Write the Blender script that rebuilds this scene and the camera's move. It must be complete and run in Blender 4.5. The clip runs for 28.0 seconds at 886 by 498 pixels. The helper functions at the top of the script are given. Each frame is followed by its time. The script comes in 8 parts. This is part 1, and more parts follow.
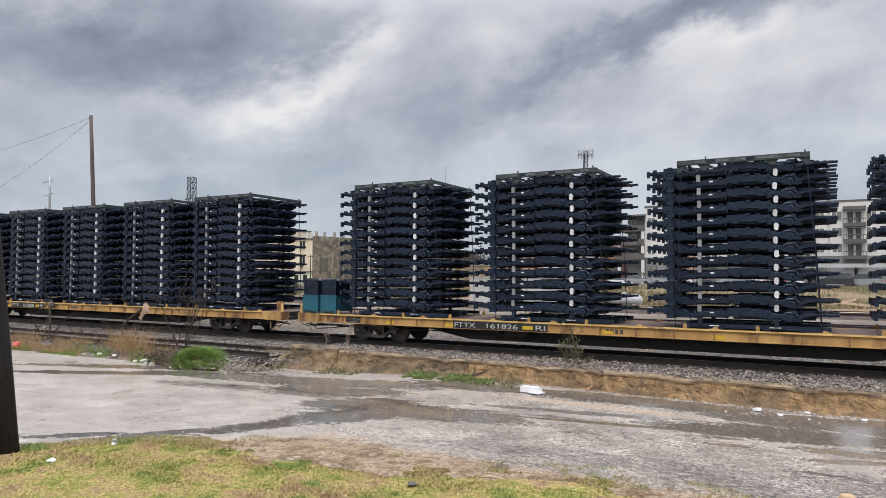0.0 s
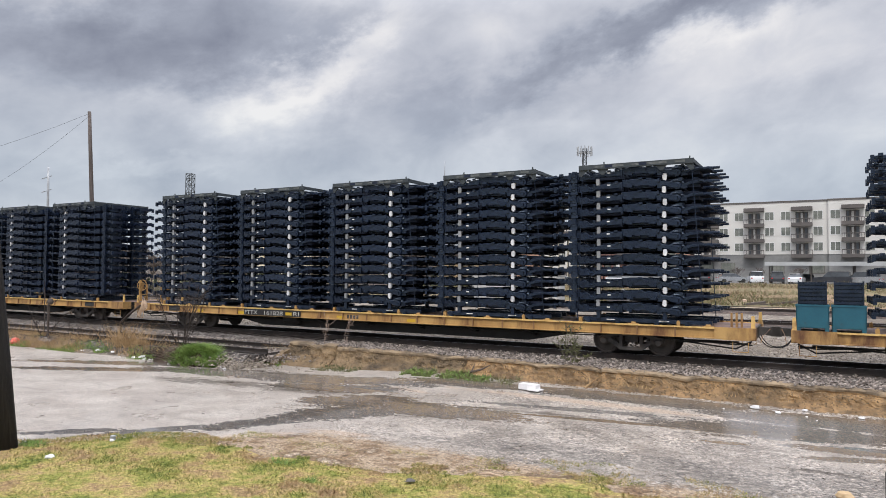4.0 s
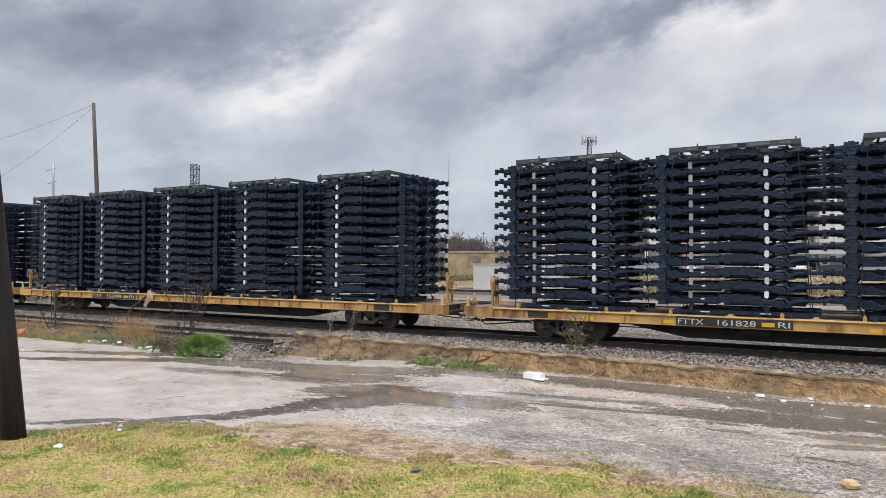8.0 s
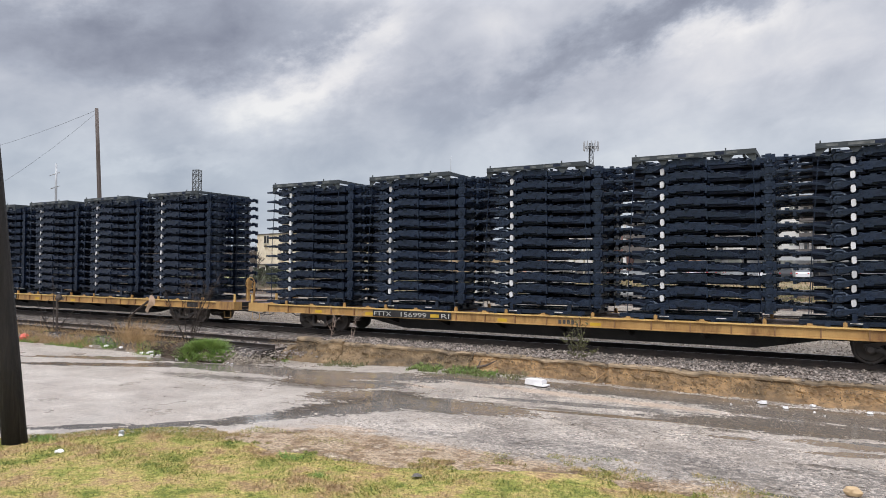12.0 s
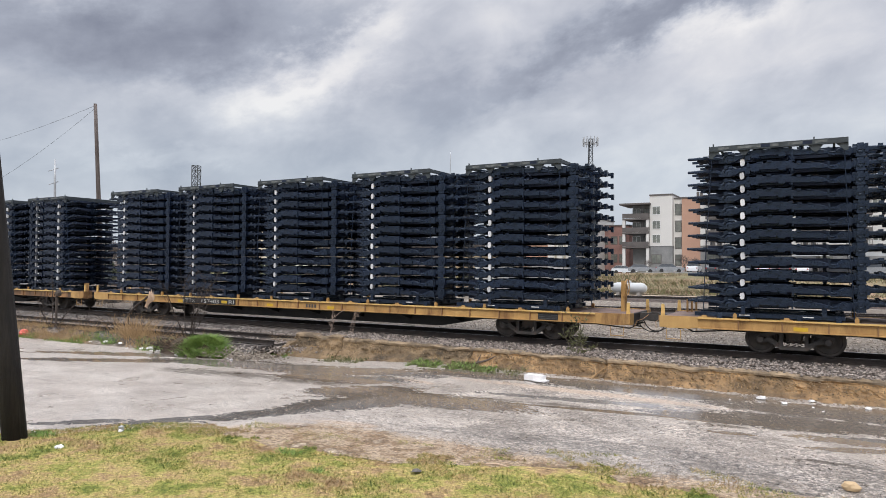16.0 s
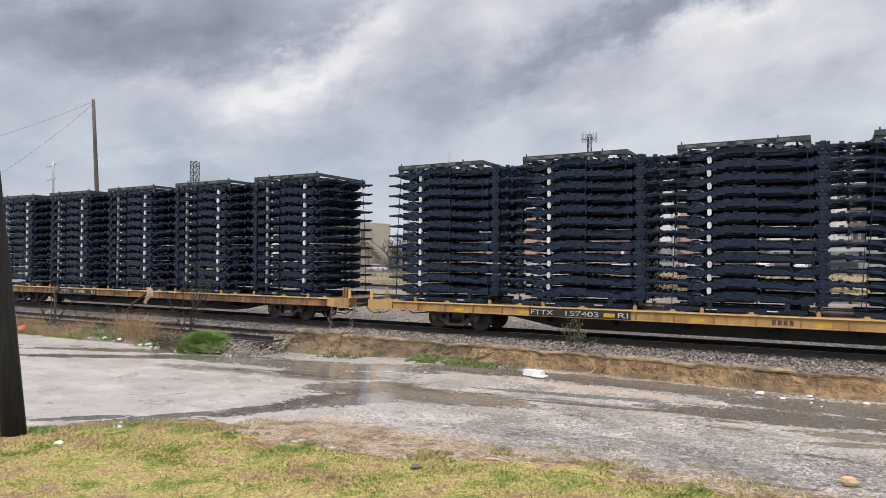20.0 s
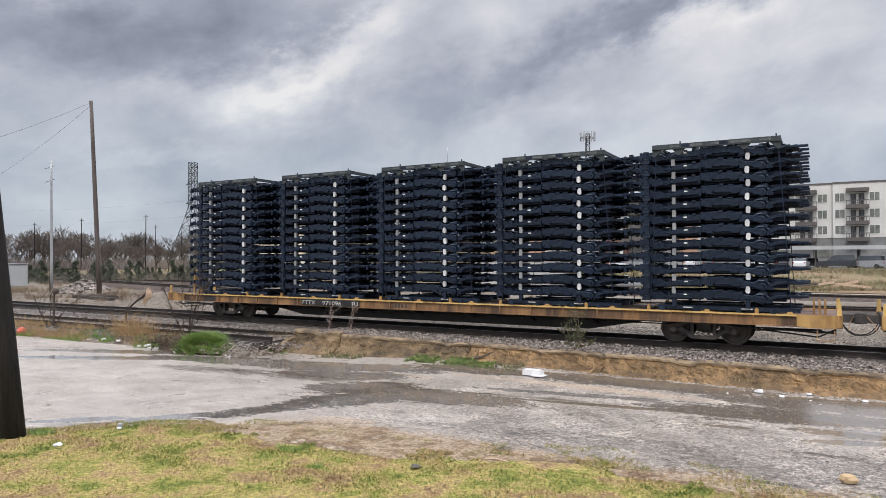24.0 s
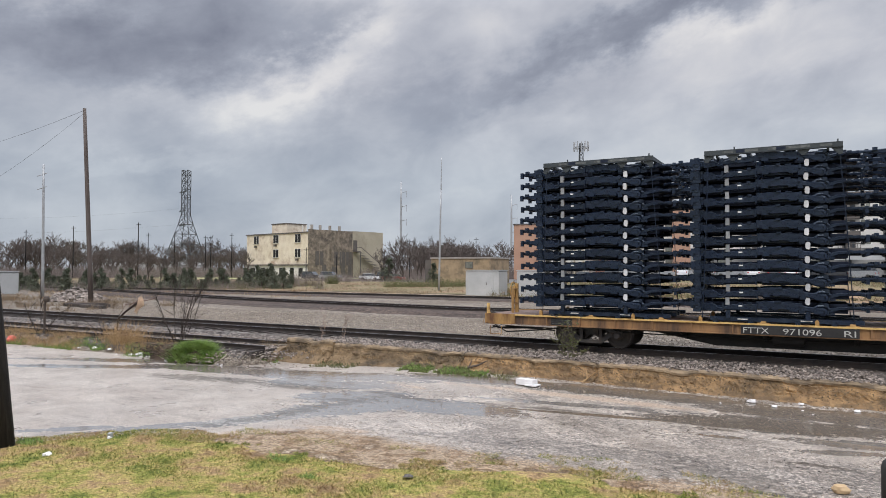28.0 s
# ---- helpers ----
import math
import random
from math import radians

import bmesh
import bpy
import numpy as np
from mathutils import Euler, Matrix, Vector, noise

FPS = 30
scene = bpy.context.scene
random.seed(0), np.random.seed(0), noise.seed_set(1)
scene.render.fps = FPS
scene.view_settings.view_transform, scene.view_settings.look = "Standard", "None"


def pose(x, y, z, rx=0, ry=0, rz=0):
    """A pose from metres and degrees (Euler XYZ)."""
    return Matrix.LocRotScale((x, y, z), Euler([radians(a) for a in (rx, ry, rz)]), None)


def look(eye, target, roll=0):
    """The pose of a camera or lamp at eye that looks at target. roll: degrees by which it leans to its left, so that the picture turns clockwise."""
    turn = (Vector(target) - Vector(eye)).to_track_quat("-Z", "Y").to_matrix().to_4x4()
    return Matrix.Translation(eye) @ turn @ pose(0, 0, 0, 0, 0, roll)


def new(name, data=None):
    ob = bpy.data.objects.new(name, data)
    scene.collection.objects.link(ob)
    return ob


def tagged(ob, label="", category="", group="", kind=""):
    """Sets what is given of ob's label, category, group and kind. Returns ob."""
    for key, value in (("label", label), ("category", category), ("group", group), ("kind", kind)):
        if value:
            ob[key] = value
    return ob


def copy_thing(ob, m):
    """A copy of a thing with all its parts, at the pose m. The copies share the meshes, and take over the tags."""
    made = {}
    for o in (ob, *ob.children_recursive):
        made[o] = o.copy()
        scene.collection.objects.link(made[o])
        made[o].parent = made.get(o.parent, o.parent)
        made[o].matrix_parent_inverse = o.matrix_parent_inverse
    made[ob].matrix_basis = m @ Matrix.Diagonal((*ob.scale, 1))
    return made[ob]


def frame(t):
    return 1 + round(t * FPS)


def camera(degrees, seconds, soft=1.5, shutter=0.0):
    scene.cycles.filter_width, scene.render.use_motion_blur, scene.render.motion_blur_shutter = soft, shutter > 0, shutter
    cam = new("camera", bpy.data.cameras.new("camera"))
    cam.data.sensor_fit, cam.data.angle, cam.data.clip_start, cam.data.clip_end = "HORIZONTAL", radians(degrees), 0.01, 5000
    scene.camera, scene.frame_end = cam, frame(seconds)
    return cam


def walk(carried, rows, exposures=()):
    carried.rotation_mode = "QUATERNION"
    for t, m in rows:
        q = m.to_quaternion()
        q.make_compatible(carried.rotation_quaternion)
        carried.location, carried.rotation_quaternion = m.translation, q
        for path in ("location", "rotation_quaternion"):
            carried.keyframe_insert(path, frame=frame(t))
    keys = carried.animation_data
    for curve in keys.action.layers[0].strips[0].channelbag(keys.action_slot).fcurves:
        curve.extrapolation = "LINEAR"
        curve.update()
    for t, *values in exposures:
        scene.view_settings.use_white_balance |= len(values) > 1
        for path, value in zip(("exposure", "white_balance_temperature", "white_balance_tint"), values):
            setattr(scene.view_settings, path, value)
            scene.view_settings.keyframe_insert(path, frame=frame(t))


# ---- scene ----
cam = camera(66.3, 28.0, soft=0.9)
EYE = (0.0, 0.0, 2.556)
# seconds, heading, tilt, lean of the hand-held camera, in degrees
AIM = [
(0, -29.364, 2.255, 0.288), (0.5, -29.369, 2.233, 0.289), (1, -29.372, 2.221, 0.322), (1.5, -29.369, 2.236, 0.442), (2, -29.334, 2.281, 0.512), (2.5,
-29.260, 2.273, 0.514), (3, -29.201, 2.251, 0.532), (3.5, -29.203, 2.142, 0.476), (5.5, -29.496, 1.760, 0.384), (6, -29.525, 1.681, 0.390), (6.5,
-29.546, 1.557, 0.337), (7, -29.580, 1.392, 0.304), (7.5, -29.601, 1.237, 0.212), (8, -29.638, 1.153, 0.199), (8.5, -29.653, 1.140, 0.227), (9,
-29.665, 1.182, 0.287), (9.5, -29.655, 1.285, 0.325), (10, -29.641, 1.397, 0.319), (10.5, -29.654, 1.470, 0.313), (11, -29.695, 1.549, 0.226), (11.5,
-29.730, 1.606, 0.285), (12, -29.784, 1.634, 0.318), (12.5, -29.803, 1.624, 0.309), (14.5, -29.873, 1.410, 0.366), (15, -29.830, 1.334, 0.332), (15.5,
-29.767, 1.288, 0.307), (16, -29.727, 1.270, 0.315), (16.5, -29.697, 1.276, 0.355), (17, -29.637, 1.257, 0.379), (17.5, -29.591, 1.209, 0.385), (18,
-29.571, 1.166, 0.373), (18.5, -29.558, 1.083, 0.332), (19, -29.568, 1.027, 0.262), (19.5, -29.587, 0.959, 0.267), (20, -29.634, 0.916, 0.255), (20.5,
-29.661, 0.881, 0.229), (21, -29.710, 0.847, 0.269), (21.5, -29.721, 0.797, 0.214), (23.5, -29.604, 0.813, 0.022), (24, -29.530, 0.903, -0.013),
(24.5, -29.450, 0.983, -0.046), (25, -29.357, 1.092, -0.012), (25.5, -29.276, 1.218, 0.047), (26, -29.202, 1.331, 0.152), (26.5, -29.129, 1.461,
0.246), (27, -29.062, 1.544, 0.298), (27.5, -29.015, 1.618, 0.328), (28, -28.994, 1.666, 0.175)]


def aimed(yaw, tilt, lean):
    a, b = radians(yaw), radians(tilt)
    way = Vector((math.sin(a) * math.cos(b), math.cos(a) * math.cos(b), math.sin(b)))
    return look(EYE, Vector(EYE) + 10 * way, lean)


walk(cam, [(t, aimed(a, b, c)) for t, a, b, c in AIM], [(0.0, 0.06), (5.0, 0.14), (20.0, 0.14), (25.0, 0.03), (28.0, -0.06)])

# ---- world, sun, exposure ----
scene.view_settings.exposure = 0.0


class Nodes:
    """Short hand for node trees."""

    def __init__(self, tree):
        self.tree = tree
        tree.nodes.clear()

    def add(self, kind, **ins):
        n = self.tree.nodes.new(kind)
        for k, v in ins.items():
            self.put(n, k, v)
        return n

    def put(self, n, key, v):
        sock = n.inputs[int(key[1:])] if key[0] == "i" and key[1:].isdigit() else n.inputs[key.replace("_", " ")]
        if isinstance(v, bpy.types.NodeSocket):
            self.tree.links.new(v, sock)
        else:
            sock.default_value = v

    def math(self, op, a, b=0.0, c=0.0):
        n = self.tree.nodes.new("ShaderNodeMath")
        n.operation = op
        for i, v in enumerate((a, b, c)):
            self.put(n, f"i{i}", v)
        return n.outputs[0]

    def ramp(self, fac, stops, ease="LINEAR"):
        n = self.tree.nodes.new("ShaderNodeValToRGB")
        n.color_ramp.interpolation = ease
        el = n.color_ramp.elements
        while len(el) < len(stops):
            el.new(0.5)
        for e, (p, col) in zip(el, stops):
            e.position = p
            e.color = (*col, 1) if isinstance(col, tuple) else (col, col, col, 1)
        self.put(n, "i0", fac)
        return n.outputs[0]

    def mix(self, fac, a, b, kind="MIX"):
        n = self.tree.nodes.new("ShaderNodeMix")
        n.data_type, n.blend_type, n.clamp_factor = "RGBA", kind, True
        self.put(n, "i0", fac)
        for i, v in ((6, a), (7, b)):
            self.put(n, f"i{i}", (*v, 1) if isinstance(v, tuple) and len(v) == 3 else v)
        return n.outputs[2]

    def noise(self, vec, scale, detail=4.0, rough=0.55, distort=0.0):
        n = self.tree.nodes.new("ShaderNodeTexNoise")
        for k, v in (("Vector", vec), ("Scale", scale), ("Detail", detail), ("Roughness", rough), ("Distortion", distort)):
            self.put(n, k, v)
        return n.outputs["Fac"]

    def stretch(self, vec, scale, turn=0.0):
        n = self.tree.nodes.new("ShaderNodeMapping")
        self.put(n, "Vector", vec)
        n.inputs["Rotation"].default_value = (0, 0, radians(turn))
        n.inputs["Scale"].default_value = scale
        return n.outputs[0]

    def link(self, a, b):
        self.tree.links.new(a, b)


def build_world():
    world = bpy.data.worlds.new("overcast")
    scene.world = world
    world.use_nodes = True
    N = Nodes(world.node_tree)
    co = N.tree.nodes.new("ShaderNodeTexCoord").outputs["Generated"]
    sep = N.tree.nodes.new("ShaderNodeSeparateXYZ")
    N.put(sep, "i0", co)
    x, y, z = sep.outputs
    az = N.math("ARCTAN2", x, y)
    el = N.math("ARCSINE", z)
    # clouds stretched along a slanting wind direction
    comb = N.tree.nodes.new("ShaderNodeCombineXYZ")
    ca, sa = math.cos(radians(14)), math.sin(radians(14))
    u = N.math("ADD", N.math("MULTIPLY", az, ca), N.math("MULTIPLY", el, sa))
    v = N.math("SUBTRACT", N.math("MULTIPLY", el, ca), N.math("MULTIPLY", az, sa))
    N.put(comb, "i0", N.math("MULTIPLY", u, 1.0))
    N.put(comb, "i1", N.math("MULTIPLY", v, 1.7))
    N.put(comb, "i2", 3.7)
    n1 = N.noise(comb.outputs[0], 4.4, 7.0, 0.48, 0.15)
    n2 = N.noise(comb.outputs[0], 10.5, 9.0, 0.6, 0.45)
    shade = N.math("ADD", N.math("MULTIPLY", n1, 0.74), N.math("MULTIPLY", n2, 0.26))
    shade = N.math("ADD", N.math("MULTIPLY", N.math("SUBTRACT", shade, 0.5), 1.0), 0.57)
    # ragged, billowing edges
    b1 = N.noise(comb.outputs[0], 9.0, 10.0, 0.62)
    shift = N.tree.nodes.new("ShaderNodeVectorMath")
    N.put(shift, "i0", comb.outputs[0])
    shift.inputs[1].default_value = (5.2, 1.3, 2.8)
    b2 = N.noise(shift.outputs[0], 9.0, 10.0, 0.62)
    az = N.math("ADD", az, N.math("MULTIPLY", N.math("SUBTRACT", b1, 0.5), 0.24))
    el = N.math("ADD", el, N.math("MULTIPLY", N.math("SUBTRACT", b2, 0.5), 0.12))
    # the large banks: heading, height, slant (degrees), half length, half width, light or dark
    for a, h, r, l, w, amp in ((-44.0, 6.0, 0, 30.0, 4.0, -0.07), (-56.0, 14.5, 4, 15.0, 5.0, -0.08), (-30.0, 15.0, 10, 9.0, 5.0, -0.05), (-5.0, 13.0, 6, 13.0, 5.5, 0.09), (-50.4, 18.9, 20, 9.1, 4.1, -0.31), (-58.2, 16.0, 5, 10.5, 2.1, -0.12), (-60.7, 19.7, 0, 5.7, 2.1, 0.09), (-38.4, 20.0, 20, 6.2, 1.5, -0.16), (-38.4, 17.1, 32, 8.4, 1.8, 0.20), (-41.1, 14.0, 8, 6.7, 2.1, 0.12), (-17.1, 17.2, 20, 11.9, 1.8, -0.27), (-7.2, 20.5, 8, 11.0, 2.0, -0.25), (-26.5, 18.8, 15, 8.1, 2.0, 0.08), (-9.5, 18.1, 8, 6.7, 1.2, 0.20), (-19.0, 15.3, 20, 6.2, 1.1, 0.11), (-32.7, 13.8, 10, 5.3, 1.7, -0.08), (0.8, 18.4, 0, 5.3, 2.9, 0.10), (-1.7, 12.8, 8, 8.6, 1.5, -0.09), (-48.7, 12.6, 8, 5.3, 1.7, 0.08), (-51.6, 8.6, 3, 7.6, 0.6, 0.08), (-40.2, 9.8, 5, 8.1, 1.3, -0.05), (-21.8, 11.5, 15, 5.7, 1.1, 0.05), (-58.6, 11.2, 0, 7.2, 1.2, -0.04)):
        du = N.math("SUBTRACT", az, radians(a))
        dv = N.math("SUBTRACT", el, radians(h))
        c, s = math.cos(radians(r)), math.sin(radians(r))
        p = N.math("DIVIDE", N.math("ADD", N.math("MULTIPLY", du, c), N.math("MULTIPLY", dv, s)), radians(l))
        q = N.math("DIVIDE", N.math("SUBTRACT", N.math("MULTIPLY", dv, c), N.math("MULTIPLY", du, s)), radians(w))
        d = N.math("ADD", N.math("MULTIPLY", p, p), N.math("MULTIPLY", q, q))
        g = N.math("POWER", 2.718, N.math("MULTIPLY", N.math("POWER", d, 1.25), -0.9))
        shade = N.math("ADD", shade, N.math("MULTIPLY", g, amp))
    cloud = N.ramp(shade, ((0.12, (0.215, 0.232, 0.296)), (0.4, (0.372, 0.398, 0.472)), (0.62, (0.568, 0.582, 0.64)), (0.85, (0.81, 0.795, 0.80))))
    # cooler towards the horizon
    cloud = N.mix(1.0, cloud, N.ramp(z, ((0.13, (0.945, 1.0, 1.012)), (0.26, (1.0, 1.0, 1.0)))), "MULTIPLY")
    sky = N.tree.nodes.new("ShaderNodeTexSky")
    sky.sky_type = "NISHITA"
    sky.sun_disc, sky.sun_elevation, sky.sun_rotation = False, radians(42), radians(170)
    skyc = N.mix(1.0, sky.outputs[0], (0.1, 0.1, 0.1), "MULTIPLY")
    colour = N.mix(0.96, skyc, cloud)
    # an overcast sky is brighter overhead
    high = N.math("MAXIMUM", N.math("SUBTRACT", z, 0.36), 0.0)
    gain = N.math("ADD", 1.0, N.math("MULTIPLY", high, SKY_RISE))
    bg = N.tree.nodes.new("ShaderNodeBackground")
    N.put(bg, "Color", colour)
    N.put(bg, "Strength", gain)
    out = N.tree.nodes.new("ShaderNodeOutputWorld")
    N.link(bg.outputs[0], out.inputs[0])


SKY_RISE = 5.5
build_world()
sun = new("sun", bpy.data.lights.new("sun", "SUN"))
sun.data.energy, sun.data.angle, sun.data.color = 1.5, radians(16), (1.0, 0.96, 0.9)
sun.matrix_world = look((0, 0, 60), (-12, 45, 0))

# ---- materials ----
MATS = {}


def surface(name, a, b, scale=6.0, fine=60.0, rough=(0.5, 0.8), metal=0.0, bump=0.15, dirt=None, dirt_at=0.6, spec=0.5, coat=0.0, tint=None, vary=0.0, island=0.0, stretch=(1, 1, 1)):
    """A two-scale weathered surface between the colours a and b, with stains of the colour dirt."""
    m = bpy.data.materials.new(name)
    m.use_nodes = True
    N = Nodes(m.node_tree)
    co = N.tree.nodes.new("ShaderNodeTexCoord").outputs["Object"]
    mp = N.tree.nodes.new("ShaderNodeMapping")
    N.put(mp, "Vector", co)
    mp.inputs["Scale"].default_value = stretch
    vec = mp.outputs[0]
    big, small = N.noise(vec, scale, 5.0), N.noise(vec, fine, 3.0)
    col = N.mix(N.ramp(big, ((0.3, 0.0), (0.7, 1.0))), a, b)
    col = N.mix(0.3, col, N.mix(small, (0.0, 0.0, 0.0), (1.0, 1.0, 1.0)), "SOFT_LIGHT")
    if dirt:
        mask = N.ramp(N.noise(vec, scale * 0.45, 8.0, 0.7), ((dirt_at - 0.06, 0.0), (dirt_at + 0.1, 1.0)))
        col = N.mix(mask, col, dirt)
    if vary or island:
        if vary:
            r = N.tree.nodes.new("ShaderNodeObjectInfo").outputs["Random"]
        else:
            r = N.tree.nodes.new("ShaderNodeNewGeometry").outputs["Random Per Island"]
        k = vary or island
        col = N.mix(1.0, col, N.ramp(r, ((0.0, 1 - k), (1.0, 1.0))), "MULTIPLY")
    sh = N.tree.nodes.new("ShaderNodeBsdfPrincipled")
    N.put(sh, "Base Color", col)
    N.put(sh, "Roughness", N.ramp(small, ((0.25, rough[0]), (0.75, rough[1]))))
    N.put(sh, "Metallic", metal)
    N.put(sh, "Specular IOR Level", spec)
    N.put(sh, "Coat Weight", coat)
    if tint:
        N.put(sh, "Specular Tint", (*tint, 1))
    if bump:
        bn = N.tree.nodes.new("ShaderNodeBump")
        N.put(bn, "Strength", bump)
        N.put(bn, "Distance", 0.02)
        N.put(bn, "Height", N.math("ADD", small, N.math("MULTIPLY", big, 0.6)))
        N.put(sh, "Normal", bn.outputs[0])
    out = N.tree.nodes.new("ShaderNodeOutputMaterial")
    N.link(sh.outputs[0], out.inputs[0])
    MATS[name] = m
    return m


frame_black = surface("frame_black", (0.0038, 0.0074, 0.0195), (0.011, 0.0192, 0.043), 6, 26, (0.2, 0.45), 0.0, 0.5, dirt=(0.024, 0.034, 0.056), dirt_at=0.55, spec=0.5, tint=(0.7, 0.85, 1.0), vary=0.4)
rack_green = surface("rack_green", (0.02, 0.027, 0.032), (0.044, 0.055, 0.062), 2, 30, (0.45, 0.7), 0.0, 0.15, dirt=(0.02, 0.02, 0.022), dirt_at=0.6)
rack_pale = surface("rack_pale", (0.08, 0.09, 0.09), (0.15, 0.16, 0.16), 9, 40, (0.5, 0.7), 0, 0.05, dirt=(0.05, 0.055, 0.055), dirt_at=0.52)
# stands for the shade inside holes, fork pockets and gaps between frames
recess_shade_black = surface("recess_shade_black", (0.011, 0.0155, 0.03), (0.02, 0.028, 0.05), 4, 30, (0.6, 0.8), 0, 0.05, spec=0.2)
spacer_white = surface("spacer_white", (0.62, 0.63, 0.65), (0.78, 0.79, 0.8), 6, 40, (0.4, 0.6), 0, 0.05, vary=0.35)
spacer_grey = surface("spacer_grey", (0.24, 0.25, 0.26), (0.36, 0.37, 0.38), 6, 40, (0.4, 0.6), 0, 0.05, vary=0.3)
mark_white = surface("mark_white", (0.30, 0.30, 0.28), (0.62, 0.61, 0.58), 7, 40, (0.5, 0.7), 0, 0.05, dirt=(0.10, 0.09, 0.08), dirt_at=0.6)
white_paint = surface("white_paint", (0.62, 0.62, 0.60), (0.8, 0.8, 0.78), 9, 60, (0.5, 0.7), 0, 0.05)
car_yellow = surface("car_yellow", (0.34, 0.185, 0.06), (0.52, 0.32, 0.115), 1.1, 35, (0.5, 0.75), 0, 0.15, dirt=(0.12, 0.05, 0.022), dirt_at=0.56, stretch=(1.5, 1, 0.45))
rust_shade_yellow = surface("rust_shade_yellow", (0.20, 0.105, 0.05), (0.36, 0.20, 0.085), 1.2, 35, (0.55, 0.8), 0, 0.15, dirt=(0.085, 0.05, 0.032), dirt_at=0.5, stretch=(2.0, 1, 0.3))
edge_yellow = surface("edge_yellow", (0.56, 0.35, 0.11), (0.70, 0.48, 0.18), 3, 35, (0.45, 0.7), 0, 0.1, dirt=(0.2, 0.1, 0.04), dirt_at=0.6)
bright_yellow = surface("bright_yellow", (0.52, 0.33, 0.02), (0.62, 0.40, 0.03), 3, 30, (0.4, 0.6), 0, 0.05)
car_black = surface("car_black", (0.012, 0.012, 0.013), (0.03, 0.028, 0.027), 1.5, 25, (0.5, 0.8), 0, 0.15, dirt=(0.06, 0.045, 0.035), dirt_at=0.64)
truck_steel = surface("truck_steel", (0.032, 0.03, 0.03), (0.085, 0.074, 0.066), 3, 30, (0.55, 0.8), 0.0, 0.2, dirt=(0.11, 0.065, 0.04), dirt_at=0.62)
wheel_steel = surface("wheel_steel", (0.05, 0.044, 0.04), (0.09, 0.075, 0.065), 4, 30, (0.5, 0.75), 0.2, 0.15)
tread_steel = surface("tread_steel", (0.45, 0.45, 0.46), (0.6, 0.6, 0.6), 4, 60, (0.2, 0.35), 1.0, 0.05)
deck_wood = surface("deck_wood", (0.16, 0.11, 0.09), (0.26, 0.17, 0.14), 2, 40, (0.7, 0.9), 0, 0.3, dirt=(0.06, 0.05, 0.045), dirt_at=0.58)
teal_paint = surface("teal_paint", (0.008, 0.075, 0.115), (0.014, 0.105, 0.15), 2, 30, (0.4, 0.65), 0, 0.1, dirt=(0.05, 0.05, 0.05), dirt_at=0.68)
rail_side = surface("rail_side", (0.018, 0.015, 0.014), (0.042, 0.03, 0.025), 3, 30, (0.6, 0.85), 0.1, 0.15)
rail_top = surface("rail_top", (0.22, 0.22, 0.24), (0.34, 0.34, 0.36), 2, 50, (0.22, 0.4), 1.0, 0.05)
tie_wood = surface("tie_wood", (0.05, 0.042, 0.038), (0.11, 0.09, 0.08), 3, 30, (0.7, 0.9), 0, 0.4, vary=0.4)
stone_mix = surface("stone_mix", (0.16, 0.122, 0.10), (0.50, 0.43, 0.375), 5, 20, (0.6, 0.85), 0, 0.3, island=0.78)
pole_wood = surface("pole_wood", (0.004, 0.0032, 0.0034), (0.016, 0.0125, 0.012), 4, 30, (0.7, 0.9), 0, 1.0, dirt=(0.034, 0.028, 0.026), dirt_at=0.62, stretch=(5, 5, 0.25))
pole_brown = surface("pole_brown", (0.075, 0.06, 0.052), (0.13, 0.105, 0.095), 3, 40, (0.7, 0.9), 0, 0.4, stretch=(3, 3, 0.3))
galv = surface("galv", (0.33, 0.34, 0.35), (0.45, 0.46, 0.47), 3, 40, (0.4, 0.6), 0.4, 0.05)


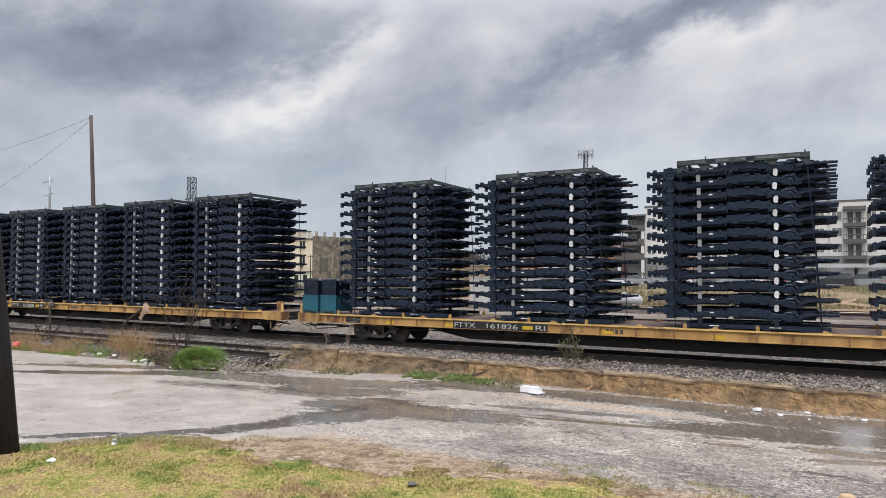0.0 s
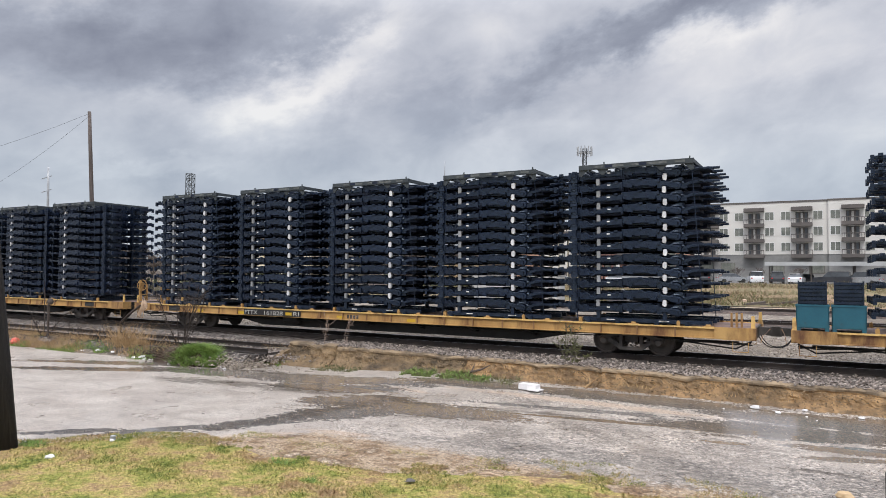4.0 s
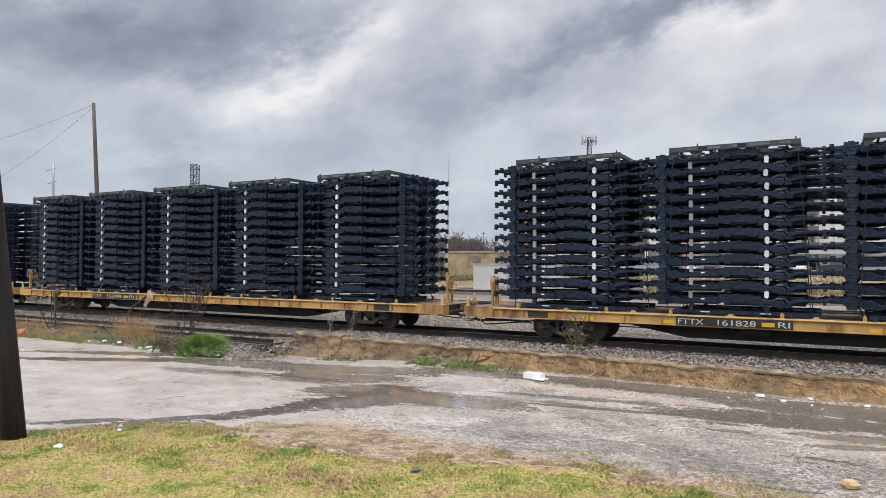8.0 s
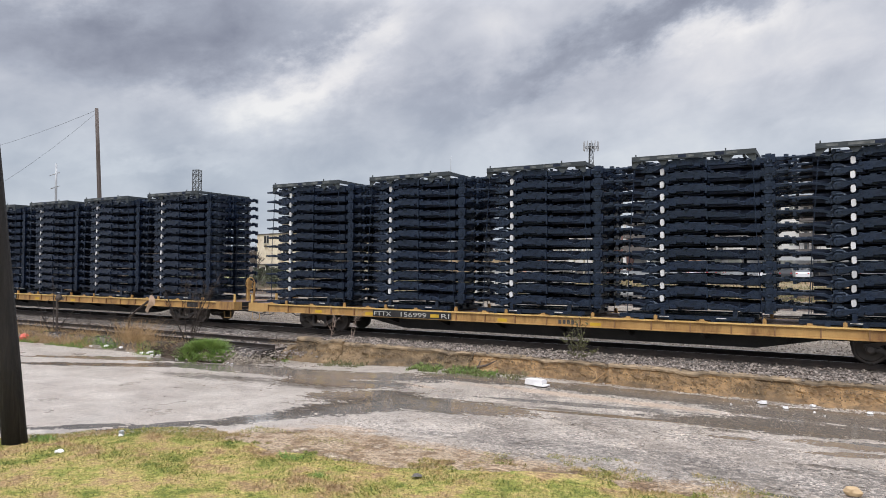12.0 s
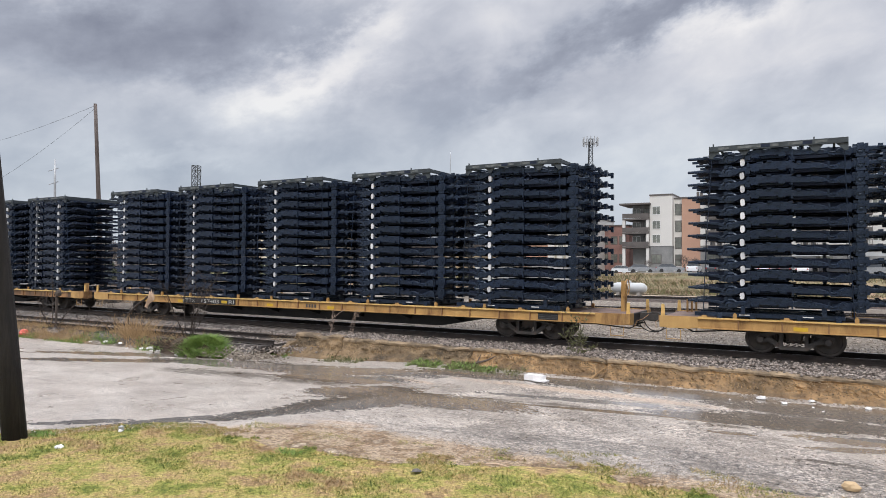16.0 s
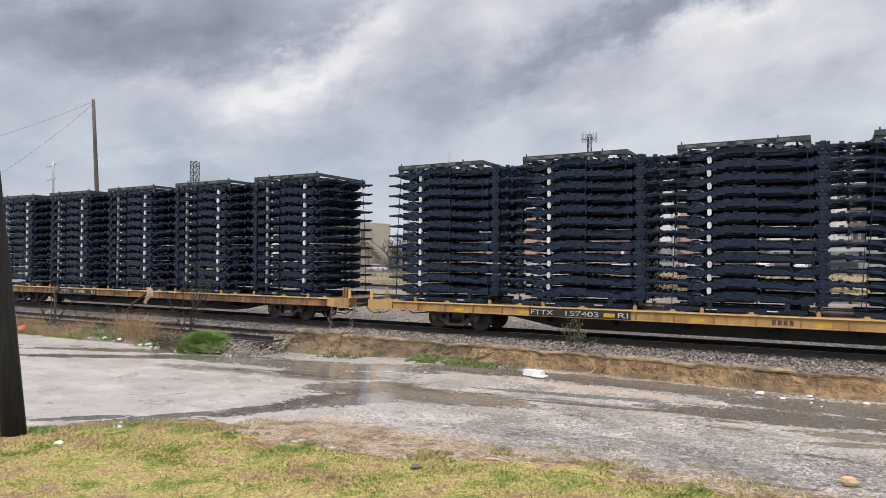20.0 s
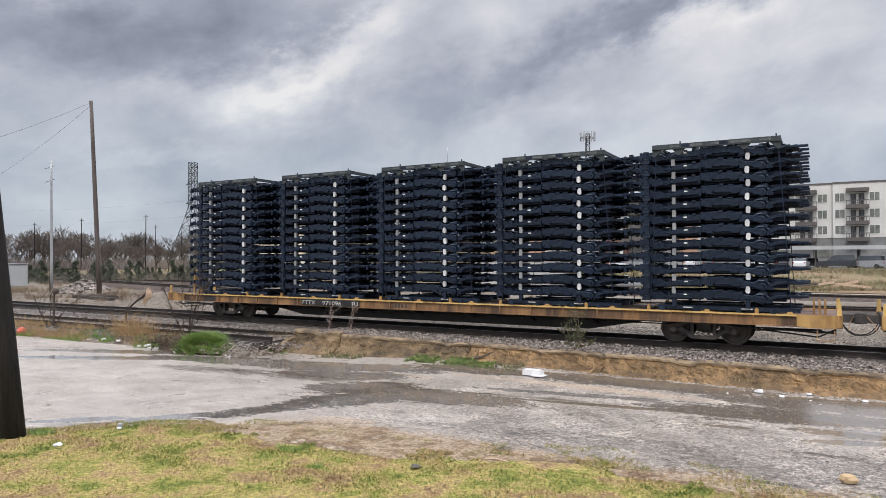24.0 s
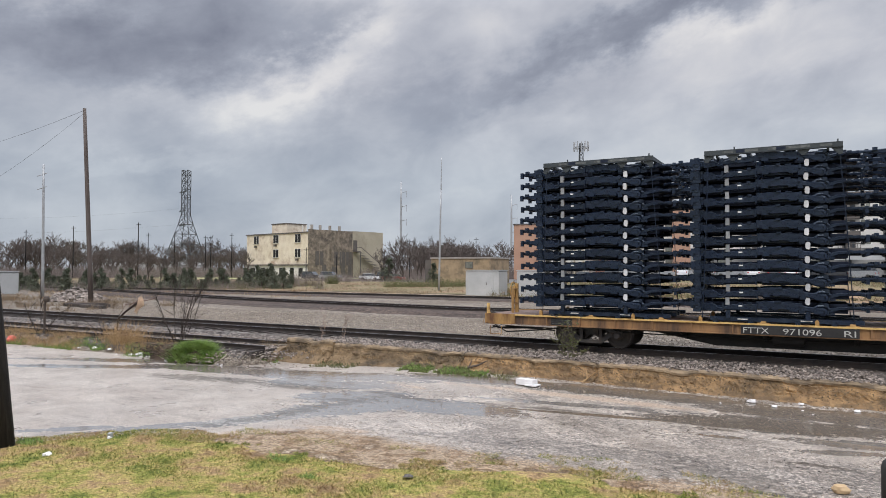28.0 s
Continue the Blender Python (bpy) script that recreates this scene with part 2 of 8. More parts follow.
def gravel(name, tones, gap, size, patch_tone, patch_scale=0.35, patch_at=0.55, bump=0.6):
    """Crushed stone: each cell a stone of its own tone with dark gaps between, and stained patches."""
    m = bpy.data.materials.new(name)
    m.use_nodes = True
    N = Nodes(m.node_tree)
    co = N.tree.nodes.new("ShaderNodeTexCoord").outputs["Object"]
    shades = None
    for k, f in enumerate((1.0, 0.42)):
        vor = N.tree.nodes.new("ShaderNodeTexVoronoi")
        N.put(vor, "Vector", co)
        N.put(vor, "Scale", f / size)
        sep = N.tree.nodes.new("ShaderNodeSeparateColor")
        N.link(vor.outputs["Color"], sep.inputs[0])
        c = N.ramp(sep.outputs[0], [(i / (len(tones) - 1), t) for i, t in enumerate(tones)])
        c = N.mix(N.ramp(vor.outputs["Distance"], ((0.35, 0.0), (0.75, 1.0))), c, gap)
        shades = c if shades is None else N.mix(0.4, shades, c)
        h = vor.outputs["Distance"] if k == 0 else h
    mask = N.ramp(N.noise(co, patch_scale, 7.0, 0.65), ((patch_at - 0.08, 0.0), (patch_at + 0.08, 1.0)))
    col = N.mix(N.math("MULTIPLY", mask, 0.75), shades, patch_tone)
    col = N.mix(0.35, col, N.ramp(N.noise(co, 1.7, 6.0, 0.7), ((0.3, 0.0), (0.7, 1.0))), "OVERLAY")
    sh = N.tree.nodes.new("ShaderNodeBsdfPrincipled")
    N.put(sh, "Base Color", col)
    N.put(sh, "Roughness", 0.8)
    N.put(sh, "Specular IOR Level", 0.3)
    bn = N.tree.nodes.new("ShaderNodeBump")
    N.put(bn, "Strength", bump)
    N.put(bn, "Distance", size * 0.5)
    N.put(bn, "Height", N.math("SUBTRACT", 1.0, h))
    N.put(sh, "Normal", bn.outputs[0])
    out = N.tree.nodes.new("ShaderNodeOutputMaterial")
    N.link(sh.outputs[0], out.inputs[0])
    return m


ballast_grey = gravel("ballast_grey", ((0.07, 0.058, 0.052), (0.18, 0.155, 0.14), (0.38, 0.35, 0.32)), (0.025, 0.021, 0.019), 0.09, (0.09, 0.072, 0.06))
ballast_dark = gravel("ballast_dark", ((0.045, 0.031, 0.025), (0.1, 0.069, 0.053), (0.215, 0.155, 0.122)), (0.022, 0.016, 0.014), 0.14, (0.05, 0.04, 0.034), 0.2)
yard_gravel = gravel("yard_gravel", ((0.13, 0.105, 0.08), (0.29, 0.245, 0.195), (0.52, 0.46, 0.385)), (0.06, 0.048, 0.038), 0.1, (0.135, 0.108, 0.08), 0.16, 0.5)
pale_stones = surface("pale_stones", (0.24, 0.195, 0.155), (0.46, 0.395, 0.32), 3, 20, (0.6, 0.85), 0, 0.3, island=0.4)

# ---- mesh helpers ----
class Geo:
    def __init__(self):
        self.v, self.f, self.m = [], [], []

    def _faces(self, faces, slot):
        self.f += faces
        self.m += [slot] * len(faces)

    def box(self, x0, x1, y0, y1, z0, z1, slot=0, m=None, taper=0.0):
        n = len(self.v)
        pts = [(x, y, z) for z in (z0, z1) for y in (y0, y1) for x in (x0, x1)]
        if taper:
            cx, cy = (x0 + x1) / 2, (y0 + y1) / 2
            pts = [(cx + (x - cx) * (1 - taper), cy + (y - cy) * (1 - taper), z) if z == z1 else (x, y, z) for x, y, z in pts]
        if m is not None:
            pts = [tuple(m @ Vector(p)) for p in pts]
        self.v += pts
        self._faces([tuple(n + i for i in q) for q in ((0, 2, 3, 1), (4, 5, 7, 6), (0, 1, 5, 4), (2, 6, 7, 3), (0, 4, 6, 2), (1, 3, 7, 5))], slot)
        return self

    def sweep(self, rings, slot=0, caps=True, closed=False):
        n, k = len(self.v), len(rings[0])
        for r in rings:
            self.v += [tuple(p) for p in r]
        fs = []
        for i in range(len(rings) - (0 if closed else 1)):
            a, b = n + i * k, n + ((i + 1) % len(rings)) * k
            for j in range(k):
                fs.append((a + j, a + (j + 1) % k, b + (j + 1) % k, b + j))
        if caps and not closed:
            fs.append(tuple(n + j for j in reversed(range(k))))
            fs.append(tuple(n + (len(rings) - 1) * k + j for j in range(k)))
        self._faces(fs, slot)
        return self

    def tube(self, path, radius, sides=6, slot=0, caps=True):
        """A round bar along a path; radius may be one number or one for each point."""
        path = [Vector(p) for p in path]
        rad = radius if isinstance(radius, (list, tuple)) else [radius] * len(path)
        rings = []
        for i, p in enumerate(path):
            d = (path[min(i + 1, len(path) - 1)] - path[max(i - 1, 0)]).normalized()
            side = d.cross(Vector((0, 0, 1)) if abs(d.z) < 0.95 else Vector((1, 0, 0))).normalized()
            up = side.cross(d)
            rings.append([p + rad[i] * (math.cos(2 * math.pi * j / sides) * side + math.sin(2 * math.pi * j / sides) * up) for j in range(sides)])
        return self.sweep(rings, slot, caps)

    def turned(self, profile, sides=24, axis="y", centre=(0, 0, 0), slot=0, closed=False):
        """A body of revolution from (distance along the axis, radius) pairs."""
        rings = []
        for d, r in profile:
            ring = []
            for j in range(sides):
                a = 2 * math.pi * j / sides
                p = {"y": (r * math.sin(a), d, r * math.cos(a)), "z": (r * math.cos(a), r * math.sin(a), d), "x": (d, r * math.cos(a), r * math.sin(a))}[axis]
                ring.append((p[0] + centre[0], p[1] + centre[1], p[2] + centre[2]))
            rings.append(ring)
        return self.sweep(rings, slot, not closed, closed)

    def mesh(self, name, mats, smooth=False):
        me = bpy.data.meshes.new(name)
        me.from_pydata(self.v, [], self.f)
        for m in mats if isinstance(mats, (list, tuple)) else [mats]:
            me.materials.append(m)
        me.polygons.foreach_set("material_index", self.m)
        if smooth:
            me.shade_smooth()
        me.update()
        return me


def part(name, geo, mats, parent=None, label="", m=None, smooth=False):
    data = geo if isinstance(geo, bpy.types.Mesh) else geo.mesh(name, mats, smooth)
    ob = new(name, data)
    if parent is not None:
        ob.parent = parent
    if m is not None:
        ob.matrix_basis = m
    if label:
        ob["label"] = label
    return ob


def thing(name, label, category, group="", kind="", m=None):
    ob = new(name)
    ob.empty_display_size = 0.2
    if m is not None:
        ob.matrix_basis = m
    return tagged(ob, label, category, group, kind)


def solid(name, geo, mats, label, category, group="", kind="", m=None, smooth=False):
    return tagged(part(name, geo, mats, None, "", m, smooth), label, category, group, kind)


def lettering(text, size, mat, parent, m, name="lettering", width=None):
    cu = bpy.data.curves.new(name, "FONT")
    cu.body, cu.size, cu.extrude = text, size, 0.002
    ob = bpy.data.objects.new(name, cu)
    scene.collection.objects.link(ob)
    me = bpy.data.meshes.new_from_object(ob.evaluated_get(bpy.context.evaluated_depsgraph_get()))
    bpy.data.objects.remove(ob)
    xs = [v.co.x for v in me.vertices]
    k = width / (max(xs) - min(xs)) if width else 1.0
    for v in me.vertices:
        v.co.x = (v.co.x - min(xs)) * k
    me.materials.clear()
    me.materials.append(mat)
    return part(name, me, mat, parent, "", m)

# ---- the place ----
RAIL_Y = 22.86          # middle of the train's track
ROAD_Z = -0.78
GAUGE = 0.755


def road_z(x, y):
    """The lot rises a little towards the wall."""
    return ROAD_Z + 0.25 * smooth(15.2, 18.2, y) * smooth(-16.5, -9.0, x)


def rough_sheet(xs, ys, height, name, mats, jitter=0.0):
    g = Geo()
    g.v = [(x, y, height(x, y)) for y in ys for x in xs]
    n = len(xs)
    g._faces([(j * n + i, j * n + i + 1, (j + 1) * n + i + 1, (j + 1) * n + i) for j in range(len(ys) - 1) for i in range(n - 1)], 0)
    return g


def wall_y(x):
    return 19.2 - 0.05 * (x + 17.2)


def smooth(a, b, t):
    t = min(max((t - a) / (b - a), 0.0), 1.0)
    return t * t * (3 - 2 * t)


def ground_z(x, y):
    """The lie of the land: a low street, the raised railway yard, and the flat beyond it."""
    low = -0.86
    k = smooth(-20.5, -17.4, x)
    wall = wall_y(max(x, -17.2)) + 0.12
    by_wall = low + (-0.30 - low) * smooth(wall - 0.05, wall + 0.1, y)
    by_verge = float(np.interp(y, (16.7, 17.3, 17.8, 20.3, 21.2), (low, -0.66, -0.46, -0.44, -0.30)))
    z = by_wall * k + by_verge * (1 - k)
    z += 0.03 * noise.noise((x * 0.35, y * 0.35, 0))
    return z + far_rise(x, y)


def far_rise(x, y):
    """The land beyond the yard climbs a little, less so towards the west."""
    return 1.6 * smooth(70, 106, y) * (0.2 + 0.8 * smooth(-48, -25, x))


xs = [-900, -500, -300, -200, -140, -110] + list(np.arange(-90, 30.1, 0.75)) + [40, 60, 90, 140, 250, 500, 900]
ys = [-600, -200, -60, -20, 0, 6, 10, 12, 14, 15, 16] + list(np.arange(16.4, 20.6, 0.2)) + list(np.arange(21, 60, 1.0)) + [63, 66, 69, 72, 75, 79, 83, 87, 91, 95, 99, 103, 107, 112, 120, 140, 170, 220, 350, 700, 1500, 3000]
tagged(part("ground", rough_sheet(xs, ys, ground_z, "ground", None), yard_gravel), "grey-brown gravel and dirt ground of a railway yard", "ground", "", "structure")


def earth_tones(N, co, size=1.1):
    """Trodden brown soil with paler sand and darker crumbs."""
    col = N.ramp(N.noise(co, size, 9.0, 0.7), ((0.32, (0.085, 0.05, 0.027)), (0.41, (0.2, 0.13, 0.075)), (0.48, (0.37, 0.285, 0.2)), (0.55, (0.225, 0.15, 0.09)), (0.6, (0.13, 0.085, 0.05)), (0.67, (0.5, 0.41, 0.305))))
    col = N.mix(0.75, col, N.ramp(N.noise(co, 17.0, 7.0, 0.75), ((0.34, 0.0), (0.66, 1.0))), "OVERLAY")
    return N.mix(0.8, col, N.ramp(N.noise(co, 85.0, 3.0, 0.7), ((0.32, 0.0), (0.68, 1.0))), "OVERLAY")


def blots(N, x, y, spots, start=-0.6):
    """How deep a point lies inside the given ovals: middle, slant in degrees, half length, half width."""
    best = start
    for cx, cy, r, l, w in spots:
        du, dv = N.math("SUBTRACT", x, cx), N.math("SUBTRACT", y, cy)
        c, s = math.cos(radians(r)), math.sin(radians(r))
        p = N.math("DIVIDE", N.math("ADD", N.math("MULTIPLY", du, c), N.math("MULTIPLY", dv, s)), l)
        q = N.math("DIVIDE", N.math("SUBTRACT", N.math("MULTIPLY", dv, c), N.math("MULTIPLY", du, s)), w)
        d = N.math("ADD", N.math("MULTIPLY", p, p), N.math("MULTIPLY", q, q))
        best = N.math("MAXIMUM", best, N.math("SUBTRACT", 0.66, N.math("MULTIPLY", d, 0.6)))
    return best


# standing water, water clouded with mud, dark speckled streaks, loose dark gravel, pale grit
POOLS = ((-8.3, 14.55, 3, 2.4, 0.62), (-9.9, 13.2, 55, 1.9, 0.75), (-10.9, 11.4, 62, 1.7, 0.42), (-12.1, 9.75, 52, 1.5, 0.22), (-13.6, 8.6, 42, 1.0, 0.2), (-20.6, 14.9, 27, 4.6, 0.42), (-21.8, 15.9, 20, 4.2, 0.4), (-17.0, 16.1, 8, 3.4, 0.62),
         (-14.0, 16.4, 2, 2.6, 0.72), (-12.2, 15.6, 12, 2.0, 0.6), (-11.4, 16.9, -2, 1.8, 0.35), (-8.6, 14.2, 8, 2.3, 0.6), (-10.6, 14.4, 30, 1.4, 0.8), (0.35, 14.45, 20, 0.75, 0.18), (-1.75, 14.65, 5, 0.45, 0.12), (1.4, 15.3, 8, 1.9, 0.3), (-0.5, 11.3, 5, 0.4, 0.09), (-5.6, 16.0, 6, 2.4, 0.14))
MUDDY = ((-4.3, 15.35, 8, 2.4, 0.13), (-0.8, 16.0, 5, 2.6, 0.5), (-8.7, 17.35, 2, 2.4, 0.38), (-4.2, 17.4, 0, 3.4, 0.42), (0.6, 17.05, 3, 3.0, 0.55), (4.5, 16.6, 0, 3.0, 0.9))
DARK_SPECKLE = ((-10.7, 12.4, 76, 2.6, 0.36), (-9.7, 15.1, -10, 1.2, 0.22), (-10.3, 14.0, 15, 0.9, 0.22), (-15.7, 14.6, 10, 2.6, 0.42), (-12.9, 14.9, 8, 1.7, 0.4), (-6.3, 15.35, 6, 1.5, 0.1), (-2.0, 15.2, 4, 0.5, 0.1), (-0.1, 13.3, 4, 0.6, 0.12), (-20.8, 14.9, 27, 3.6, 0.12), (-16.2, 16.9, 5, 2.4, 0.2))
COARSE = ((-3.6, 12.35, 7, 3.8, 0.5), (-1.0, 12.1, 0, 2.4, 0.7), (1.5, 12.6, 0, 2.5, 1.1), (-6.6, 11.95, 6, 1.4, 0.22))
PALE = ((-5.4, 16.68, -2, 4.2, 0.16), (-0.6, 16.75, 2, 1.6, 0.08), (-10.0, 10.35, 42, 1.0, 0.3), (-8.8, 11.35, 8, 1.0, 0.16), (-10.3, 16.2, -8, 1.1, 0.13))


def asphalt_material():
    m = bpy.data.materials.new("wet_asphalt")
    m.use_nodes = True
    N = Nodes(m.node_tree)
    co = N.tree.nodes.new("ShaderNodeTexCoord").outputs["Object"]
    sep = N.tree.nodes.new("ShaderNodeSeparateXYZ")
    N.put(sep, "i0", co)
    x, y, z = sep.outputs
    off = lambda v, k: N.math("MULTIPLY", N.math("SUBTRACT", v, 0.5), k)
    wob = N.noise(co, 1.1, 5.0, 0.6)
    wob2 = N.noise(N.stretch(co, (0.55, 1.7, 1.0), -8), 3.2, 7.0, 0.68)
    fine = N.noise(co, 11.0, 6.0, 0.75)
    ragged = N.math("ADD", off(wob, 1.0), N.math("ADD", off(wob2, 2.2), off(fine, 1.7)))
    muddy = blots(N, x, y, MUDDY)
    level = N.math("ADD", N.math("MAXIMUM", blots(N, x, y, POOLS), muddy), ragged)
    water = N.ramp(level, ((-0.26, 0.0), (-0.08, 1.0)))
    damp = N.ramp(level, ((-0.75, 0.0), (-0.2, 1.0)))
    silt = N.ramp(N.math("ADD", muddy, off(wob2, 1.2)), ((-0.3, 0.0), (0.2, 1.0)))
    grit = N.noise(co, 42.0, 5.0, 0.75)
    patch = N.noise(co, 0.55, 7.0, 0.62)
    west = N.ramp(N.math("ADD", N.math("MULTIPLY", x, -0.07), N.math("MULTIPLY", N.noise(co, 0.5, 6.0, 0.7), 0.6)), ((0.92, 0.0), (1.25, 1.0)))
    col = N.mix(N.ramp(patch, ((0.35, 0.0), (0.65, 1.0))), (0.25, 0.213, 0.181), (0.45, 0.394, 0.34))
    # worn, gravelly asphalt to the east, a smooth pale slab to the west
    mottle = N.ramp(N.noise(co, 1.3, 10.0, 0.72), ((0.34, 0.05), (0.5, 0.5), (0.66, 0.95)))
    col = N.mix(0.35, col, mottle, "OVERLAY")
    speck = N.ramp(N.noise(co, 15.0, 7.0, 0.85), ((0.4, 0.0), (0.5, 0.45), (0.6, 1.0)))
    col = N.mix(N.ramp(N.noise(co, 0.8, 4.0), ((0.4, 0.35), (0.6, 0.95))), col, speck, "OVERLAY")
    pits = N.ramp(N.noise(co, 2.6, 10.0, 0.8), ((0.54, 0.0), (0.57, 1.0)))
    col = N.mix(N.math("MULTIPLY", pits, 0.6), col, (0.085, 0.075, 0.066))
    chips = N.ramp(N.noise(co, 6.5, 9.0, 0.82), ((0.56, 0.0), (0.59, 1.0)))
    col = N.mix(N.math("MULTIPLY", chips, 0.65), col, (0.62, 0.58, 0.53))
    coarse = N.ramp(N.math("ADD", blots(N, x, y, COARSE), ragged), ((-0.25, 0.0), (0.3, 1.0)))
    col = N.mix(N.math("MULTIPLY", coarse, N.ramp(N.noise(co, 9.0, 6.0, 0.85), ((0.46, 0.0), (0.53, 0.75)))), col, (0.065, 0.059, 0.054))
    slab = N.mix(N.ramp(N.noise(co, 0.8, 8.0, 0.6), ((0.38, 0.0), (0.62, 1.0))), (0.315, 0.272, 0.235), (0.405, 0.36, 0.315))
    slab = N.mix(0.35, slab, N.ramp(grit, ((0.34, 0.0), (0.66, 1.0))), "OVERLAY")
    streaks = N.ramp(N.noise(N.stretch(co, (0.5, 2.6, 1.0), -14), 1.5, 9.0, 0.76), ((0.55, 0.0), (0.62, 1.0)))
    slab = N.mix(N.math("MULTIPLY", streaks, 0.45), slab, (0.2, 0.175, 0.15))
    col = N.mix(west, col, slab)
    col = N.mix(0.6, col, N.ramp(grit, ((0.34, 0.0), (0.66, 1.0))), "OVERLAY")
    vor = N.tree.nodes.new("ShaderNodeTexVoronoi")
    vor.feature = "DISTANCE_TO_EDGE"
    warp = N.tree.nodes.new("ShaderNodeVectorMath")
    N.put(warp, "i0", co)
    sc = N.tree.nodes.new("ShaderNodeVectorMath")
    sc.operation = "SCALE"
    nt = N.tree.nodes.new("ShaderNodeTexNoise")
    N.put(nt, "Vector", co)
    N.put(nt, "Scale", 1.5)
    N.link(nt.outputs["Color"], sc.inputs[0])
    sc.inputs["Scale"].default_value = 0.8
    N.link(sc.outputs[0], warp.inputs[1])
    N.put(vor, "Vector", warp.outputs[0])
    N.put(vor, "Scale", 2.3)
    crack = N.ramp(vor.outputs["Distance"], ((0.008, 0.8), (0.04, 0.0)))
    crack = N.math("MULTIPLY", crack, N.ramp(N.noise(co, 0.35, 3.0), ((0.46, 0.0), (0.54, 1.0))))
    col = N.mix(N.math("MULTIPLY", crack, N.math("SUBTRACT", 1.0, N.math("MULTIPLY", west, 0.85))), col, (0.05, 0.045, 0.04))
    pale = N.ramp(N.math("ADD", blots(N, x, y, PALE), ragged), ((-0.1, 0.0), (0.35, 1.0)))
    col = N.mix(N.math("MULTIPLY", pale, 0.85), col, N.mix(speck, (0.27, 0.19, 0.135), (0.62, 0.5, 0.39)))
    # soil washed out of the lawn's bare edge
    edge = N.math("MINIMUM", 11.35, N.math("ADD", 11.1, N.math("MULTIPLY", N.math("ADD", x, 9.5), 1.15)))
    washed = N.ramp(N.math("ADD", N.math("SUBTRACT", edge, y), N.math("ADD", off(wob, 0.9), off(fine, 1.6))), ((-0.25, 0.0), (0.3, 1.0)))
    washed = N.math("MULTIPLY", washed, N.ramp(N.math("ADD", x, 12.0), ((0.4, 0.0), (1.0, 1.0))))
    col = N.mix(washed, col, earth_tones(N, co))
    col = N.mix(N.math("MULTIPLY", silt, 0.5), col, (0.165, 0.13, 0.098))
    col = N.mix(N.math("MULTIPLY", damp, 0.4), col, (0.15, 0.135, 0.118))
    col = N.mix(N.math("MULTIPLY", water, 0.6), col, N.mix(silt, (0.21, 0.19, 0.17), (0.115, 0.09, 0.066)))
    # ragged dark speckles within the listed ovals
    litter = N.ramp(N.math("ADD", blots(N, x, y, DARK_SPECKLE), N.math("ADD", N.math("ADD", off(wob2, 4.0), off(fine, 3.4)), off(N.noise(co, 30.0, 4.0, 0.7), 2.4))), ((0.1, 0.0), (0.2, 1.0)))
    col = N.mix(N.math("MULTIPLY", litter, 0.8), col, N.mix(speck, (0.03, 0.024, 0.018), (0.13, 0.105, 0.08)))
    dry_water = N.math("MULTIPLY", water, N.math("SUBTRACT", 1.0, N.math("MULTIPLY", litter, 0.35)))
    sh = N.tree.nodes.new("ShaderNodeBsdfPrincipled")
    N.put(sh, "Base Color", col)
    dry = N.ramp(N.noise(co, 0.9, 6.0, 0.65), ((0.35, 0.26), (0.65, 0.55)))
    dry = N.mix(washed, dry, (0.8, 0.8, 0.8))
    N.put(sh, "Roughness", N.mix(dry_water, dry, (0.13, 0.13, 0.13)))
    # a clear film of water over the wet stones
    N.put(sh, "Coat Weight", N.math("MULTIPLY", dry_water, N.math("SUBTRACT", 1.0, N.math("MULTIPLY", silt, 0.7))))
    N.put(sh, "Coat IOR", 1.33)
    N.put(sh, "Coat Roughness", 0.11)
    N.put(sh, "Specular IOR Level", N.math("ADD", 0.45, N.math("MULTIPLY", dry_water, 0.55)))
    h = N.math("SUBTRACT", N.math("ADD", grit, N.math("MULTIPLY", patch, 0.5)), N.math("MULTIPLY", crack, 0.8))
    bn = N.tree.nodes.new("ShaderNodeBump")
    N.put(bn, "Strength", N.math("MULTIPLY", N.math("SUBTRACT", 1.0, dry_water), 0.4))
    N.put(bn, "Distance", 0.014)
    N.put(bn, "Height", h)
    N.put(sh, "Normal", bn.outputs[0])
    # wind ripples on the water
    rip = N.tree.nodes.new("ShaderNodeBump")
    N.put(rip, "Strength", 0.25)
    N.put(rip, "Distance", 0.004)
    N.put(rip, "Height", N.noise(N.stretch(co, (1.0, 2.2, 1.0), 10), 14.0, 4.0, 0.6))
    N.put(sh, "Coat Normal", rip.outputs[0])
    out = N.tree.nodes.new("ShaderNodeOutputMaterial")
    N.link(sh.outputs[0], out.inputs[0])
    return m


def road():
    g = Geo()
    xs = list(np.arange(-60, 25.1, 0.5))
    ks = (0, 0.5, 0.75, 0.85, 0.9, 0.925, 0.94, 0.95, 0.96, 0.97, 0.98, 0.99, 1.0)
    rows = []
    for x in xs:
        near = -30.0
        far = (wall_y(x) - 0.1 if x > -17.4 else 17.0 + 0.25 * noise.noise((x * 0.6, 3, 0)) + 0.6 * smooth(-17.4, -20, x) - 0.3)
        ys = [near + (far - near) * k for k in ks]
        rows.append([(x, y, road_z(x, y) + 0.01 * noise.noise((x * 0.4, y * 0.4, 1))) for y in ys])
    n = len(ks)
    for r in rows:
        g.v += r
    g._faces([(i * n + j, (i + 1) * n + j, (i + 1) * n + j + 1, i * n + j + 1) for i in range(len(rows) - 1) for j in range(n - 1)], 0)
    tagged(part("road", g, asphalt_material()), "cracked wet grey asphalt lot with puddles", "road", "", "structure")


road()


